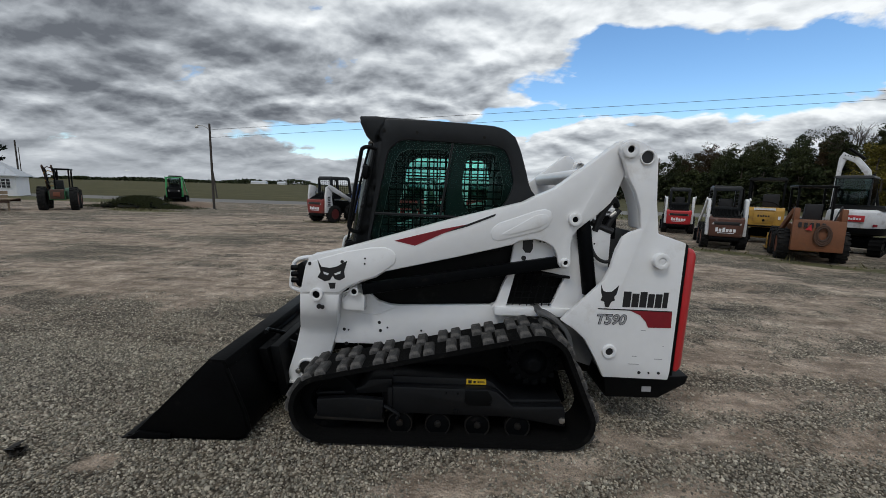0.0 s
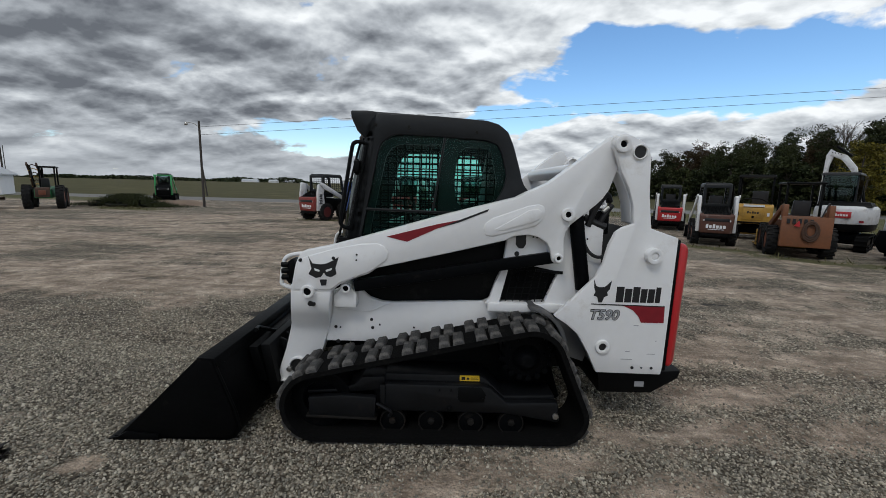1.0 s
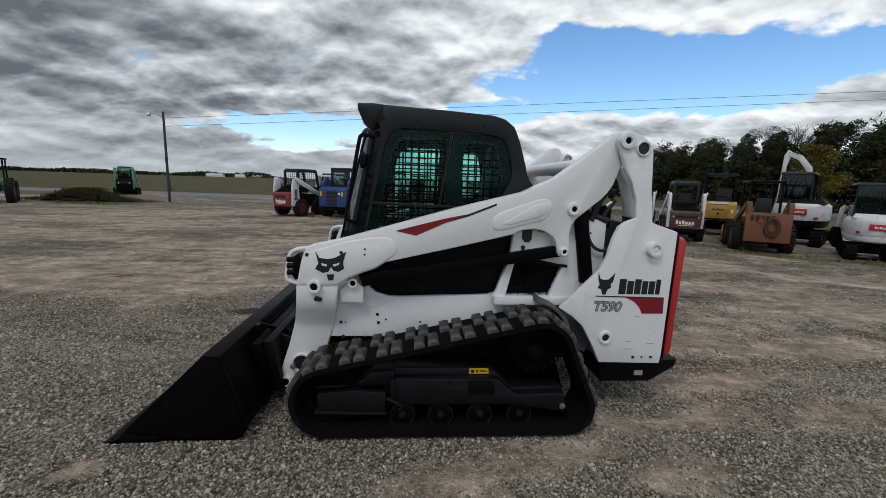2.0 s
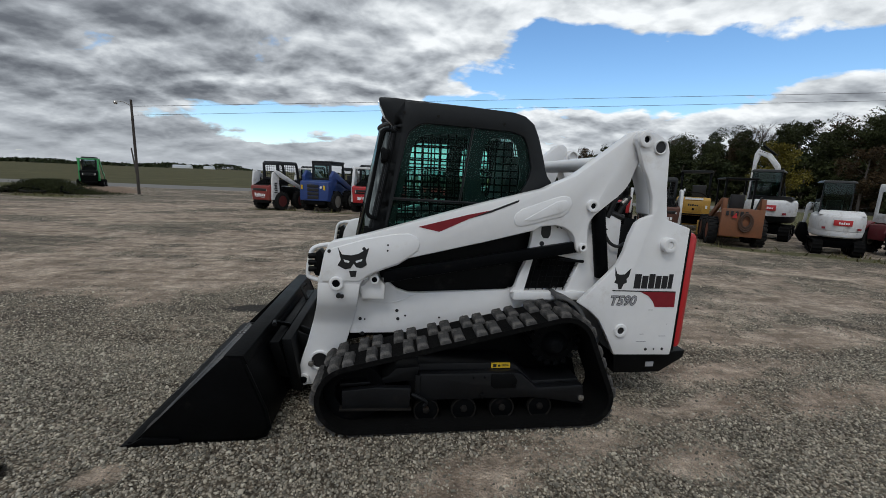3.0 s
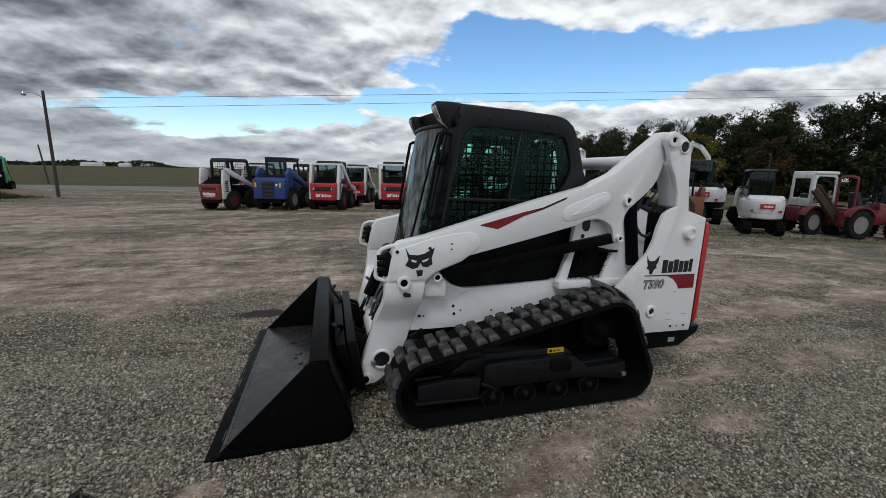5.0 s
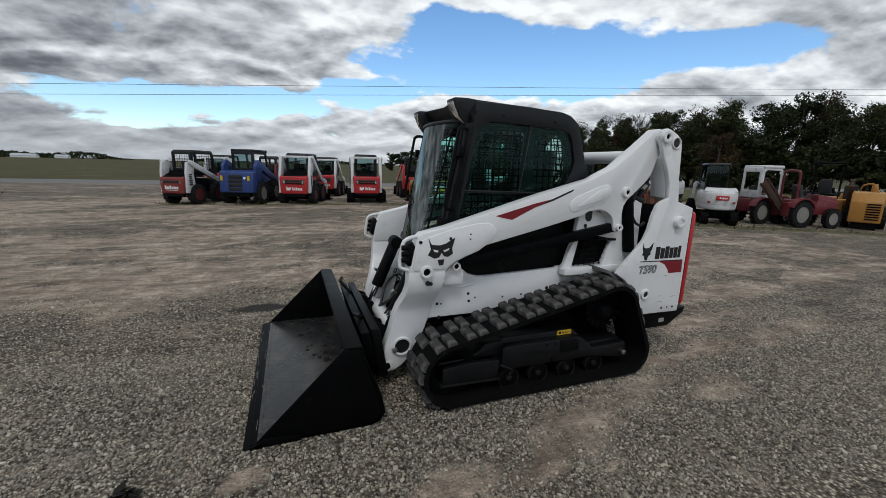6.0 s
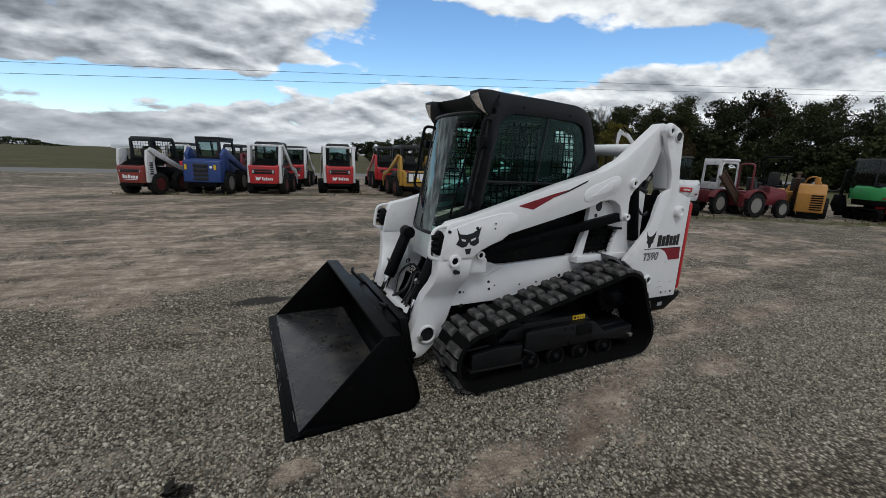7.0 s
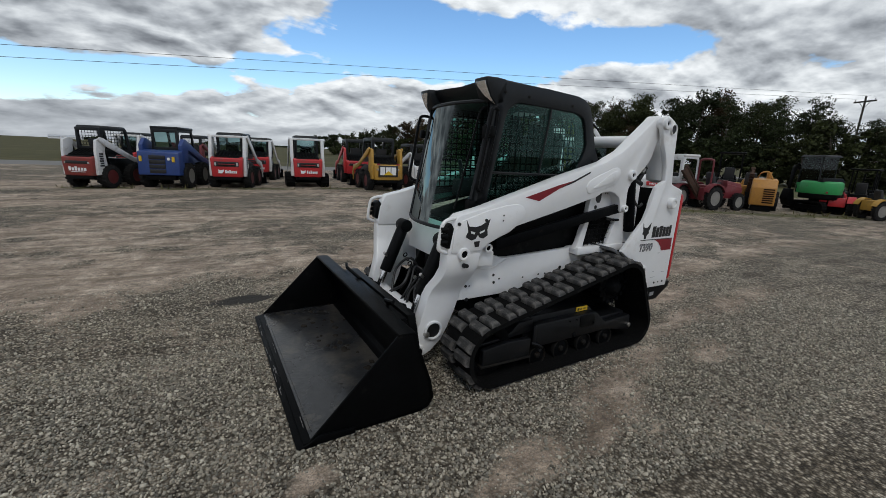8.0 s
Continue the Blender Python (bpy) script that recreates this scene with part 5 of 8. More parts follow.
def coupler():
    bm = B()
    prism(bm, [(0.47, 0.12), (0.53, 0.12), (0.47, 0.47), (0.41, 0.47)], -0.58, 0.58)
    cp = part("quick_coupler", bm, BLACK, loader, "black quick coupler plate", bevel=0.006)
    for s in (-1, 1):
        for y in (0.27, 0.38):
            bm = B()
            prism(bm, [(0.46, 0.12), (0.60, 0.13), (0.60, 0.22), (0.54, 0.42), (0.43, 0.47)], s * y, s * (y + 0.025))
            part("coupler_ear", bm, BLACK, cp, bevel=0.004)
        bm = B()
        tube(bm, [(0.40, s * 0.30, 0.46), (0.33, s * 0.42, 0.53), (0.35, s * 0.50, 0.54)], 0.014, 8)
        part("coupler_lever", bm, BLACK, cp)
        # tilt cylinder
        a, b = Vector((0.800, s * 0.330, 0.880)), Vector((0.560, s * 0.330, 0.330))
        bm = B()
        cyl(bm, a.lerp(b, 0.0), a.lerp(b, 0.70), 0.050, n=20)
        tc = part("tilt_cylinder", bm, BLACK, loader, "black hydraulic tilt cylinder", bevel=0.006)
        bm = B()
        cyl(bm, a.lerp(b, 0.68), b, 0.026, n=16)
        part("rod", bm, CHROME, tc)
        bm = B()
        cyl(bm, a + Vector((0, -0.06, 0)), a + Vector((0, 0.06, 0)), 0.052, n=20)
        part("rod_eye", bm, BLACK, tc, bevel=0.004)
        bm = B()
        cyl(bm, b + Vector((0, -0.05, 0)), b + Vector((0, 0.05, 0)), 0.042, n=20)
        part("rod_eye", bm, BLACK, tc, bevel=0.004)
        bm = B()
        p = a.lerp(b, 0.45) + Vector((-0.055, -0.02, 0))
        cyl(bm, p, p + Vector((-0.03, -0.02, 0.03)), 0.012, n=8)
        part("hose_fitting", bm, STEEL, tc)
    # hoses and chain in the nose
    rnd = random.Random(5)
    for k in range(6):
        y = -0.20 + k * 0.082 + rnd.uniform(-0.03, 0.03)
        sag = rnd.uniform(-0.07, 0.05)
        bm = B()
        tube(bm, curve([(0.90, y + rnd.uniform(-0.12, 0.12), 0.56 + rnd.uniform(-0.10, 0.06)), (0.80, y + rnd.uniform(-0.06, 0.06), 0.58 + sag), (0.70, y + rnd.uniform(-0.08, 0.08), 0.47 + sag), (0.62, y + rnd.uniform(-0.06, 0.06), 0.34), (0.575, y, 0.26)], 6), rnd.choice((0.009, 0.011, 0.014)), 8)
        part("hose", bm, HOSE, loader)
    # valve manifold and bracket in the dark nose
    bm = B()
    box(bm, (0.80, -0.16, 0.44), (0.92, 0.10, 0.56))
    mani = part("hydraulic_manifold", bm, BLACK, loader, bevel=0.008)
    for y in (-0.12, -0.04, 0.05):
        bm = B()
        cyl(bm, (0.80, y, 0.50), (0.765, y, 0.50), 0.016, n=6)
        part("hose_fitting", bm, STEEL, mani)
    for y in (-0.225, 0.20):
        bm = B()
        prism(bm, [(0.70, 0.30), (0.92, 0.34), (0.95, 0.66), (0.90, 0.68)], y, y + 0.025)
        part("nose_bracket", bm, BLACK, loader, bevel=0.004)
    for k in range(14):
        bm = B()
        t = k / 13
        c = Vector((0.80 - 0.02 * t, -0.30 + 0.55 * t, 0.64 - 0.12 * math.sin(math.pi * t)))
        r = [c + Vector((0.012 * math.sin(a) * (k % 2), 0.028 * math.cos(a), 0.014 * math.sin(a))) for a in [2 * math.pi * q / 8 for q in range(9)]]
        tube(bm, r, 0.005, 5)
        part("chain_link", bm, DARKSTEEL, loader)


coupler()
SHIFT = Vector((0, 0, 0))


# ---- parked machines round the yard ----
MAROON = material("faded_maroon_paint", (0.20, 0.028, 0.022), 0.5, 0, 0.15, 2.0, 0.05, 30, dirt=(0.12, 0.06, 0.045), dirt_amount=0.3)
BROWNPAINT = material("dull_brown_paint", (0.085, 0.034, 0.022), 0.55, 0, 0.2, 2.0, 0.05, 30, dirt=DUST, dirt_amount=0.15)
BRIGHTRED = material("bright_red_paint", (0.42, 0.022, 0.026), 0.4, 0, 0.12, 2.0, 0.03, 30, dirt=(0.2, 0.06, 0.05), dirt_amount=0.2)
ROYALBLUE = material("blue_paint", (0.018, 0.045, 0.17), 0.42, 0, 0.15, 2.0, 0.03, 30, dirt=(0.06, 0.07, 0.10), dirt_amount=0.2)
OLDWHITE = material("chalky_white_paint", (0.62, 0.62, 0.62), 0.5, 0, 0.1, 2.0, 0.03, 30, dirt=(0.33, 0.30, 0.27), dirt_amount=0.3)
YELLOW = material("dull_yellow_paint", (0.40, 0.225, 0.035), 0.5, 0, 0.15, 2.0, 0.03, 30, dirt=(0.15, 0.10, 0.05), dirt_amount=0.3)
ORANGE = material("worn_orange_paint", (0.155, 0.055, 0.020), 0.6, 0, 0.2, 2.0, 0.05, 30, dirt=(0.12, 0.055, 0.025), dirt_amount=0.4)
TRENCHORANGE = material("amber_paint", (0.37, 0.17, 0.026), 0.55, 0, 0.15, 2.0, 0.05, 30, dirt=(0.2, 0.12, 0.06), dirt_amount=0.3)
GREEN = material("bright_green_paint", (0.03, 0.27, 0.075), 0.45, 0, 0.12, 2.0, 0.03, 30, dirt=(0.06, 0.12, 0.06), dirt_amount=0.2)
DARKGREEN = material("dark_green_paint", (0.015, 0.11, 0.035), 0.5, 0, 0.2, 2.0, 0.03, 30, dirt=(0.05, 0.07, 0.04), dirt_amount=0.3)
CRIMSON = material("crimson_paint", (0.135, 0.014, 0.020), 0.5, 0, 0.15, 2.0, 0.03, 30, dirt=(0.12, 0.05, 0.04), dirt_amount=0.3)
TYRE = material("dusty_tyre", (0.011, 0.011, 0.011), 0.85, 0, 0.3, 5.0, 0.3, 40, dirt=(0.045, 0.040, 0.035), dirt_amount=0.3, spec=0.2)
RIMORANGE = material("rust_orange_rim", (0.15, 0.045, 0.02), 0.6, 0, 0.2, 5.0)
RIMRED = material("red_rim", (0.09, 0.012, 0.012), 0.55, 0, 0.2, 5.0)
RIMWHITE = material("cream_rim", (0.20, 0.19, 0.17), 0.6, 0, 0.2, 5.0)
PALEGLASS = glass_material("pale_cab_glass", (0.50, 0.62, 0.62), 0.03)
WOOD = material("weathered_wood", (0.20, 0.15, 0.10), 0.85, 0, 0.3, 3.0, 0.3, 25, each=0.2)


def wheel(parent, c, r, w, rim, side, lug=True):
    """A tyre with cross lugs and a dished rim; its axle lies along x."""
    cx, cy, cz = c
    n = 30
    bm = B()
    prof = [(-0.5, 0.62), (-0.52, 0.80), (-0.42, 0.96), (-0.2, 1.0), (0.2, 1.0), (0.42, 0.96), (0.52, 0.80), (0.5, 0.62)]
    loft(bm, [[(cx + a * w, cy + r * q * math.cos(2 * math.pi * k / n), cz + r * q * math.sin(2 * math.pi * k / n)) for a, q in prof] for k in range(n)], closed=True)
    if lug:
        for k in range(18):
            a = 2 * math.pi * k / 18
            for sgn, off in ((-1, 0.0), (1, 0.17)):
                m = Matrix.Translation((cx, cy, cz)) @ Matrix.Rotation(a + off, 4, "X")
                box(bm, (min(0, sgn * 0.5 * w), -0.032 * r / 0.4, r * 0.95), (max(0, sgn * 0.5 * w), 0.032 * r / 0.4, r * 1.045), m)
    t = part("wheel", bm, TYRE, parent, "black lugged tyre", smooth=40, weld=False)
    bm = B()
    loft(bm, [ring((cx + side * w * a, cy, cz), (1, 0, 0), r * q, 20) for a, q in ((0.42, 0.62), (0.40, 0.54), (0.12, 0.46), (0.12, 0.24), (0.28, 0.20))])
    part("rim", bm, rim, t)
    return t


def crawler(parent, cx, y0, y1, r, w, mat=RUBBER):
    """A crawler belt along y with lugs, idlers and rollers."""
    pts = [(y1 - r + r * math.cos(a), r + r * math.sin(a)) for a in [math.pi / 2 - math.pi * k / 10 for k in range(11)]] + [(y0 + r + r * math.cos(a), r + r * math.sin(a)) for a in [-math.pi / 2 - math.pi * k / 10 for k in range(11)]]
    n = 64
    ps = resample(pts, n)
    bm = B()
    loops = []
    for i in range(n):
        d = (Vector(ps[(i + 1) % n]) - Vector(ps[i - 1])).normalized()
        o = Vector((-d.y, d.x))
        c = Vector(ps[i])
        h = 0.0 if i % 2 else -0.022
        a, b = c + o * h, c - o * 0.055
        loops.append([(cx - w / 2, a.x, a.y), (cx + w / 2, a.x, a.y), (cx + w / 2, b.x, b.y), (cx - w / 2, b.x, b.y)])
    loft(bm, loops, closed=True)
    t = part("crawler_track", bm, mat, parent, "dusty black rubber crawler track", smooth=20)
    bm = B()
    for y in (y0 + r, y1 - r):
        cyl(bm, (cx - w * 0.42, y, r), (cx + w * 0.42, y, r), r * 0.72, n=18)
    for k in range(4):
        y = y0 + r + (y1 - y0 - 2 * r) * (k + 0.5) / 4
        cyl(bm, (cx - w * 0.40, y, r * 0.42), (cx + w * 0.40, y, r * 0.42), r * 0.32, n=12)
    box(bm, (cx - w * 0.3, y0 + r, r * 0.55), (cx + w * 0.3, y1 - r, r * 1.35))
    part("track_rollers", bm, DARKSTEEL, t, weld=False)
    return t


def bars(parent, mat, x0, x1, y, z0, z1, n, slope=0.0, name="lettering_bar"):
    """Plain bars in the place of lettering on a face that looks along -y."""
    w = (x1 - x0) / n
    for k in range(n):
        bm = B()
        h = (z1 - z0) * (1.0 if k in (0, 2) else 0.74)
        box(bm, (x0 + k * w, y - 0.006, z0), (x0 + k * w + w * 0.72, y + 0.004, z0 + h))
        part(name, bm, mat, parent)


def skid_loader(name, m, body, arms, label, rim=RIMRED, tracks=False, style="new", cabmat=None, group="parked loaders", badge=True, seedn=0, words=True):
    """A wheeled or tracked skid loader. Its tail looks along -y."""
    cabmat = cabmat or CABBLACK
    t = thing(name, m, label, "skid loader", group)
    # hull
    bm = B()
    prism_x(bm, [(-1.05, 0.42), (1.15, 0.36), (1.20, 0.75), (0.55, 0.95), (-0.95, 1.0)], -0.42, 0.42)
    part("hull", bm, BLACK if body is not DARKGREEN else DARKGREEN, t, bevel=0.02)
    # rear door
    top = 1.16 if style == "new" else 1.06
    bm = B()
    loft(bm, [[(-0.53, -0.98, 0.42), (0.53, -0.98, 0.42), (0.56, -0.98, top), (-0.56, -0.98, top)], [(-0.52, -1.16, 0.42), (0.52, -1.16, 0.42), (0.55, -1.20, top - 0.06), (-0.55, -1.20, top - 0.06)]])
    door = part("rear_door", bm, body, t, bevel=0.035, seg=3)
    yf = -1.192
    if style == "new":
        bm = B()
        box(bm, (-0.42, yf - 0.004, 0.80), (0.42, yf + 0.05, 0.98))
        gr = part("rear_grille", bm, DECALBLACK, door, bevel=0.006)
        for k in range(3):
            bm = B()
            box(bm, (-0.27, yf - 0.014, 0.835 + k * 0.045), (0.27, yf, 0.850 + k * 0.045))
            part("grille_slat", bm, body if k == 1 else BLACK, gr)
        for s in (-1, 1):
            bm = B()
            box(bm, (s * 0.37 - 0.03, yf - 0.012, 0.83), (s * 0.37 + 0.03, yf, 0.95))
            part("tail_lamp", bm, REFLECTOR, gr)
        if words:
            bars(door, DECALWHITE, -0.06, 0.36, yf + 0.012, 0.56, 0.68, 6)
            bm = B()
            prism(bm, [(-0.30, 0.56), (-0.18, 0.55), (-0.12, 0.60), (-0.10, 0.70), (-0.16, 0.665), (-0.24, 0.665), (-0.30, 0.70), (-0.28, 0.62)], yf + 0.004, yf + 0.02)
            part("badge", bm, DECALWHITE, door)
    else:
        bm = B()
        box(bm, (-0.40, yf - 0.004, 0.80), (0.40, yf + 0.05, 0.90))
        part("rear_grille", bm, DECALBLACK, door, bevel=0.006)
        for s in (-1, 1):
            bm = B()
            box(bm, (s * 0.42 - 0.025, yf - 0.010, 0.80), (s * 0.42 + 0.025, yf, 0.86))
            part("tail_lamp", bm, REFLECTOR, door)
        if words:
            bars(door, DECALWHITE, -0.33, 0.33, yf + 0.012, 0.58, 0.71, 6)
            bm = B()
            box(bm, (-0.26, yf + 0.004, 0.535), (0.26, yf + 0.02, 0.552))
            part("lettering_bar", bm, DECALWHITE, door)
    # louvred engine cover behind the cab
    bm = B()
    prism_x(bm, [(-1.12, top - 0.02), (-0.55, top + 0.22), (-0.45, top + 0.20), (-0.45, 0.95), (-1.12, 0.95)], -0.43, 0.43)
    cov = part("engine_cover", bm, BLACK, t, bevel=0.01)
    for k in range(7):
        x = -0.36 + k * 0.12
        bm = B()
        prism_x(bm, [(-1.06, top + 0.010), (-0.62, top + 0.195), (-0.62, top + 0.225), (-1.06, top + 0.040)], x - 0.02, x + 0.02)
        part("louvre", bm, BLACK, cov)
    # cab
    z1 = 2.0
    for s in (-1, 1):
        bm = B()
        frame_x(bm, [(-0.55, 1.10), (-0.60, z1 - 0.10), (-0.52, z1), (0.55, z1), (0.62, z1 - 0.12), (0.78, 1.05)], [(-0.44, 1.28), (-0.48, z1 - 0.16), (-0.42, z1 - 0.12), (0.46, z1 - 0.12), (0.50, z1 - 0.18), (0.60, 1.25)], s * 0.46, s * 0.41)
        sf = part("cab_side_frame", bm, cabmat, t, bevel=0.008)
        bm = B()
        for k in range(8):
            y = -0.36 + k * 0.125
            box(bm, (s * 0.43 - 0.004, y - 0.006, 1.22), (s * 0.43 + 0.004, y + 0.006, z1 - 0.12))
        for k in range(6):
            z = 1.3 + k * 0.1
            box(bm, (s * 0.43 - 0.004, -0.44, z - 0.006), (s * 0.43 + 0.004, 0.55, z + 0.006))
        part("safety_screen", bm, BLACK, sf, weld=False)
    bm = B()
    loft(bm, [[(-0.46, -0.60, z1 - 0.07), (0.46, -0.60, z1 - 0.07), (0.46, 0.60, z1 - 0.07), (-0.46, 0.60, z1 - 0.07)], [(-0.42, -0.54, z1 + 0.03), (0.42, -0.54, z1 + 0.03), (0.42, 0.54, z1 + 0.03), (-0.42, 0.54, z1 + 0.03)]])
    part("cab_roof", bm, cabmat, t, bevel=0.02)
    bm = B()
    frame_y(bm, [(-0.46, 1.20), (0.46, 1.20), (0.46, z1 - 0.04), (-0.46, z1 - 0.04)], [(-0.36, 1.36), (0.36, 1.36), (0.36, z1 - 0.14), (-0.36, z1 - 0.14)], -0.60, -0.55)
    rf = part("rear_window_frame", bm, cabmat, t, bevel=0.01)
    if style == "new":
        bm = B()
        box(bm, (-0.37, -0.58, 1.34), (0.37, -0.575, z1 - 0.13))
        part("rear_window", bm, PALEGLASS, rf)
    bm = B()
    prism_x(bm, [(-0.30, 1.0), (-0.42, 1.6), (-0.30, 1.62), (-0.15, 1.15), (0.25, 1.12), (0.25, 1.0)], -0.22, 0.22)
    part("operator_seat", bm, SEATCLOTH, t, bevel=0.03)
    # lift arms with uprights
    for s in (-1, 1):
        bm = B()
        if style == "new":
            prism_x(bm, [(-1.06, 0.45), (-0.66, 0.45), (-0.72, 1.15), (-0.58, 1.88), (-0.74, 1.93), (-0.86, 1.90), (-1.02, 1.20)], s * 0.64, s * 0.525)
        else:
            prism_x(bm, [(-1.08, 0.45), (-0.62, 0.45), (-0.70, 1.15), (-0.62, 1.58), (-0.80, 1.62), (-1.00, 1.56), (-1.06, 1.20)], s * 0.64, s * 0.535)
        up = part("upright", bm, arms, t, bevel=0.015)
        bm = B()
        if style == "new":
            prism_x(bm, [(-0.86, 1.86), (-0.76, 1.95), (-0.58, 1.90), (0.55, 1.08), (1.25, 0.92), (1.42, 0.62), (1.45, 0.30), (1.32, 0.28), (1.22, 0.70), (0.50, 0.90), (-0.62, 1.66)], s * 0.69, s * 0.645)
        else:
            prism_x(bm, [(-0.98, 1.58), (-0.90, 1.66), (-0.72, 1.62), (0.55, 1.02), (1.25, 0.92), (1.42, 0.62), (1.45, 0.30), (1.32, 0.28), (1.22, 0.70), (0.50, 0.86), (-0.75, 1.40)], s * 0.69, s * 0.645)
        part("lift_arm", bm, arms, t, bevel=0.012)
        bm = B()
        cyl(bm, (s * 0.57, -0.68, 1.35), (s * 0.57, -0.45, 0.62), 0.04, n=12)
        part("lift_cylinder", bm, BLACK, t)
        if words:
            for k in range(6):
                bm = B()
                box(bm, (s * 0.642 - 0.003, -0.97 + 0.02 * (k % 2), 0.72 + k * 0.075), (s * 0.642 + 0.003, -0.80, 0.775 + k * 0.075))
                part("lettering_bar", bm, DECALBLACK, up)
    if style == "new":
        bm = B()
        prism_x(bm, [(-0.86, 1.84), (-0.72, 1.84), (-0.72, 1.93), (-0.86, 1.91)], -0.53, 0.53)
        part("arm_cross_bar", bm, arms, t, bevel=0.012)
    if tracks:
        for s in (-1, 1):
            crawler(t, s * 0.66, -0.95, 0.95, 0.27, 0.32)
    else:
        for s in (-1, 1):
            for y in (-0.58, 0.55):
                wheel(t, (s * 0.60, y, 0.38), 0.38, 0.26, rim, s)
    # low bumper
    bm = B()
    box(bm, (-0.46, -1.12, 0.30), (0.46, -0.98, 0.42))
    part("bumper", bm, BLACK, t, bevel=0.015)
    # bucket in front, mostly hidden behind the machine
    bm = B()
    prism_x(bm, [(1.35, 0.02), (2.0, 0.02), (2.0, 0.05), (1.45, 0.08), (1.40, 0.48), (1.34, 0.48)], -0.80, 0.80)
    part("bucket", bm, DARKSTEEL, t, bevel=0.01)
    return t


def prism_x(bm, pts, x0, x1):
    """A polygon of (y, z) drawn out along x."""
    a = [bm.verts.new((x0, y, z)) for y, z in pts]
    b = [bm.verts.new((x1, y, z)) for y, z in pts]
    bm.faces.new(a)
    bm.faces.new(b[::-1])
    for i in range(len(pts)):
        j = (i + 1) % len(pts)
        bm.faces.new((a[i], b[i], b[j], a[j]))
    return bm


def frame_x(bm, outer, inner, x0, x1):
    return loft(bm, [[(x0, *q) for q in outer], [(x1, *q) for q in outer], [(x1, *q) for q in inner], [(x0, *q) for q in inner]], closed=True)


def frame_y(bm, outer, inner, y0, y1):
    return loft(bm, [[(q[0], y0, q[1]) for q in outer], [(q[0], y1, q[1]) for q in outer], [(q[0], y1, q[1]) for q in inner], [(q[0], y0, q[1]) for q in inner]], closed=True)


def at(x, y, turn, size=1.0, z=0.0, wide=1.0, long=1.0):
    return pose(x, y, z, 0, 0, turn) @ Matrix.Diagonal((size * wide, size * long, size, 1.0))


skid_loader("skid_loader", at(-4.57, 13.89, -24, 0.93, 0, 0.88), MAROON, OLDWHITE, "old maroon skid loader with white arms on gravel", style="old")
skid_loader("skid_loader", at(-4.59, 18.76, -20, 0.89, 0, 0.90), BRIGHTRED, OLDWHITE, "red skid loader parked behind the maroon one", style="new")
skid_loader("skid_loader", at(-2.40, 18.26, -18, 0.89), CRIMSON, CRIMSON, "dark red skid loader half hidden behind the blue one", style="old", words=False)
skid_loader("skid_loader", at(-0.81, 14.09, -14, 0.93), BRIGHTRED, OLDWHITE, "red and white wheeled skid loader with broad tailgate", style="new")
skid_loader("skid_loader", at(0.14, 17.70, -12, 0.90), BRIGHTRED, OLDWHITE, "red and white skid loader parked in the second row", style="new")
skid_loader("track_loader", at(1.68, 14.47, -2, 0.95), BRIGHTRED, OLDWHITE, "red and white track loader with rubber tracks", style="new", tracks=True)
skid_loader("skid_loader", at(4.20, 17.08, -2, 0.97), BRIGHTRED, BRIGHTRED, "red skid loader with red arms behind the yellow one", style="old", words=False)
skid_loader("skid_loader", at(6.25, 14.29, 6, 0.90), OLDWHITE, OLDWHITE, "white skid loader beside the yellow one", style="old", words=False)
skid_loader("skid_loader", at(9.04, 10.03, -22, 0.89, 0, 0.85), BROWNPAINT, OLDWHITE, "old brown skid loader with white arms and orange rims", style="old", rim=RIMORANGE)
skid_loader("skid_loader", at(9.75, 14.50, -22, 0.88, 0, 0.88), BRIGHTRED, OLDWHITE, "old red skid loader with white arms near the trees", style="old", rim=RIMORANGE)
skid_loader("track_loader", at(-17.32, 20.62, 32, 0.81, 0.22, 0.85), BLACK, GREEN, "dark track loader with green arms on a dirt mound", style="new", tracks=True, words=False)


def yellow_loader():
    t = skid_loader("skid_loader", at(4.30, 13.20, 3, 0.97), YELLOW, YELLOW, "yellow skid loader with a black rear badge panel", style="old", words=False, cabmat=CABBLACK)
    bm = B()
    box(bm, (-0.40, -1.206, 0.56), (0.40, -1.160, 0.98))
    p = part("badge_panel", bm, DECALBLACK, t, "black badge panel with white blocks and a yellow wedge", bevel=0.004)
    for k in range(3):
        bm = B()
        x = -0.33 + k * 0.225
        box(bm, (x, -1.214, 0.62), (x + 0.19, -1.204, 0.92))
        part("badge_block", bm, DECALWHITE, p)
    bm = B()
    prism(bm, [(-0.20, 0.62), (0.20, 0.62), (0.0, 0.78)], -1.222, -1.206)
    part("badge_wedge", bm, YELLOWSTICK, p)
    for s in (-1, 1):
        bm = B()
        box(bm, (s * 0.40 - 0.06, -1.20, 1.0), (s * 0.40 + 0.06, -1.15, 1.05))
        part("tail_lamp", bm, DECALRED, t)


yellow_loader()


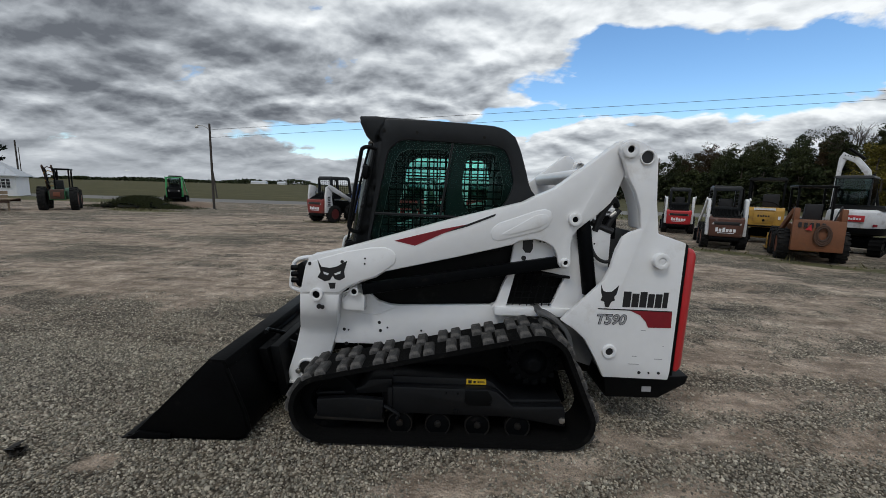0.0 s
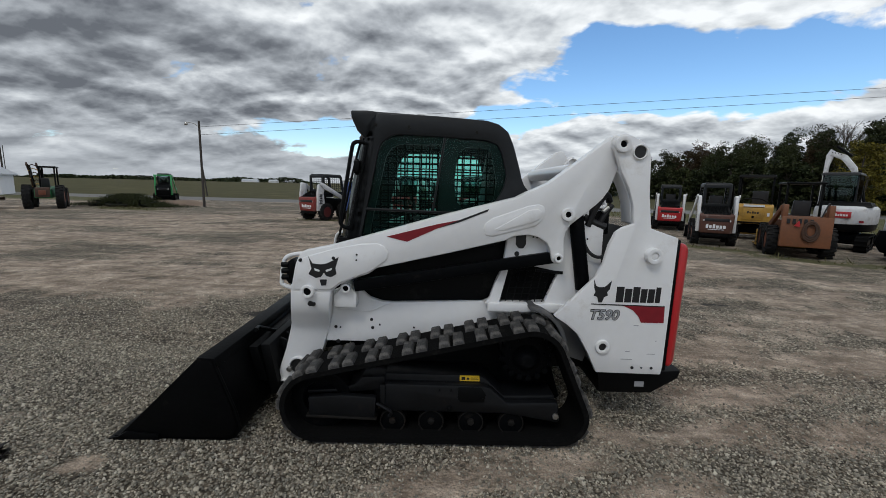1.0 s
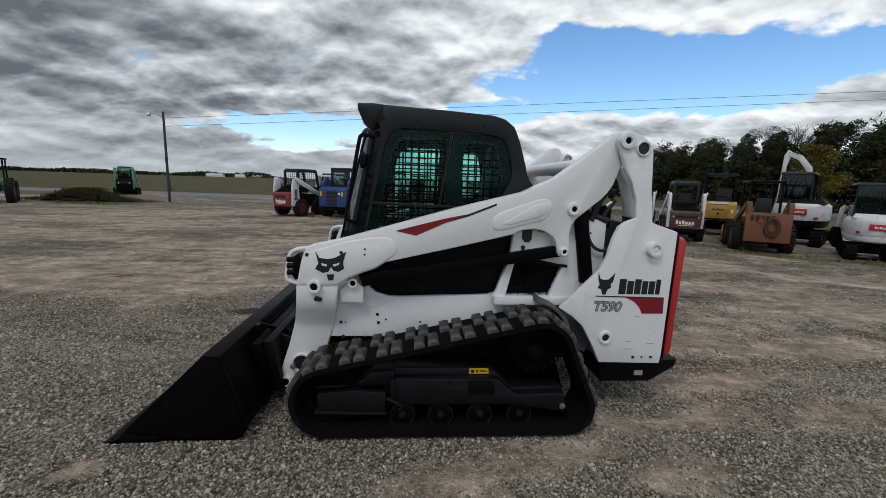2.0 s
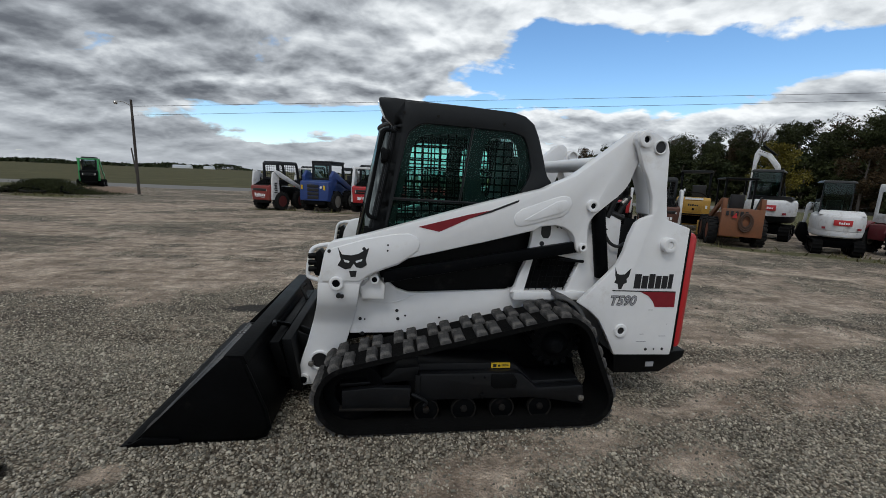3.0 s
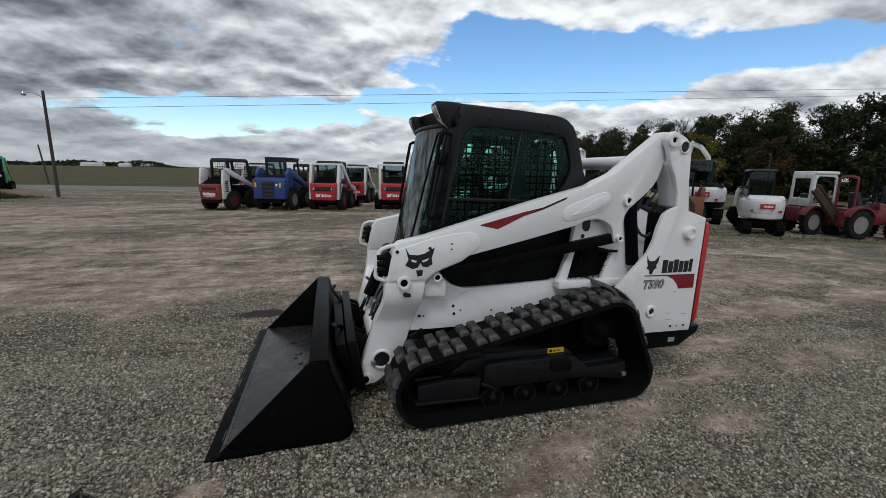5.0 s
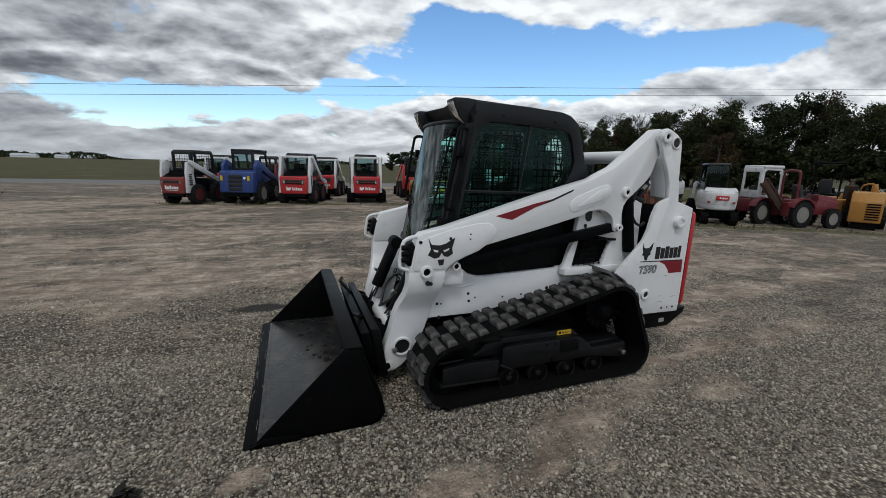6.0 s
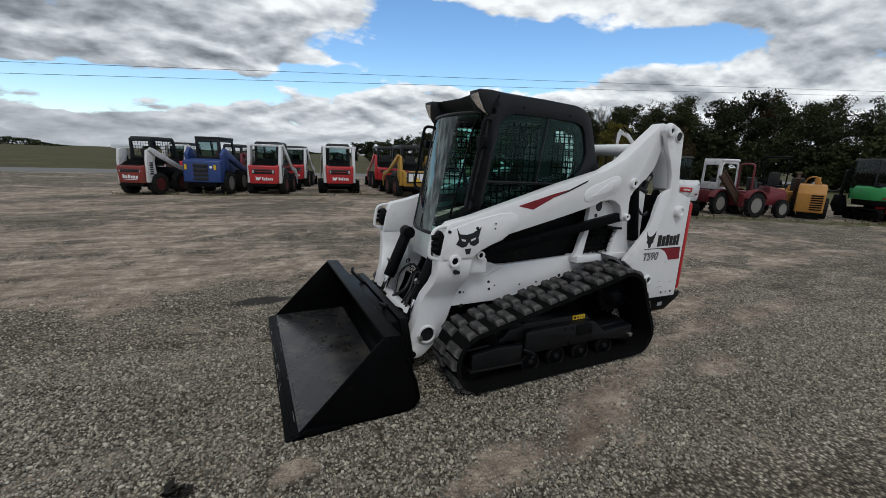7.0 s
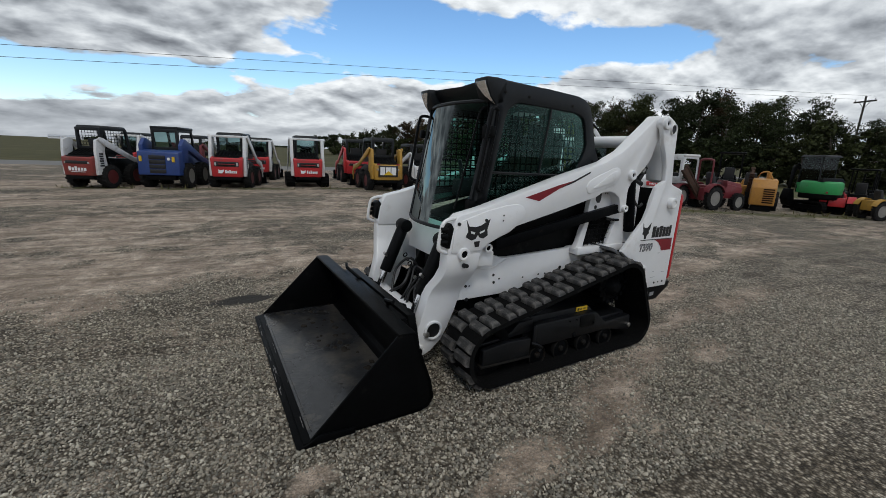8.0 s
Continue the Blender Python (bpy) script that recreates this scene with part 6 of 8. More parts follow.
def blue_loader():
    """A big blue loader with a wide boxed tail and a high cab."""
    t = thing("skid_loader", at(-2.68, 14.10, -16, 0.95, 0, 0.92), "large royal blue skid loader with louvred tail", "skid loader", "parked loaders")
    bm = B()
    loft(bm, [[(-0.72, -0.85, 0.42), (0.72, -0.85, 0.42), (0.74, -0.85, 1.30), (-0.74, -0.85, 1.30)], [(-0.70, -1.25, 0.45), (0.70, -1.25, 0.45), (0.70, -1.22, 1.22), (-0.70, -1.22, 1.22)]])
    tail = part("tail_box", bm, ROYALBLUE, t, bevel=0.04, seg=3)
    for k in range(4):
        bm = B()
        box(bm, (-0.30, -1.262, 0.52 + k * 0.155), (0.24, -1.235, 0.645 + k * 0.155))
        part("louvre", bm, DECALBLACK, tail, bevel=0.004)
    for x in (-0.58, 0.52):
        bm = B()
        box(bm, (x - 0.045, -1.262, 0.90), (x + 0.045, -1.235, 1.08))
        part("tail_lamp", bm, YELLOWSTICK, tail)
    bm = B()
    cyl(bm, (0.36, -1.258, 1.0), (0.36, -1.235, 1.0), 0.05)
    part("round_badge", bm, DECALWHITE, tail)
    bm = B()
    prism_x(bm, [(-0.9, 0.4), (1.2, 0.35), (1.2, 0.8), (0.6, 1.2), (-0.9, 1.2)], -0.45, 0.45)
    part("hull", bm, ROYALBLUE, t, bevel=0.02)
    for s in (-1, 1):
        bm = B()
        prism_x(bm, [(-0.95, 0.9), (-1.0, 1.45), (-0.75, 1.68), (-0.55, 1.62), (0.6, 1.1), (1.3, 0.9), (1.4, 0.35), (1.25, 0.35), (1.15, 0.75), (0.5, 0.9), (-0.5, 1.3), (-0.6, 0.9)], s * 0.74, s * 0.60)
        part("lift_arm", bm, ROYALBLUE, t, bevel=0.015)
        bm = B()
        frame_x(bm, [(-0.60, 1.2), (-0.62, 2.02), (0.55, 2.02), (0.75, 1.1)], [(-0.50, 1.35), (-0.52, 1.90), (0.45, 1.90), (0.60, 1.3)], s * 0.46, s * 0.40)
        part("cab_side_frame", bm, CABBLACK, t, bevel=0.01)
        for y in (-0.60, 0.58):
            wheel(t, (s * 0.68, y, 0.42), 0.42, 0.30, RIMWHITE, s)
    bm = B()
    box(bm, (-0.48, -0.64, 1.98), (0.48, 0.60, 2.08))
    part("cab_roof", bm, CABBLACK, t, bevel=0.03)
    bm = B()
    frame_y(bm, [(-0.46, 1.22), (0.46, 1.22), (0.46, 2.0), (-0.46, 2.0)], [(-0.37, 1.38), (0.37, 1.38), (0.37, 1.88), (-0.37, 1.88)], -0.64, -0.58)
    rf = part("rear_window_frame", bm, CABBLACK, t, bevel=0.01)
    bm = B()
    box(bm, (-0.38, -0.61, 1.37), (0.38, -0.605, 1.89))
    part("rear_window", bm, PALEGLASS, rf)
    bm = B()
    box(bm, (-0.5, -1.15, 0.28), (0.5, -0.9, 0.44))
    part("bumper", bm, BLACK, t, bevel=0.02)


blue_loader()


def excavator(name, m, main, lower, label, badge=True, boom=None, canopy=False, high=2.35, boomlift=1.0, open_cab=False):
    """A compact excavator. Its counterweight looks along -y, its boom stands on the far side."""
    t = thing(name, m, label, "excavator", "parked excavators")
    for s in (-1, 1):
        crawler(t, s * 0.58, -0.95, 0.95, 0.24, 0.30)
    bm = B()
    box(bm, (-0.43, -0.5, 0.25), (0.43, 0.5, 0.50))
    cyl(bm, (0, 0, 0.5), (0, 0, 0.58), 0.42, n=24)
    part("undercarriage", bm, DARKSTEEL, t, bevel=0.01)
    # house: rounded counterweight
    def curve_plan(r, n=14, deep=1.0):
        return [(r * math.sin(radians(a)), -deep * r * math.cos(radians(a))) for a in [-80 + 160 * k / n for k in range(n + 1)]] + [(0.78 * r / 0.8, 0.55), (-0.78 * r / 0.8, 0.55)]
    bm = B()
    loft(bm, [[(x, y, z) for x, y in curve_plan(r, deep=1.15)] for z, r in ((0.58, 0.70), (0.62, 0.76), (0.80, 0.79))])
    part("house_base", bm, lower, t, bevel=0.01)
    bm = B()
    loft(bm, [[(x, y, z) for x, y in curve_plan(r, deep=1.17)] for z, r in ((0.80, 0.79), (1.10, 0.80), (1.25, 0.78), (1.32, 0.70))])
    cw = part("counterweight", bm, main, t, "rounded painted counterweight", bevel=0.015)
    if badge:
        bm = B()
        box(bm, (-0.26, -0.955, 0.98), (0.26, -0.925, 1.16))
        bd = part("badge_panel", bm, BRIGHTRED, cw, bevel=0.004)
        bars(bd, DECALWHITE, -0.12, 0.20, -0.955, 1.03, 1.10, 5)
    for s in (-1, 1):
        bm = B()
        box(bm, (s * 0.5 - 0.05, -0.80, 0.85), (s * 0.5 + 0.05, -0.76, 0.92))
        part("tail_lamp", bm, DECALRED, cw)
    # engine cowl and cab
    bm = B()
    loft(bm, [[(-0.68, -0.60, 1.30), (0.68, -0.60, 1.30), (0.70, 0.45, 1.30), (-0.70, 0.45, 1.30)], [(-0.60, -0.48, 1.45), (0.60, -0.48, 1.45), (0.62, 0.35, 1.42), (-0.62, 0.35, 1.42)]])
    part("engine_cowl", bm, lower, t, bevel=0.03)
    x0, x1, y0, y1, zt = (-0.68, 0.26, -0.38, 0.85, high)
    posts = [(x0, y0), (x1, y0), (x1, y1), (x0, y1)]
    c = None
    for px, py in posts:
        bm = B()
        dx, dy = (0.06 if px == x0 else -0.06), (0.07 if py == y0 else -0.07)
        loft(bm, [[(px, py, 0.80), (px + dx, py, 0.80), (px + dx, py + dy, 0.80), (px, py + dy, 0.80)], [(px + dx * 0.4, py + dy * 0.5, zt), (px + dx * 1.2, py + dy * 0.5, zt), (px + dx * 1.2, py + dy * 1.3, zt), (px + dx * 0.4, py + dy * 1.3, zt)]])
        part("cab_post", bm, CABBLACK if not open_cab else main, t, bevel=0.008)
    bm = B()
    loft(bm, [[(x0 - 0.03, y0 - 0.10, zt - 0.02), (x1 + 0.03, y0 - 0.10, zt - 0.02), (x1 + 0.03, y1 + 0.08, zt - 0.02), (x0 - 0.03, y1 + 0.08, zt - 0.02)], [(x0 + 0.03, y0, zt + 0.06), (x1 - 0.03, y0, zt + 0.06), (x1 - 0.03, y1, zt + 0.06), (x0 + 0.03, y1, zt + 0.06)]])
    part("cab_roof", bm, CABBLACK if not open_cab else main, t, bevel=0.02)
    if not canopy:
        for lo, hi in (((x0 + 0.05, y0 + 0.02, 1.40), (x1 - 0.05, y0 + 0.026, zt - 0.03)), ((x0 + 0.02, y0 + 0.06, 1.20), (x0 + 0.026, y1 - 0.06, zt - 0.03)), ((x1 - 0.026, y0 + 0.06, 1.40), (x1 - 0.02, y1 - 0.06, zt - 0.03)), ((x0 + 0.05, y1 - 0.026, 1.0), (x1 - 0.05, y1 - 0.02, zt - 0.03))):
            bm = B()
            box(bm, lo, hi)
            part("cab_window", bm, PALEGLASS, t)
        bm = B()
        box(bm, (x0 + 0.005, y0 + 0.02, 0.80), (x0 + 0.03, y1, 1.22))
        part("cab_door_panel", bm, main, t)
    bm = B()
    prism_x(bm, [(-0.22, 0.9), (-0.30, 1.75), (-0.16, 1.78), (0.0, 1.25), (0.40, 1.22), (0.40, 0.9)], -0.45, -0.02)
    part("operator_seat", bm, SEATCLOTH, t, bevel=0.03)
    # boom, stick and bucket, swung aside of the cab
    bmat = boom or main
    k = boomlift
    bm = B()
    prism(bm, [(0.10, 0.90), (0.32, 0.90), (0.22, 1.60), (-0.02, 2.25 * k), (-0.34, 2.60 * k), (-0.72, 2.72 * k), (-0.78, 2.60 * k), (-0.44, 2.46 * k), (-0.16, 2.14 * k), (0.04, 1.55)], 0.95, 1.13)
    bo = part("boom", bm, bmat, t, bevel=0.02)
    bm = B()
    prism(bm, [(-0.64, 2.70 * k), (-0.78, 2.78 * k), (-0.88, 2.60 * k), (-0.92, 0.90), (-0.82, 0.90), (-0.76, 2.30 * k)], 0.97, 1.11)
    part("stick", bm, bmat, t, bevel=0.015)
    bm = B()
    cyl(bm, (0.36, 1.04, 1.1), (0.06, 1.04, 2.15 * k), 0.05, n=12)
    cyl(bm, (-0.20, 1.04, 2.56 * k), (-0.64, 1.04, 2.86 * k), 0.045, n=12)
    part("boom_cylinder", bm, BLACK, t)
    for q in range(4):
        bm = B()
        cyl(bm, (-0.48 - 0.08 * q, 0.945, (2.62 + 0.02 * q) * k), (-0.48 - 0.08 * q, 0.955, (2.62 + 0.02 * q) * k), 0.02, n=8)
        part("hose_clamp", bm, BLACK, bo)
    bm = B()
    prism(bm, [(-0.80, 0.92), (-1.00, 0.92), (-1.12, 0.50), (-0.92, 0.22), (-0.52, 0.14), (-0.62, 0.40)], 0.80, 1.28)
    part("bucket", bm, DARKSTEEL, t, bevel=0.02)
    bm = B()
    prism_x(bm, [(1.25, 0.05), (1.32, 0.05), (1.36, 0.42), (1.28, 0.42)], -0.75, 0.75)
    box(bm, (-0.4, 0.6, 0.2), (-0.3, 1.28, 0.28))
    box(bm, (0.3, 0.6, 0.2), (0.4, 1.28, 0.28))
    part("dozer_blade", bm, DARKSTEEL, t, bevel=0.008)
    return t


excavator("mini_excavator", at(11.88, 6.86, -38, 0.76, 0, 0.85), OLDWHITE, OLDWHITE, "white mini excavator with black cab and red badge", high=2.35, boomlift=0.60)
excavator("excavator", at(12.42, 9.60, -46, 0.94, 0, 0.90), OLDWHITE, BLACK, "large white excavator with black base and raised white boom", high=2.25, boomlift=1.12)


def square_excavator():
    """A yellow excavator with a boxy tail, a tall square canopy and its arm folded aside."""
    t = thing("mini_excavator", at(11.23, 11.61, -34, 0.88, 0, 0.92), "yellow compact excavator with boxy tail and black canopy", "excavator", "parked excavators")
    for q in (-1, 1):
        crawler(t, q * 0.58, -0.85, 0.95, 0.24, 0.30)
    bm = B()
    box(bm, (-0.45, -0.5, 0.25), (0.45, 0.5, 0.52))
    cyl(bm, (0, 0, 0.5), (0, 0, 0.60), 0.42, n=24)
    part("undercarriage", bm, DARKSTEEL, t, bevel=0.01)
    bm = B()
    prism_x(bm, [(-0.98, 0.62), (0.75, 0.58), (0.75, 0.95), (-0.10, 1.00), (-0.20, 1.34), (-0.82, 1.34), (-0.96, 1.26)], -0.66, 0.62)
    tail = part("tail_housing", bm, YELLOW, t, bevel=0.05, seg=3)
    bm = B()
    prism(bm, [(-0.30, 0.76), (0.30, 0.76), (0.34, 0.80), (0.34, 1.16), (0.30, 1.20), (-0.30, 1.20), (-0.34, 1.16), (-0.34, 0.80)], -0.995, -0.965)
    hatch = part("engine_hatch", bm, YELLOW, tail, bevel=0.012)
    bars(hatch, DECALBLACK, -0.20, 0.20, -0.990, 1.00, 1.08, 5)
    bm = B()
    cyl(bm, (0.0, -1.004, 0.88), (0.0, -0.99, 0.88), 0.045, n=16)
    part("hatch_lock", bm, BLACK, hatch)
    bm = B()
    box(bm, (-0.34, -0.99, 1.25), (0.34, -0.955, 1.325))
    part("pale_decal", bm, DECALWHITE, tail)
    for x in (-0.50, 0.48):
        bm = B()
        box(bm, (x - 0.04, -0.992, 0.92), (x + 0.04, -0.97, 1.04))
        part("tail_lamp", bm, BLACK if x < 0 else DECALWHITE, tail)
    bm = B()
    box(bm, (-0.50, -0.985, 0.64), (0.50, -0.95, 0.70))
    part("tail_bumper", bm, BLACK, tail, bevel=0.01)
    for x in (-0.58, 0.52):
        for y in (-0.45, 0.62):
            bm = B()
            box(bm, (x - 0.035, y - 0.035, 1.0), (x + 0.035, y + 0.035, 2.34))
            part("canopy_post", bm, BLACK, t, bevel=0.008)
    bm = B()
    loft(bm, [[(-0.66, -0.58, 2.32), (0.60, -0.58, 2.32), (0.60, 0.74, 2.32), (-0.66, 0.74, 2.32)], [(-0.60, -0.50, 2.42), (0.54, -0.50, 2.42), (0.54, 0.66, 2.42), (-0.60, 0.66, 2.42)]])
    part("canopy_roof", bm, BLACK, t, bevel=0.02)
    bm = B()
    prism_x(bm, [(-0.22, 1.0), (-0.34, 1.80), (-0.20, 1.84), (-0.02, 1.30), (0.38, 1.26), (0.38, 1.0)], -0.12, 0.40)
    part("operator_seat", bm, SEATCLOTH, t, bevel=0.03)
    bm = B()
    tube(bm, curve([(0.48, -0.45, 1.34), (0.20, -0.50, 1.52), (-0.30, -0.50, 1.52), (-0.56, -0.45, 1.34)], 5), 0.022, 8)
    part("rear_rail", bm, BLACK, t)
    # folded arm showing beside the canopy
    bm = B()
    prism_x(bm, [(0.90, 0.62), (1.12, 0.66), (1.00, 1.40), (0.62, 2.02), (0.40, 2.05), (0.46, 1.92), (0.82, 1.34)], -1.00, -0.82)
    bo = part("boom", bm, BLACK, t, bevel=0.02)
    bm = B()
    cyl(bm, (-0.91, 1.16, 0.9), (-0.91, 0.78, 1.86), 0.045, n=12)
    part("boom_cylinder", bm, STEEL, bo)
    bm = B()
    prism_x(bm, [(0.44, 2.06), (0.60, 1.96), (1.62, 1.10), (1.66, 0.92), (1.52, 0.98)], -0.99, -0.84)
    part("stick", bm, BLACK, bo, bevel=0.015)
    bm = B()
    prism_x(bm, [(1.28, 0.05), (1.35, 0.05), (1.39, 0.42), (1.31, 0.42)], -0.78, 0.78)
    part("dozer_blade", bm, YELLOW, t, bevel=0.008)


square_excavator()
excavator("mini_excavator", at(17.60, 4.42, -22, 0.83, 0, 0.74, 0.80), GREEN, BLACK, "green mini excavator with black glazed cab", badge=False, high=2.3, boom=BLACK, boomlift=0.7)


def orange_loader():
    """An old orange skid loader with open cage and a coiled chain hung on its tail."""
    t = thing("skid_loader", at(10.07, 8.13, -26, 0.92, 0, 0.82), "rusty orange skid loader with open cage and coiled hose", "skid loader", "parked loaders")
    bm = B()
    prism_x(bm, [(-1.10, 0.35), (1.10, 0.35), (1.15, 0.70), (0.5, 0.95), (-0.4, 0.95), (-1.10, 1.12)], -0.50, 0.50)
    part("hull", bm, ORANGE, t, bevel=0.02)
    bm = B()
    prism_x(bm, [(-1.25, 0.32), (-1.08, 0.32), (-1.08, 1.10), (-1.22, 1.10)], -0.62, 0.62)
    tail = part("tail_plate", bm, ORANGE, t, bevel=0.02)
    for k in range(5):
        bm = B()
        box(bm, (-0.50 + k * 0.14, -1.262, 0.92), (-0.42 + k * 0.14, -1.235, 1.04))
        part("tail_slot", bm, DECALBLACK, tail)
    for s in (-1, 1):
        bm = B()
        prism_x(bm, [(-1.20, 1.05), (-0.95, 1.05), (-0.92, 1.40), (-1.18, 1.40)], s * 0.62, s * 0.48)
        part("upright", bm, ORANGE, t, bevel=0.015)
        bm = B()
        prism_x(bm, [(-1.0, 1.22), (-1.0, 1.38), (0.55, 0.80), (1.30, 0.75), (1.40, 0.30), (1.25, 0.30), (1.2, 0.60), (0.5, 0.62)], s * 0.66, s * 0.57)
        part("lift_arm", bm, ORANGE, t, bevel=0.012)
        for y in (-0.52, 0.55):
            wheel(t, (s * 0.72, y, 0.40), 0.40, 0.30, RIMORANGE, s)
        for y in (-0.45, 0.60):
            bm = B()
            box(bm, (s * 0.44 - 0.03, y - 0.03, 0.95), (s * 0.44 + 0.03, y + 0.03, 1.95))
            part("cage_post", bm, BLACK, t)
    bm = B()
    box(bm, (-0.50, -0.55, 1.93), (0.50, 0.72, 1.99))
    part("cage_roof", bm, BLACK, t, bevel=0.015)
    bm = B()
    prism_x(bm, [(-0.30, 0.9), (-0.40, 1.5), (-0.28, 1.5), (-0.12, 1.12), (0.25, 1.1), (0.25, 0.9)], -0.22, 0.22)
    part("operator_seat", bm, SEATCLOTH, t, bevel=0.03)
    for r, dz in ((0.22, 0.0), (0.17, 0.01), (0.24, -0.03)):
        bm = B()
        tube(bm, [(0.10 + r * 0.8 * math.cos(a), -1.29, 0.76 + dz + r * math.sin(a)) for a in [2 * math.pi * k / 24 for k in range(25)]], 0.032, 8)
        part("coiled_hose", bm, RUST, t)
    bm = B()
    tube(bm, curve([(0.30, -1.18, 1.0), (0.42, -1.15, 1.35), (0.50, -1.05, 1.45), (0.56, -0.95, 1.25)], 6), 0.02, 8)
    part("hose", bm, HOSE, t)
    bm = B()
    prism(bm, [(-0.32, 0.86), (-0.16, 0.84), (-0.20, 1.0)], -1.275, -1.255)
    part("warning_triangle", bm, BRIGHTRED, tail)
    bm = B()
    prism_x(bm, [(1.30, 0.05), (1.95, 0.05), (1.95, 0.09), (1.42, 0.12), (1.38, 0.55), (1.30, 0.55)], -0.85, 0.85)
    part("bucket", bm, YELLOW, t, bevel=0.01)


orange_loader()


def small_tractor(name, m, main, hood, label, cab="white", boom=False, mast=False, rop=False, rim=RIMWHITE):
    """A compact ride-on tractor or trencher along y; its tail looks along -y."""
    t = thing(name, m, label, "tractor", "parked tractors")
    bm = B()
    prism_x(bm, [(-1.0, 0.45), (1.2, 0.45), (1.25, 0.90), (0.35, 1.02), (0.2, 0.75), (-0.3, 0.72), (-0.45, 0.95), (-1.0, 0.95)], -0.36, 0.36)
    part("chassis", bm, main, t, bevel=0.03)
    bm = B()
    loft(bm, [[(-0.34, 0.30, 0.90), (0.34, 0.30, 0.90), (0.30, 1.28, 0.85), (-0.30, 1.28, 0.85)], [(-0.30, 0.30, 1.16), (0.30, 0.30, 1.16), (0.24, 1.20, 1.05), (-0.24, 1.20, 1.05)]])
    part("hood", bm, hood, t, bevel=0.03)
    for s in (-1, 1):
        wheel(t, (s * 0.58, -0.62, 0.46), 0.46, 0.30, rim, s)
        wheel(t, (s * 0.55, 0.85, 0.34), 0.34, 0.24, rim, s)
        bm = B()
        prism_x(bm, arc(-0.62, 0.46, 0.58, 155, 25, 10) + arc(-0.62, 0.46, 0.53, 25, 155, 10), s * 0.74, s * 0.40)
        part("fender", bm, main, t)
    bm = B()
    prism_x(bm, [(-0.45, 0.9), (-0.55, 1.45), (-0.43, 1.47), (-0.28, 1.08), (0.05, 1.05), (0.05, 0.9)], -0.22, 0.22)
    part("seat", bm, SEATCLOTH, t, bevel=0.03)
    bm = B()
    tube(bm, [(0, 0.35, 1.1), (0, 0.12, 1.35)], 0.018, 8)
    tube(bm, [(0.17 * math.cos(a), 0.10 + 0.06 * math.sin(a), 1.36 + 0.14 * math.sin(a)) for a in [2 * math.pi * k / 16 for k in range(17)]], 0.013, 6)
    part("steering_wheel", bm, BLACK, t)
    if cab == "white":
        for s in (-1, 1):
            bm = B()
            frame_x(bm, [(-0.75, 1.0), (-0.72, 2.10), (-0.55, 2.22), (0.25, 2.20), (0.38, 2.05), (0.45, 1.0)], [(-0.64, 1.12), (-0.62, 2.0), (-0.50, 2.08), (0.20, 2.06), (0.28, 1.98), (0.34, 1.12)], s * 0.52, s * 0.46)
            part("cab_side_frame", bm, OLDWHITE, t, bevel=0.02)
        bm = B()
        box(bm, (-0.55, -0.74, 2.14), (0.55, 0.40, 2.26))
        part("cab_roof", bm, OLDWHITE, t, bevel=0.05, seg=3)
        bm = B()
        frame_y(bm, [(-0.52, 1.0), (0.52, 1.0), (0.50, 2.18), (-0.50, 2.18)], [(-0.38, 1.30), (0.38, 1.30), (0.36, 2.0), (-0.36, 2.0)], -0.78, -0.72)
        part("cab_rear_frame", bm, OLDWHITE, t, bevel=0.03)
    if cab == "black":
        for s in (-1, 1):
            for y in (-0.6, 0.4):
                bm = B()
                box(bm, (s * 0.46 - 0.03, y - 0.03, 0.95), (s * 0.46 + 0.03, y + 0.03, 2.05))
                part("cab_post", bm, BLACK, t)
        bm = B()
        box(bm, (-0.56, -0.75, 2.03), (0.56, 0.55, 2.11))
        part("cab_roof", bm, BLACK, t, bevel=0.03)
    if rop:
        bm = B()
        tube(bm, curve([(-0.42, -0.78, 0.85), (-0.42, -0.80, 1.75), (-0.36, -0.80, 1.92), (0, -0.80, 1.96), (0.36, -0.80, 1.92), (0.42, -0.80, 1.75), (0.42, -0.78, 0.85)], 6), 0.045, 10)
        part("roll_bar", bm, main, t, "painted tube roll bar")
    if boom:
        # chain trencher boom sloping up behind
        a, b = Vector((0.0, -0.95, 0.55)), Vector((0.0, -2.05, 1.55))
        d = (b - a).normalized()
        up = Vector((0, -d.z, d.y))
        bm = B()
        loft(bm, [[p + up * h + Vector((x, 0, 0)) for x, h in ((-0.05, -0.10), (0.05, -0.10), (0.05, 0.10), (-0.05, 0.10))] for p in (a, b)])
        tb = part("trencher_boom", bm, RUST, t, "rusty chain trencher boom", bevel=0.01)
        for k in range(16):
            bm = B()
            p = a.lerp(b, k / 15)
            box(bm, (-0.09, -0.03, 0.10), (0.09, 0.03, 0.17), Matrix.Translation(p) @ Matrix((Vector((1, 0, 0)), d, up)).transposed().to_4x4())
            part("chain_tooth", bm, RUST, tb)
            bm = B()
            box(bm, (-0.09, -0.03, -0.17), (0.09, 0.03, -0.10), Matrix.Translation(p) @ Matrix((Vector((1, 0, 0)), d, up)).transposed().to_4x4())
            part("chain_tooth", bm, RUST, tb)
        bm = B()
        box(bm, (-0.55, -1.15, 0.35), (-0.15, -0.85, 0.95))
        box(bm, (0.15, -1.15, 0.35), (0.50, -0.85, 0.85))
        part("gearbox", bm, main, t, bevel=0.03)
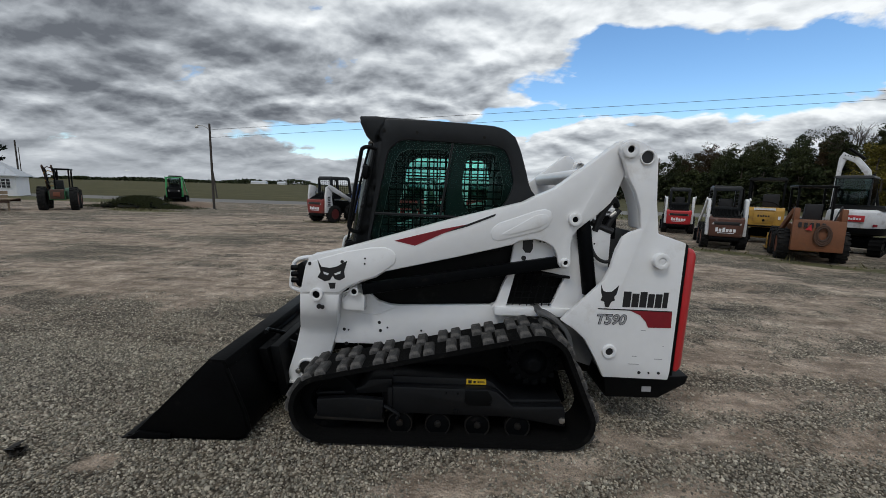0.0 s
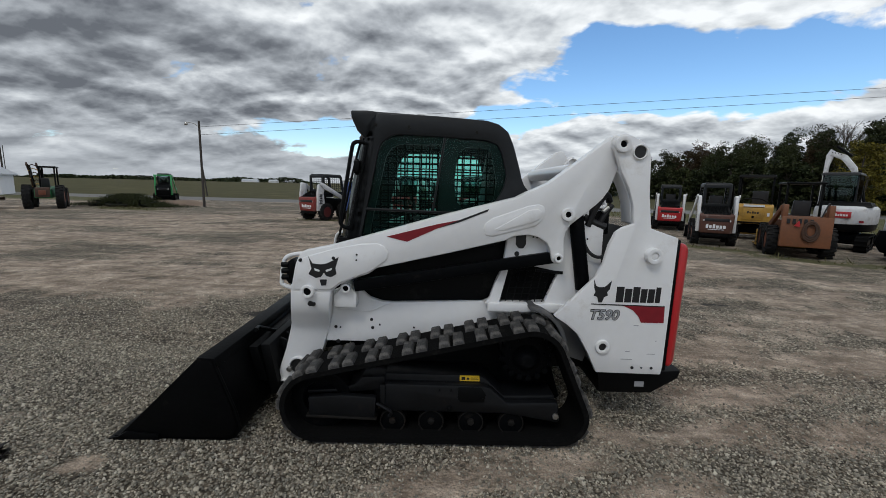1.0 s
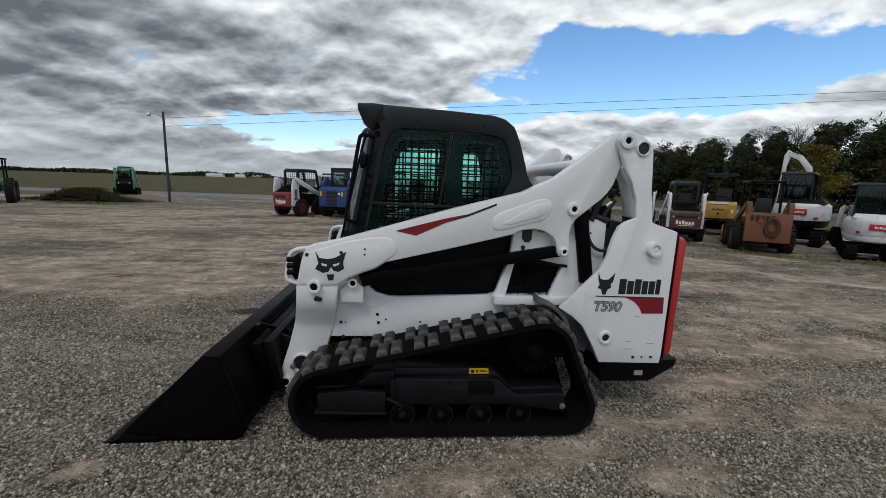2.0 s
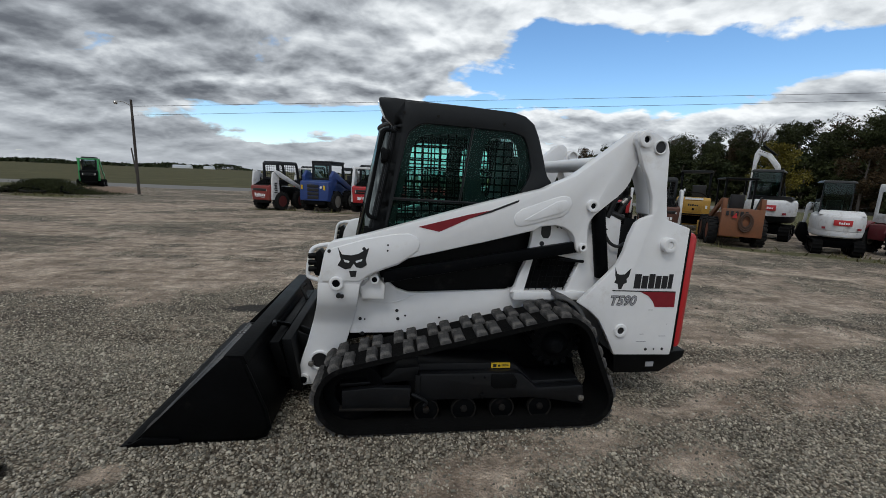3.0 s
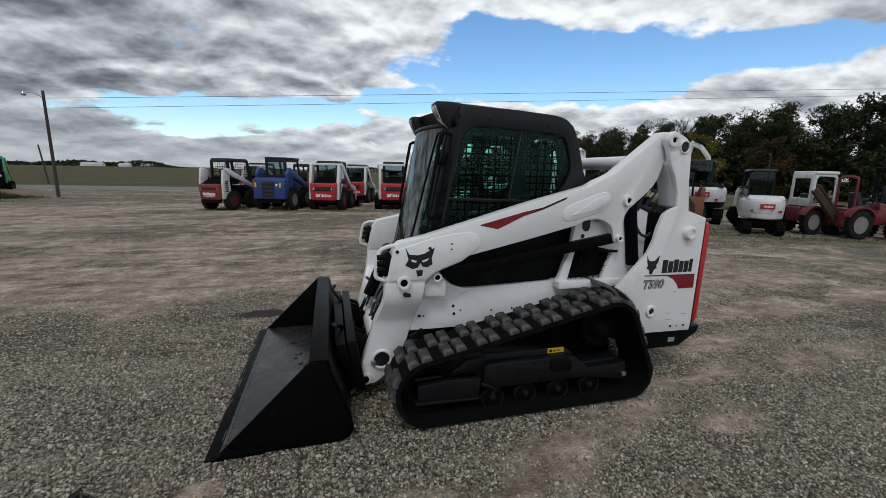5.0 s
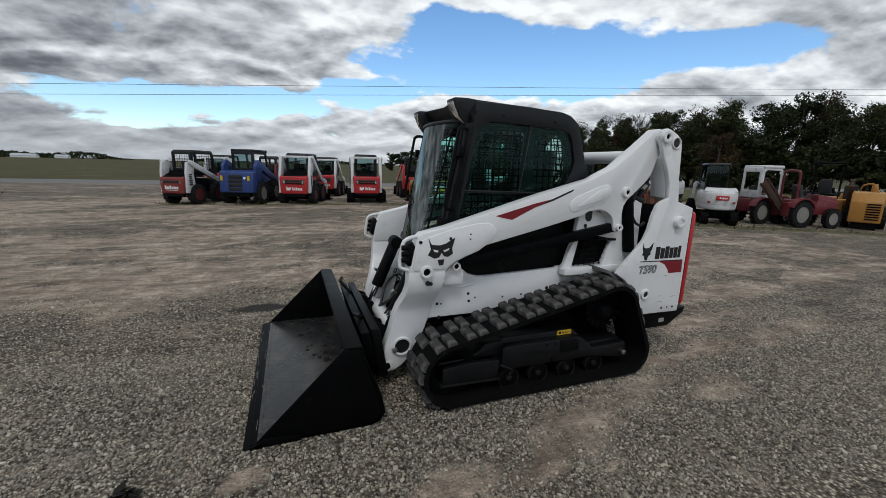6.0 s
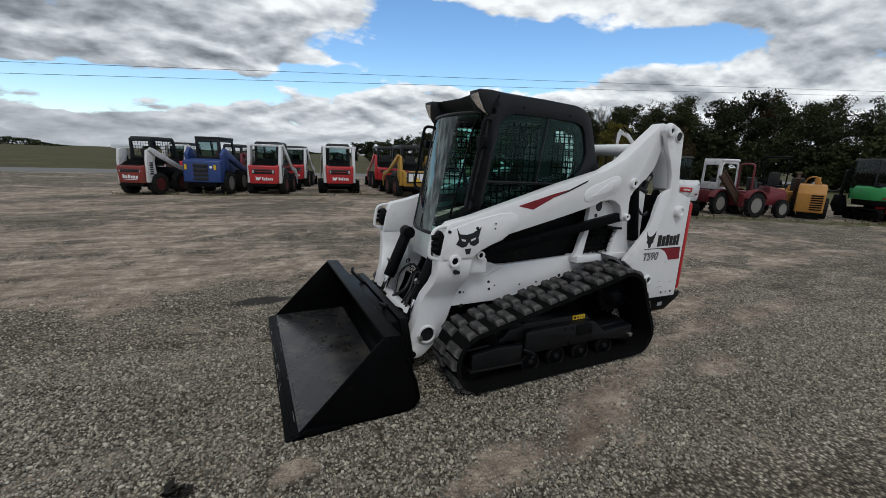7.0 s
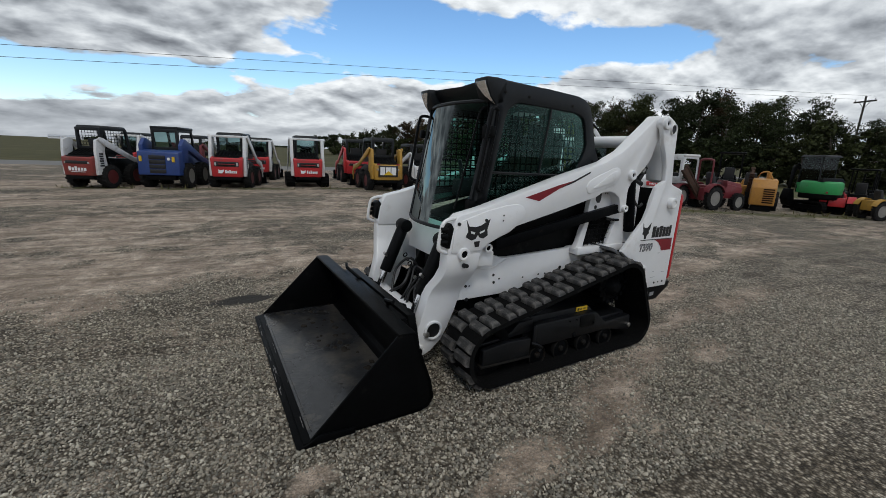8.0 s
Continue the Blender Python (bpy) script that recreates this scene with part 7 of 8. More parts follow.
    if mast:
        bm = B()
        for s in (-0.25, 0.25):
            box(bm, (s - 0.04, 1.30, 0.1), (s + 0.04, 1.38, 1.9))
        box(bm, (-0.3, 1.32, 1.2), (0.3, 1.36, 1.3))
        box(bm, (-0.25, 1.36, 0.06), (-0.15, 2.1, 0.10))
        box(bm, (0.15, 1.36, 0.06), (0.25, 2.1, 0.10))
        part("fork_mast", bm, BLACK, t)
    return t


small_tractor("tractor", at(13.69, 6.85, -100, 0.80, 0, 0.9, 0.75), CRIMSON, CRIMSON, "red compact tractor with white cab frame", cab="white")
small_tractor("trencher", at(14.19, 5.92, -110, 0.85, 0, 0.9, 0.72), CRIMSON, CRIMSON, "red ride-on trencher with roll bar and chain boom", cab="", rop=True, boom=True)
small_tractor("trencher", at(16.39, 6.09, -60, 0.86, 0, 0.85, 0.75), TRENCHORANGE, TRENCHORANGE, "amber ride-on trencher with black canopy", cab="", boom=True)
small_tractor("tractor", at(17.99, 7.79, -60, 0.96, 0, 0.85, 0.75), BLACK, BLACK, "black canopied machine behind the trenchers", cab="black")
small_tractor("tractor", at(18.01, 4.06, -70, 0.60), BRIGHTRED, BRIGHTRED, "small red tractor between the parked machines", cab="")
small_tractor("forklift", at(18.91, 3.81, -80, 0.74, 0, 0.85, 0.75), BLACK, BLACK, "black forklift with canopy and mast", cab="black", mast=True)
small_tractor("tractor", at(17.58, 2.78, -120, 0.64, 0, 0.85, 0.75), YELLOW, DARKGREEN, "yellow and green compact tractor", cab="", rop=False, rim=RIMWHITE)


def yellow_body():
    """Boxy engine housing of the amber trencher, a separate tall casing beside it."""
    t = thing("trencher_engine", at(15.79, 5.29, -60, 0.85, 0, 0.82), "amber boxy trencher engine unit with grille", "engine unit")
    bm = B()
    prism_x(bm, [(-0.75, 0.25), (0.6, 0.25), (0.6, 1.05), (0.1, 1.30), (-0.55, 1.25), (-0.75, 0.95)], -0.50, 0.50)
    b = part("housing", bm, TRENCHORANGE, t, bevel=0.04, seg=3)
    for k in range(7):
        bm = B()
        box(bm, (0.0, -0.765, 0.35 + k * 0.085), (0.42, -0.74, 0.395 + k * 0.085))
        part("grille_slat", bm, BLACK, b)
    for s in (-1, 1):
        wheel(t, (s * 0.55, 0.25, 0.38), 0.38, 0.26, RIMORANGE, s)
    bm = B()
    box(bm, (-0.40, -0.62, 0.0), (0.40, -0.50, 0.26))
    part("stand", bm, BLACK, t)
    bm = B()
    tube(bm, curve([(-0.3, 0.2, 1.25), (-0.2, 0.0, 1.5), (0.1, -0.1, 1.55), (0.3, -0.3, 1.25)], 5), 0.03, 8)
    part("exhaust", bm, TRENCHORANGE, t)
    bm = B()
    cyl(bm, (0.15, 0.2, 1.2), (0.15, 0.2, 1.55), 0.10, n=14)
    part("air_cleaner", bm, TRENCHORANGE, t, bevel=0.02)


yellow_body()


# ---- left edge of the yard: old grader, wood trailer, barn, junk heap ----
def old_grader():
    t = thing("old_tractor", at(-19.23, 15.28, 42, 0.92, 0, 0.80, 0.85), "old rusty green tractor with black canopy and folded lift tower", "tractor")
    bm = B()
    prism_x(bm, [(-1.4, 0.55), (1.5, 0.55), (1.5, 1.05), (0.6, 1.15), (-1.4, 1.0)], -0.40, 0.40)
    part("chassis", bm, DARKGREEN, t, bevel=0.03)
    bm = B()
    prism_x(bm, [(-1.5, 0.6), (-1.1, 0.6), (-1.1, 1.1), (-1.45, 1.05)], -0.35, 0.35)
    part("rear_casing", bm, RUST, t, bevel=0.03)
    for s in (-1, 1):
        wheel(t, (s * 0.78, -0.85, 0.60), 0.60, 0.40, RIMORANGE, s)
        wheel(t, (s * 0.78, 1.05, 0.52), 0.52, 0.34, RIMORANGE, s)
        for y in (-0.7, 0.45):
            bm = B()
            box(bm, (0.22 + s * 0.36 - 0.04, y - 0.04, 1.0), (0.22 + s * 0.36 + 0.04, y + 0.04, 2.12))
            part("canopy_post", bm, BLACK, t)
    # leaning lift tower of crossed arms beside the canopy
    for x in (-0.82, -0.36):
        bm = B()
        prism_x(bm, [(1.35, 0.75), (1.52, 0.80), (0.60, 2.02), (-0.10, 2.36), (-0.16, 2.22), (0.42, 1.92)], x, x + 0.09)
        arm = part("lift_tower_arm", bm, RUST, t, bevel=0.015)
        bm = B()
        cyl(bm, (x + 0.15, 1.2, 0.95), (x + 0.15, 0.15, 2.12), 0.045, n=12)
        part("lift_cylinder", bm, BLACK, arm)
    for k in range(7):
        bm = B()
        y, z = 1.30 - 0.22 * k, 0.90 + 0.20 * k
        tube(bm, [(-0.80, y, z), (-0.55, y + 0.10, z + 0.16), (-0.30, y - 0.05, z + 0.06)], 0.026, 6)
        part("lift_brace", bm, YELLOW if k % 2 else RUST, t)
    bm = B()
    tube(bm, curve([(-0.75, -0.1, 2.28), (-0.62, 0.0, 2.05), (-0.66, 0.25, 1.55), (-0.52, 0.40, 1.15)], 6), 0.028, 8)
    part("hose", bm, HOSE, t)
    bm = B()
    box(bm, (-0.18, -1.53, 0.72), (0.16, -1.46, 0.95))
    part("rear_lamp_panel", bm, RIMORANGE, t, bevel=0.02)
    bm = B()
    box(bm, (-0.20, -0.85, 2.1), (0.66, 0.60, 2.18))
    part("canopy", bm, BLACK, t, bevel=0.02)
    bm = B()
    prism_x(bm, [(-0.35, 1.0), (-0.45, 1.55), (-0.33, 1.57), (-0.18, 1.2), (0.15, 1.18), (0.15, 1.0)], -0.25, 0.25)
    part("seat", bm, SEATCLOTH, t, bevel=0.03)


old_grader()


def trailer():
    t = thing("flatbed_trailer", at(-21.73, 12.58, 40, 0.88), "old flatbed trailer with weathered wood side boards", "trailer")
    bm = B()
    for y in (-1.0, 1.0):
        box(bm, (-2.4, y - 0.05, 0.42), (2.4, y + 0.05, 0.56))
    part("trailer_frame", bm, RUST, t)
    for k in range(9):
        bm = B()
        box(bm, (-2.4, -1.1 + k * 0.245, 0.56), (2.4, -1.1 + k * 0.245 + 0.23, 0.61))
        part("deck_board", bm, WOOD, t)
    for z in (0.66, 0.86):
        bm = B()
        box(bm, (-2.4, -1.14, z), (2.4, -1.10, z + 0.17))
        part("side_board", bm, WOOD, t)
    for x in (-1.0, -0.2):
        for s in (-1, 1):
            bm = B()
            cyl(bm, (x, s * 1.05, 0.3), (x, s * 0.85, 0.3), 0.3, n=20)
            part("wheel", bm, TYRE, t, bevel=0.03)
    bm = B()
    box(bm, (2.3, -0.95, 0.0), (2.36, -0.85, 0.5))
    part("stand_leg", bm, WOOD, t)


trailer()

SIDING = material("white_siding", (0.72, 0.72, 0.73), 0.6, 0, 0.06, 1.0, 0.1, 12)
TINROOF = material("pale_metal_roof", (0.50, 0.52, 0.55), 0.4, 0.3, 0.1, 1.0)
DARKGLASS = material("dark_window", (0.02, 0.022, 0.025), 0.12, 0, 0.1)


def barn():
    t = thing("barn", at(-39.6, 25.4, 40, 0.78), "low white barn with pale metal roof and paned windows", "barn")
    L, W, H, R = 9.0, 5.0, 2.1, 4.2
    bm = B()
    box(bm, (-L / 2, -W / 2, 0), (L / 2, W / 2, H))
    part("wall", bm, SIDING, t)
    # hipped metal roof with standing seams
    ex, ey, rx = L / 2 + 0.35, W / 2 + 0.35, L / 2 - 2.6
    bm = B()
    eave = [bm.verts.new(p) for p in ((-ex, -ey, H), (ex, -ey, H), (ex, ey, H), (-ex, ey, H))]
    low = [bm.verts.new(p) for p in ((-ex, -ey, H - 0.10), (ex, -ey, H - 0.10), (ex, ey, H - 0.10), (-ex, ey, H - 0.10))]
    r0, r1 = bm.verts.new((-rx, 0, R)), bm.verts.new((rx, 0, R))
    for f in ((eave[0], eave[1], r1, r0), (eave[1], eave[2], r1), (eave[2], eave[3], r0, r1), (eave[3], eave[0], r0), tuple(low)):
        bm.faces.new(f)
    for i in range(4):
        j = (i + 1) % 4
        bm.faces.new((low[i], low[j], eave[j], eave[i]))
    rf = part("roof", bm, TINROOF, t, "pale standing-seam metal hip roof")
    for k in range(20):
        x = -ex + 0.1 + k * (2 * ex - 0.2) / 19
        f = min(1.0, (ex - abs(x)) / (ex - rx))
        for s in (-1, 1):
            bm = B()
            tube(bm, [(x, s * ey, H + 0.02), (x, s * ey * (1 - f), H + (R - H) * f + 0.02)], 0.025, 4)
            part("roof_seam", bm, TINROOF, rf)
    for x in (-3.0, -0.5, 2.0, 3.6):
        bm = B()
        box(bm, (x - 0.5, -W / 2 - 0.03, 0.85), (x + 0.5, -W / 2 + 0.02, 1.75))
        w = part("window", bm, DARKGLASS, t)
        bm = B()
        for q in (-0.5, -0.17, 0.17, 0.5):
            box(bm, (x + q - 0.025, -W / 2 - 0.055, 0.83), (x + q + 0.025, -W / 2 - 0.03, 1.77))
        for z in (0.83, 1.13, 1.45, 1.75):
            box(bm, (x - 0.52, -W / 2 - 0.055, z - 0.025), (x + 0.52, -W / 2 - 0.03, z + 0.025))
        part("window_frame", bm, SIDING, w, weld=False)


barn()


# ---- trees, poles, wires, distance ----
def leaf_material(name, col, each=0.25):
    m = material(name, col, 0.7, 0, 0.3, 0.6, each=each, spec=0.15)
    nt = m.node_tree
    N, L = nt.nodes.new, nt.links.new
    geo, mr, hs = N("ShaderNodeNewGeometry"), N("ShaderNodeMapRange"), N("ShaderNodeHueSaturation")
    mr.inputs["To Min"].default_value, mr.inputs["To Max"].default_value = 0.55, 1.45
    L(geo.outputs["Random Per Island"], mr.inputs["Value"])
    L(mr.outputs[0], hs.inputs["Value"])
    bs = nt.nodes["Principled BSDF"]
    link = bs.inputs["Base Color"].links[0]
    L(link.from_socket, hs.inputs["Color"])
    L(hs.outputs[0], bs.inputs["Base Color"])
    return m


BARK = material("grey_bark", (0.085, 0.070, 0.058), 0.9, 0, 0.3, 3.0, 0.5, 12)
LEAFDARK = leaf_material("dark_green_leaves", (0.024, 0.032, 0.012))
LEAFMID = leaf_material("dull_green_leaves", (0.036, 0.043, 0.015))
LEAFYELLOW = leaf_material("yellowing_leaves", (0.125, 0.105, 0.018))
LEAFBROWN = leaf_material("browning_leaves", (0.052, 0.034, 0.016))
NEEDLES = leaf_material("dark_pine_needles", (0.014, 0.024, 0.014))


def tree_meshes(seed, h, spread, leaves, trunk_bare=0.15, dense=1.0, leaf=0.25):
    """Trunk with limbs, and a crown of small leaf sprays round the limb ends."""
    rnd = random.Random(seed)
    bm = B()
    ends = []
    lean = rnd.uniform(-0.3, 0.3)
    top = Vector((lean, rnd.uniform(-0.3, 0.3), h * 0.88))
    tk = curve([(0, 0, 0), (lean * 0.3, 0.05, h * 0.3), (lean * 0.6, -0.05, h * 0.6), top], 3)
    loft(bm, [ring(p, (0, 0, 1), max(0.03, 0.022 * h * (1 - i / len(tk)) ** 0.8), 7) for i, p in enumerate(tk)])
    ends.append((top, 0.10 * h))
    for k in range(int(15 * dense) + 4):
        f = trunk_bare + (0.95 - trunk_bare) * (k + rnd.random()) / (int(15 * dense) + 4)
        base = Vector((lean * f, 0, h * 0.88 * f))
        a = rnd.uniform(0, 2 * math.pi)
        reach = spread * (0.45 + 0.55 * math.sin(math.pi * min(1, 0.25 + f * 0.75))) * rnd.uniform(0.6, 1.1)
        tip = base + Vector((math.cos(a) * reach, math.sin(a) * reach, rnd.uniform(0.05, 0.22) * h * (0.6 + 0.5 * f)))
        mid = base.lerp(tip, 0.55) + Vector((0, 0, rnd.uniform(-0.2, 0.2)))
        tube(bm, [base, mid, tip], 0.035 * h / 10 * (1.2 - f * 0.6), 5)
        ends += [(tip, rnd.uniform(0.07, 0.13) * h), (mid, rnd.uniform(0.05, 0.10) * h)]
        for q in range(2):
            t2 = mid + Vector((rnd.uniform(-1, 1), rnd.uniform(-1, 1), rnd.uniform(0.0, 0.9))) * 0.10 * h
            tube(bm, [mid, t2], 0.016 * h / 10, 4)
            ends.append((t2, rnd.uniform(0.04, 0.08) * h))
    bmesh.ops.recalc_face_normals(bm, faces=bm.faces)
    trunk = bpy.data.meshes.new("trunk")
    bm.to_mesh(trunk)
    bm.free()
    trunk.materials.append(BARK)
    rng = np.random.default_rng(seed)
    n = int(leaves / len(ends))
    cs, us, vs = [], [], []
    for c, r in ends:
        d = rng.normal(size=(n, 3))
        d /= np.linalg.norm(d, axis=1, keepdims=True) + 1e-9
        rad = r * rng.uniform(0.25, 1.05, (n, 1)) ** 0.6
        cs.append(np.array(c) + d * rad * np.array([1.0, 1.0, 0.75]))
    cs = np.concatenate(cs)
    m = len(cs)
    u = rng.normal(size=(m, 3))
    u /= np.linalg.norm(u, axis=1, keepdims=True)
    w = np.cross(u, rng.normal(size=(m, 3)))
    w /= np.linalg.norm(w, axis=1, keepdims=True)
    size = leaf * rng.uniform(0.5, 1.2, (m, 1))
    quads = np.stack([cs - u * size * 0.5, cs + w * size * 0.32, cs + u * size * 0.5, cs - w * size * 0.32], 1).reshape(-1, 3)
    crown = bpy.data.meshes.new("crown")
    crown.from_pydata(quads.tolist(), [], np.arange(m * 4).reshape(-1, 4).tolist())
    return trunk, crown


def plant_tree(name, meshes, mat, m, label, group="trees"):
    t = thing(name, m, label, "tree", group)
    tr = new("trunk", meshes[0])
    tr.parent = t
    me = meshes[1]
    if me is not None:
        key = me.name + mat.name
        if key not in CROWNS:
            c = me.copy()
            c.materials.append(mat)
            CROWNS[key] = c
        cr = new("crown", CROWNS[key])
        cr.parent = t
    return t


CROWNS = {}
KINDS = [tree_meshes(11 + k, 10.0, sp, 10500, tb, 1.1) for k, (sp, tb) in enumerate(((2.6, 0.10), (3.2, 0.14), (2.2, 0.08), (3.0, 0.22)))]
BUSH = tree_meshes(40, 3.6, 2.2, 3600, 0.02, 0.8, 0.25)
SMALL = tree_meshes(41, 6.0, 2.4, 9000, 0.05, 0.9, 0.19)

rnd = random.Random(77)
BELT = [(16.0, 119.3, 5.0), (22.9, 105.8, 6.3), (26.5, 96.0, 7.7), (32.0, 88.4, 8.6), (36.5, 80.7, 9.2), (38.0, 71.8, 9.5), (37.5, 63.7, 9.2), (38.0, 56.8, 9.4), (38.3, 50.9, 9.3), (38.6, 45.9, 8.9), (39.9, 40.1, 9.4), (39.3, 35.0, 9.0), (40.5, 29.0, 9.3), (40.0, 23.5, 8.9), (41.5, 17.9, 7.6), (42.7, 13.2, 5.2), (43.6, 9.7, 7.0), (45.0, 4.0, 6.0), (46.0, -1.0, 7.0), (47.0, -7.0, 7.0)]
for i in range(len(BELT) - 1):
    (x0, y0, h0), (x1, y1, h1) = BELT[i], BELT[i + 1]
    for k in range(5 if i < 7 else 4):
        f = (k + rnd.uniform(0.1, 0.9)) / (5.0 if i < 7 else 4.0)
        back = (0.0, 3.5, 1.2, 5.5, 2.4)[k]
        h = (h0 + (h1 - h0) * f) * rnd.uniform(0.76, 0.98)
        x, y = x0 + (x1 - x0) * f + back, y0 + (y1 - y0) * f + rnd.uniform(-1, 1)
        mat = rnd.choice((LEAFDARK, LEAFDARK, LEAFMID, LEAFMID, LEAFMID, LEAFBROWN))
        plant_tree("tree", KINDS[rnd.randrange(4)], mat, at(x, y, rnd.uniform(0, 360), h / 10.0, -0.1), {LEAFDARK.name: "tall dark green tree in the wood's edge", LEAFMID.name: "tall dull green tree in the wood's edge", LEAFBROWN.name: "tall tree with browning leaves in the wood's edge"}[mat.name], "trees of the wood")
    for k in range(3):
        f = rnd.random()
        plant_tree("bush", BUSH, rnd.choice((LEAFDARK, LEAFMID)), at(x0 + (x1 - x0) * f - rnd.uniform(1.0, 3.0), y0 + (y1 - y0) * f, rnd.uniform(0, 360), rnd.uniform(0.9, 1.6), -0.1), "dark green bush below the trees", "undergrowth")
plant_tree("tree", SMALL, LEAFYELLOW, at(30.67, 30.91, 30, 0.93, -0.1), "small rounded tree turning yellow", "trees of the wood")
plant_tree("tree", SMALL, LEAFYELLOW, at(33.02, 32.98, 130, 0.86, -0.1), "small rounded tree turning yellow", "trees of the wood")
plant_tree("tree", SMALL, LEAFBROWN, at(34.43, 26.93, 80, 0.85, -0.1), "small tree with russet leaves", "trees of the wood")


def bare_tree(m):
    rnd = random.Random(9)
    bm = B()
    def limb(p, d, r, depth):
        q = p + d
        tube(bm, [p, p.lerp(q, 0.5) + Vector((rnd.uniform(-.1, .1), rnd.uniform(-.1, .1), 0)), q], r, 5)
        if depth:
            for _ in range(4):
                limb(p.lerp(q, rnd.uniform(0.45, 1.0)), Vector((d.x + rnd.uniform(-0.55, 0.55) * d.length, d.y + rnd.uniform(-0.55, 0.55) * d.length, d.z * 0.8 + rnd.uniform(0, 0.4))) * 0.55, r * 0.55, depth - 1)
    limb(Vector((0, 0, 0)), Vector((0.2, 0, 6.6)), 0.16, 0)
    for k in range(6):
        limb(Vector((0.15, 0, 4.6 + k * 0.35)), Vector((rnd.uniform(-0.8, 0.8), rnd.uniform(-0.8, 0.8), 2.2)), 0.05, 3)
    t = thing("bare_tree", m, "bare leafless tree above the wood", "tree", "trees of the wood")
    part("crown", bm, BARK, t, weld=False)


bare_tree(at(39.53, 43.99, 0, 0.92, -0.1))
bare_tree(at(40.18, 68.95, 90, 0.82, -0.1))


def pine(m):
    rnd = random.Random(3)
    t = thing("pine_tree", m, "dark pine tree behind the barn", "tree")
    bm = B()
    cyl(bm, (0, 0, 0), (0, 0, 7), 0.2, 0.04, 8)
    part("trunk", bm, BARK, t)
    rng = np.random.default_rng(4)
    pts = []
    for k in range(34):
        z = 1.5 + 5.6 * k / 34
        a = rnd.uniform(0, 6.28)
        reach = (7.6 - z) * 0.42 * rnd.uniform(0.7, 1.15)
        n = 90
        s = rng.uniform(0.1, 1.0, n)
        pts.append(np.stack([np.cos(a) * reach * s + rng.normal(0, 0.16, n), np.sin(a) * reach * s + rng.normal(0, 0.16, n), z + 0.25 * s + rng.normal(0, 0.10, n)], 1))
    cs = np.concatenate(pts)
    m_ = len(cs)
    u = rng.normal(size=(m_, 3)); u /= np.linalg.norm(u, axis=1, keepdims=True)
    w = np.cross(u, rng.normal(size=(m_, 3))); w /= np.linalg.norm(w, axis=1, keepdims=True)
    quads = np.stack([cs - u * 0.2, cs + w * 0.06, cs + u * 0.2, cs - w * 0.06], 1).reshape(-1, 3)
    me = bpy.data.meshes.new("crown")
    me.from_pydata(quads.tolist(), [], np.arange(m_ * 4).reshape(-1, 4).tolist())
    me.materials.append(NEEDLES)
    c = new("crown", me)
    c.parent = t


pine(at(-46.4, 32.8, 0, 0.90))

POLEWOOD = material("dark_pole_wood", (0.050, 0.042, 0.036), 0.9, 0, 0.3, 2.0, 0.4, 20)
WIRE = material("wire", (0.02, 0.02, 0.02), 0.6)


def lamp_pole():
    t = thing("street_lamp", at(-13.77, 19.08, 0, 0.85), "dark wooden yard pole with a curved lamp arm", "street lamp")
    bm = B()
    cyl(bm, (0, 0, -0.1), (0, 0, 5.62), 0.085, 0.065, 12)
    part("pole", bm, POLEWOOD, t)
    bm = B()
    tube(bm, curve([(0, 0, 5.20), (-0.25, -0.1, 5.42), (-0.55, -0.2, 5.48), (-0.68, -0.25, 5.44)], 6), 0.022, 8)
    part("lamp_arm", bm, STEEL, t)
    bm = B()
    loft(bm, [ring((-0.72, -0.26, z), (0, 0, 1), r, 14) for z, r in ((5.52, 0.03), (5.48, 0.07), (5.38, 0.11), (5.30, 0.08))])
    part("lamp_head", bm, STEEL, t)


lamp_pole()


def plain_pole(m, h, label, arms=True, lean=0.0, r=0.10):
    t = thing("utility_pole", m, label, "utility pole")
    bm = B()
    cyl(bm, (0, 0, -0.1), (lean, 0, h), r, r * 0.75, 10)
    part("pole", bm, POLEWOOD, t)
    if arms:
        bm = B()
        box(bm, (-0.95, -0.06, h - 0.55), (0.95, 0.06, h - 0.42))
        part("crossarm", bm, POLEWOOD, t)
        for x in (-0.85, 0.85):
            bm = B()
            cyl(bm, (x, 0, h - 0.42), (x, 0, h - 0.25), 0.04, 0.03, 8)
            part("insulator", bm, STEEL, t)
        bm = B()
        tube(bm, [(-0.5, 0, h - 0.5), (0, 0, h - 1.1), (0.5, 0, h - 0.5)], 0.025, 5)
        part("brace", bm, POLEWOOD, t)
    return t


plain_pole(at(51.3, 16.6, 70), 8.2, "weathered wooden utility pole with crossarm")
plain_pole(at(-24.5, 34.8, 0), 3.0, "leaning short wooden pole by the road", arms=False, lean=-0.35, r=0.07)
plain_pole(at(-53.4, 40.4, 0), 5.8, "distant wooden pole near the barn", arms=False)
plain_pole(at(-43.8, 33.1, 0), 4.4, "thin pole with a short antenna bar", arms=False, r=0.04)


def wire(a, b, sag):
    bm = B()
    a, b = Vector(a), Vector(b)
    tube(bm, [a.lerp(b, k / 40) - Vector((0, 0, sag * 4 * (k / 40) * (1 - k / 40))) for k in range(41)], 0.009, 5)
    ob = part("overhead_wire", bm, WIRE)
    tagged(ob, "thin black overhead wire across the yard", "wire", "overhead wires")


wire((-13.77, 19.08, 4.45), (51.1, 15.9, 8.1), 0.05)
wire((-13.77, 19.08, 4.02), (51.5, 17.3, 8.0), 0.05)


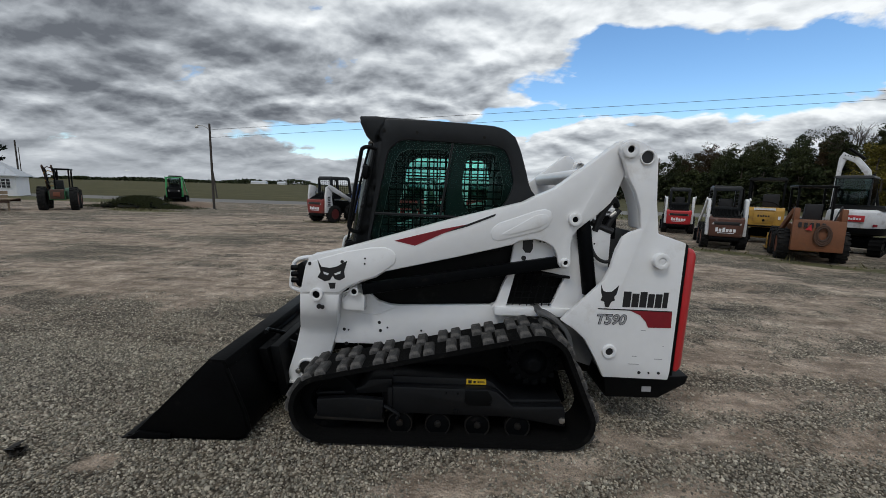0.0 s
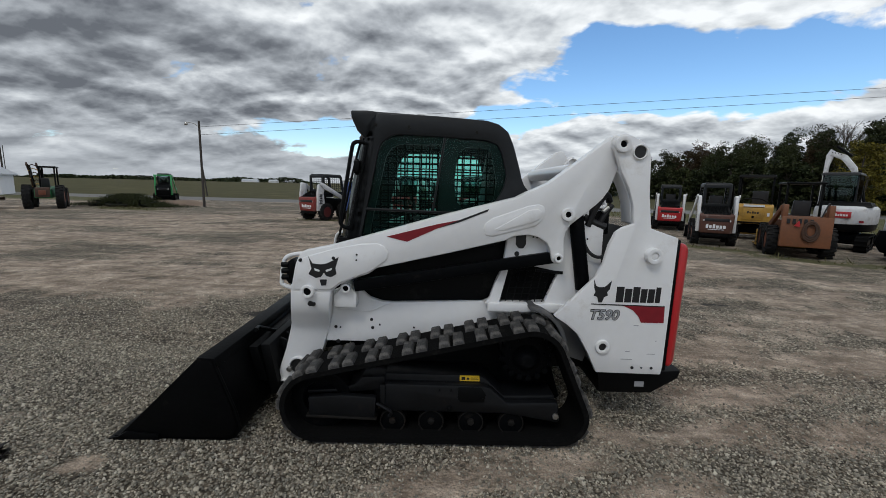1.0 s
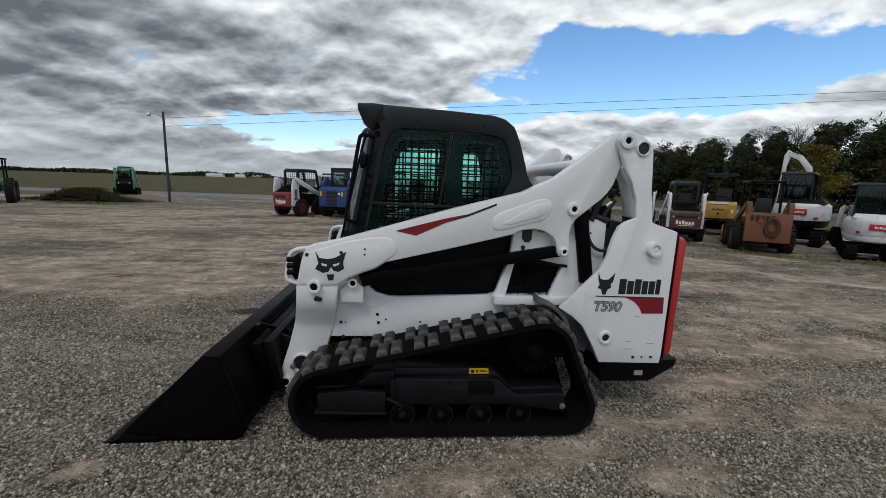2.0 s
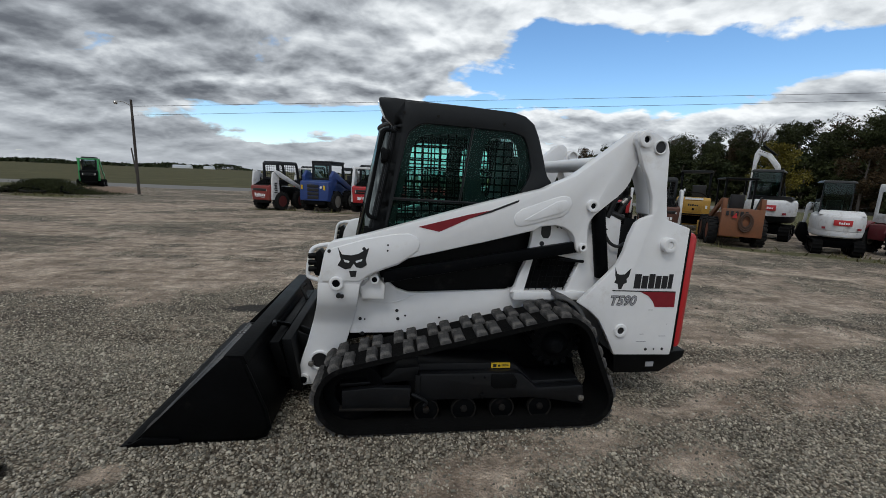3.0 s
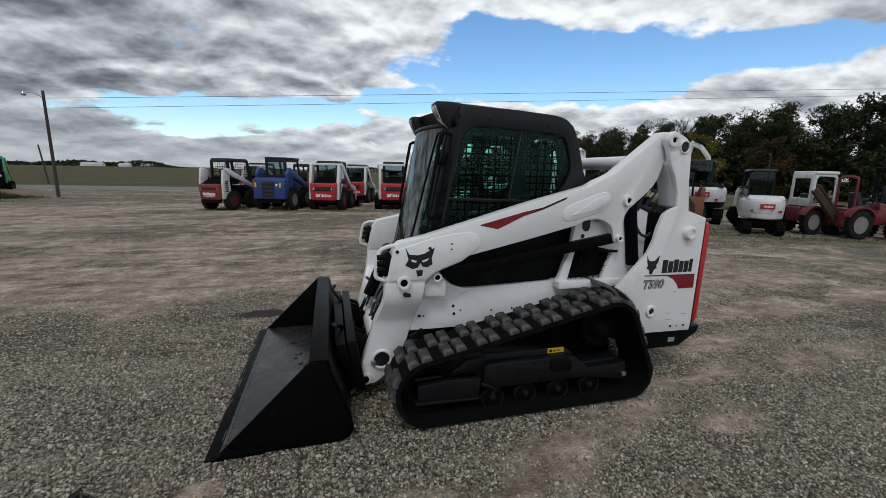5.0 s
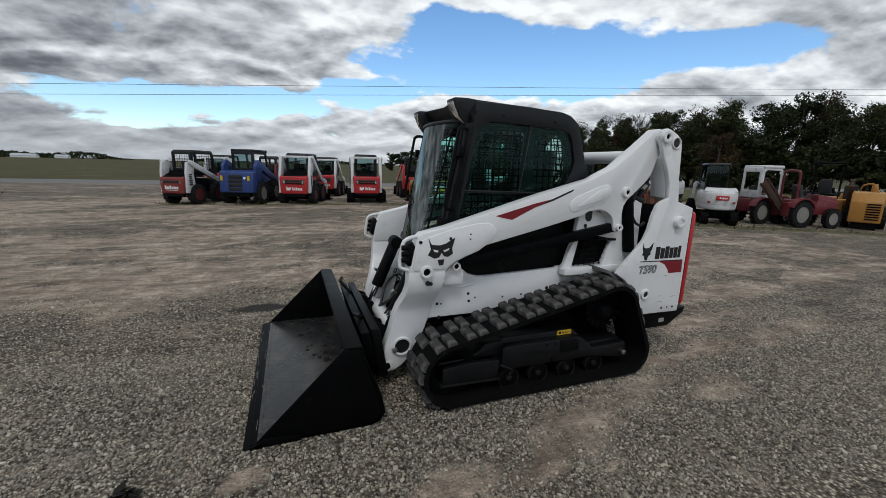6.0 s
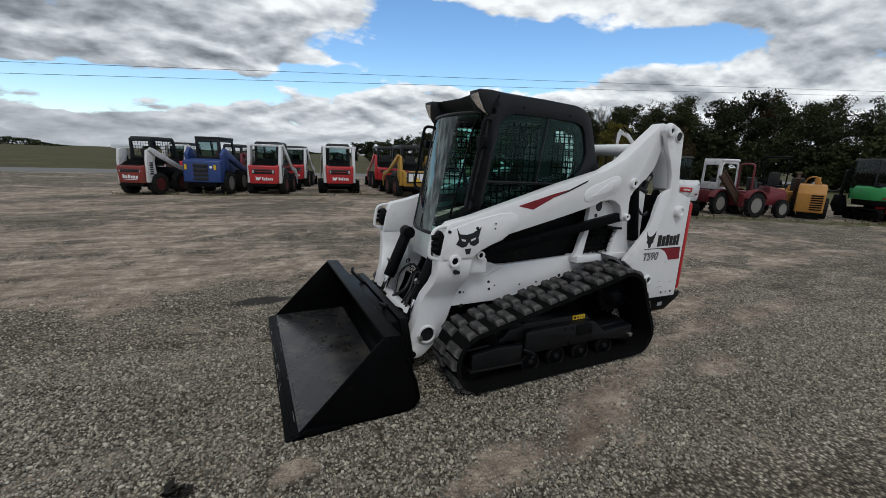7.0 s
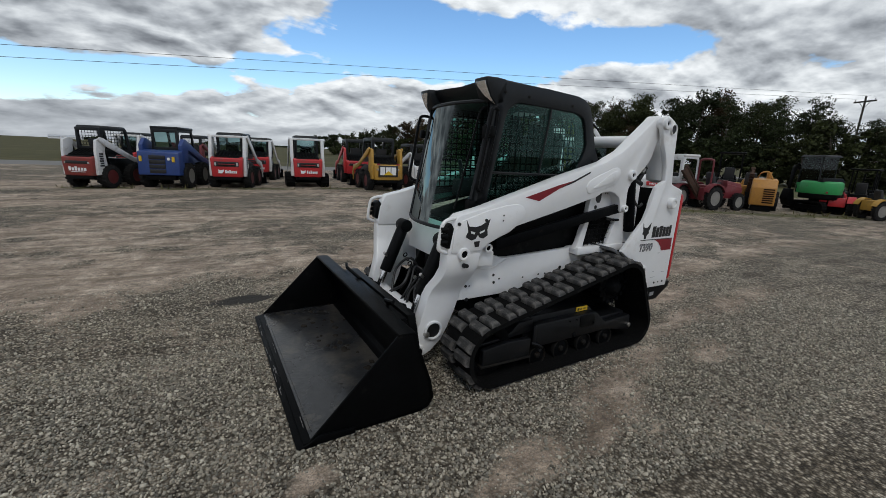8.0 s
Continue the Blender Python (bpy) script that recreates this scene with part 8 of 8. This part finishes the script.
# junk heap with weeds, and the low mound under the green loader
def heap():
    rnd = random.Random(21)
    t = thing("junk_heap", at(-17.32, 17.62, 0, 0.80), "weedy heap of scrap and tyres at the yard's edge", "scrap heap")
    bm = B()
    for k in range(26):
        m = pose(rnd.uniform(-2.4, 2.6), rnd.uniform(-0.8, 0.8), rnd.uniform(0.05, 0.35), rnd.uniform(-30, 30), rnd.uniform(-30, 30), rnd.uniform(0, 180))
        box(bm, (-rnd.uniform(0.1, 0.6), -0.06, -0.04), (rnd.uniform(0.1, 0.6), 0.06, 0.04), m)
    part("scrap_bars", bm, DARKSTEEL, t, weld=False)
    for k in range(5):
        bm = B()
        x, y = rnd.uniform(-2, 2.4), rnd.uniform(-0.9, 0.2)
        loft(bm, [[(x + (0.30 + 0.10 * math.cos(b)) * math.cos(a), y + (0.30 + 0.10 * math.cos(b)) * math.sin(a), 0.12 + 0.10 * math.sin(b)) for b in [2 * math.pi * q / 8 for q in range(8)]] for a in [2 * math.pi * q / 18 for q in range(18)]], closed=True)
        part("tyre", bm, TYRE, t)
    rng = np.random.default_rng(8)
    n = 15000
    c = np.stack([rng.normal(0.1, 1.5, n), rng.normal(0.3, 0.6, n), np.zeros(n)], 1)
    hgt = 0.75 * np.exp(-((c[:, 0]) / 1.8) ** 2) + 0.12
    c[:, 2] = rng.uniform(0, 1, n) * hgt
    u = np.stack([rng.normal(0, .3, n), rng.normal(0, .3, n), rng.uniform(.4, 1, n)], 1)
    u /= np.linalg.norm(u, axis=1, keepdims=True)
    w = np.cross(u, rng.normal(size=(n, 3))); w /= np.linalg.norm(w, axis=1, keepdims=True)
    quads = np.stack([c - u * 0.06, c + w * 0.016, c + u * 0.07, c - w * 0.016], 1).reshape(-1, 3)
    me = bpy.data.meshes.new("weeds")
    me.from_pydata(quads.tolist(), [], np.arange(n * 4).reshape(-1, 4).tolist())
    me.materials.append(LEAFMID)
    ob = tagged(new("weed_growth", me), kind="stuff")
    ob.parent = t


heap()
MOUNDDIRT = material("mound_dirt", (0.17, 0.12, 0.085), 0.95, 0, 0.3, 2.0, 0.6, 8)
bm = B()
loft(bm, [[(-17.22 + 2.2 * q * math.cos(a), 20.42 + 1.5 * q * math.sin(a), z) for a in [2 * math.pi * k / 24 for k in range(24)]] for q, z in ((1.25, -0.06), (1.0, 0.14), (0.75, 0.26), (0.2, 0.285))])
tagged(part("dirt_mound", bm, MOUNDDIRT, smooth=80), "low brown dirt mound beside the road", "mound", kind="structure")


# low woods and farm buildings on the horizon
def far_woods():
    rng = np.random.default_rng(15)
    quads = []
    for x0, x1, y, h in ((-900, -430, 800, 8), (-420, -250, 620, 9), (-210, -120, 700, 8), (-90, 120, 900, 9), (140, 420, 560, 11), (-600, -300, 480, 5)):
        n = int((x1 - x0) * 7)
        x = rng.uniform(x0, x1, n)
        top = h * (0.55 + 0.45 * np.sin(x * 0.05 + y) * np.sin(x * 0.021 + 1.0)) * np.clip(np.minimum(x - x0, x1 - x) / 30, 0.1, 1)
        c = np.stack([x, y + rng.uniform(-12, 12, n), rng.uniform(0, 1, n) ** 0.7 * top], 1)
        u = rng.normal(size=(n, 3)); u /= np.linalg.norm(u, axis=1, keepdims=True)
        w = np.cross(u, rng.normal(size=(n, 3))); w /= np.linalg.norm(w, axis=1, keepdims=True)
        s = rng.uniform(1.0, 2.4, (n, 1))
        quads.append(np.stack([c - u * s, c + w * s * 0.7, c + u * s, c - w * s * 0.7], 1).reshape(-1, 3))
    q = np.concatenate(quads)
    me = bpy.data.meshes.new("far_woods")
    me.from_pydata(q.tolist(), [], np.arange(len(q)).reshape(-1, 4).tolist())
    me.materials.append(LEAFDARK)
    tagged(new("far_woods", me), "dark low woods along the flat horizon", "woods", kind="stuff")


far_woods()


def far_shed(m, w, h):
    t = thing("farm_shed", m, "small pale farm shed on the horizon", "shed", "farm sheds")
    bm = B()
    box(bm, (-w / 2, -4, 0), (w / 2, 4, h))
    part("wall", bm, SIDING, t)
    bm = B()
    prism_x(bm, [(-4.4, h), (4.4, h), (0, h + 2.2)], -w / 2 - 0.3, w / 2 + 0.3)
    part("roof", bm, TINROOF, t)


for x, y, w, h in ((-330, 570, 22, 2.2), (-300, 580, 12, 2.0), (-190, 620, 30, 2.4), (-150, 630, 14, 2.0), (-420, 600, 16, 2.2), (-40, 740, 18, 2.4)):
    far_shed(at(x, y, 8), w, h)


# ---- loose stones and grass tufts, last ----
STONE = material("crushed_stone", (0.285, 0.264, 0.222), 0.9, 0, 0.12, 30, 0.3, 120, spec=0.2)


def stone_tint():
    nt = STONE.node_tree
    N, L = nt.nodes.new, nt.links.new
    geo, rp = N("ShaderNodeNewGeometry"), N("ShaderNodeValToRGB")
    els = rp.color_ramp.elements
    els[0].position, els[0].color = 0.0, (0.34, 0.33, 0.32, 1)
    els[1].position, els[1].color = 1.0, (2.05, 2.02, 1.95, 1)
    e = els.new(0.45)
    e.color = (0.90, 0.90, 0.87, 1)
    e = els.new(0.75)
    e.color = (1.20, 1.13, 1.06, 1)
    L(geo.outputs["Random Per Island"], rp.inputs[0])
    mx = N("ShaderNodeMixRGB")
    mx.blend_type = "MULTIPLY"
    mx.inputs[0].default_value = 1.0
    bs = nt.nodes["Principled BSDF"]
    src = bs.inputs["Base Color"].links[0].from_socket
    L(src, mx.inputs[1])
    L(rp.outputs[0], mx.inputs[2])
    L(mx.outputs[0], bs.inputs["Base Color"])


stone_tint()


def stones():
    rng = np.random.default_rng(31)
    def scatter(n, x0, x1, y0, y1):
        return np.stack([rng.uniform(x0, x1, n), rng.uniform(y0, y1, n)], 1)
    p = np.concatenate([scatter(88000, -2.6, 5.6, -1.9, 0.3), scatter(30000, -3.4, 6.2, 0.3, 2.4), scatter(6000, -5.0, 8.0, 2.8, 5.0)])
    keep = rng.random(len(p)) > np.clip(packed_map(p[:, 0], p[:, 1]) * 1.1 + 0.5 * (lattice(p[:, 0], p[:, 1], 3.0, 12) - 0.5) + 1.2 * damp_map(p[:, 0], p[:, 1]), 0, 0.95)
    p = p[keep]
    n = len(p)
    size = rng.gamma(5.0, 0.0008, (n, 1)) + 0.0027
    cube = np.array([[-1, -1, -1], [1, -1, -1], [1, 1, -1], [-1, 1, -1], [-1, -1, 1], [1, -1, 1], [1, 1, 1], [-1, 1, 1]], float)
    v = cube[None] * (0.72 + rng.uniform(-0.30, 0.30, (n, 8, 3)))
    v[:, 4:, :2] *= rng.uniform(0.45, 0.9, (n, 1, 1))
    v *= size[:, None] * np.stack([rng.uniform(0.8, 1.5, n), rng.uniform(0.7, 1.1, n), rng.uniform(0.5, 0.85, n)], 1)[:, None]
    a = rng.uniform(0, 2 * np.pi, n)
    tilt = rng.normal(0, 0.35, (n, 2))
    c, s = np.cos(a)[:, None], np.sin(a)[:, None]
    x, y, z = v[..., 0].copy(), v[..., 1].copy(), v[..., 2].copy()
    z = z + tilt[:, :1] * x + tilt[:, 1:] * y
    v = np.stack([c * x - s * y, s * x + c * y, z], -1)
    ground = swell(p[:, 0], p[:, 1]) * np.clip((np.hypot(p[:, 0] - 1.5, p[:, 1]) - 2.2) / 1.5, 0.0, 1)
    v += np.concatenate([p, (ground + size[:, 0] * 0.35)[:, None]], 1)[:, None]
    quad = np.array([[3, 2, 1, 0], [4, 5, 6, 7], [0, 1, 5, 4], [1, 2, 6, 5], [2, 3, 7, 6], [3, 0, 4, 7]])
    faces = (np.arange(n)[:, None, None] * 8 + quad[None]).reshape(-1, 4)
    me = bpy.data.meshes.new("loose_gravel")
    me.vertices.add(n * 8)
    me.vertices.foreach_set("co", v.astype(np.float32).ravel())
    me.loops.add(len(faces) * 4)
    me.loops.foreach_set("vertex_index", faces.astype(np.int32).ravel())
    me.polygons.add(len(faces))
    me.polygons.foreach_set("loop_start", np.arange(0, len(faces) * 4, 4, dtype=np.int32))
    me.update(calc_edges=True)
    me.validate()
    me.materials.append(STONE)
    tagged(new("loose_gravel", me), "loose grey crushed stone strewn over the yard", "gravel", kind="stuff")


stones()


def tufts():
    rng = np.random.default_rng(44)
    p = np.stack([rng.uniform(-24, 20, 60000), rng.uniform(-2, 26, 60000)], 1)
    g = grass_map(p[:, 0], p[:, 1])
    p = p[rng.random(len(p)) < np.clip(g - 0.25, 0, 1) * lattice(p[:, 0], p[:, 1], 1.4, 9) * 1.6]
    n = len(p)
    hgt = rng.uniform(0.03, 0.16, n) * (0.6 + 0.8 * lattice(p[:, 0], p[:, 1], 0.8, 10))
    lean = rng.normal(0, 0.05, (n, 2))
    a = rng.uniform(0, np.pi, n)
    w = np.stack([np.cos(a), np.sin(a)], 1) * rng.uniform(0.008, 0.03, (n, 1))
    base = np.concatenate([p, np.zeros((n, 1))], 1)
    l, r = base.copy(), base.copy()
    l[:, :2] -= w
    r[:, :2] += w
    t = np.concatenate([p + lean, hgt[:, None]], 1)
    v = np.stack([l, r, t], 1).reshape(-1, 3)
    me = bpy.data.meshes.new("grass_tufts")
    me.from_pydata(v.tolist(), [], np.arange(n * 3).reshape(-1, 3).tolist())
    me.materials.append(TUFT)
    tagged(new("grass_tufts", me), "dry green-brown grass tufts among the parked machines", "grass", kind="stuff")


TUFT = leaf_material("dry_grass", (0.115, 0.105, 0.042))
tufts()


def leaf_clump():
    """A small dark clump of wet leaves lying on the stones."""
    rnd = random.Random(6)
    t = thing("leaf_clump", pose(-0.68, -1.25, 0.012), "dark clump of wet leaves on the gravel", "leaves")
    for k in range(14):
        r = rnd.uniform(0.025, 0.055)
        m = pose(rnd.gauss(0, 0.025), rnd.gauss(0, 0.018), rnd.uniform(0.0, 0.025), rnd.uniform(-35, 35), rnd.uniform(-35, 35), rnd.uniform(0, 360))
        bm = B()
        loop = [m @ Vector((r * q * math.cos(a), 0.55 * r * q * math.sin(a), 0.0)) for a, q in ((0, 1), (0.8, 0.7), (1.6, 0.95), (2.4, 0.65), (3.14, 1.1), (4.0, 0.7), (4.8, 0.9), (5.5, 0.7))]
        up = m.to_3x3() @ Vector((0, 0, 0.002))
        loft(bm, [loop, [p + up for p in loop]])
        part("leaf", bm, WETLEAF, t)


WETLEAF = material("wet_dark_leaf", (0.010, 0.008, 0.006), 0.5, 0, 0.3, 20, spec=0.2)
leaf_clump()
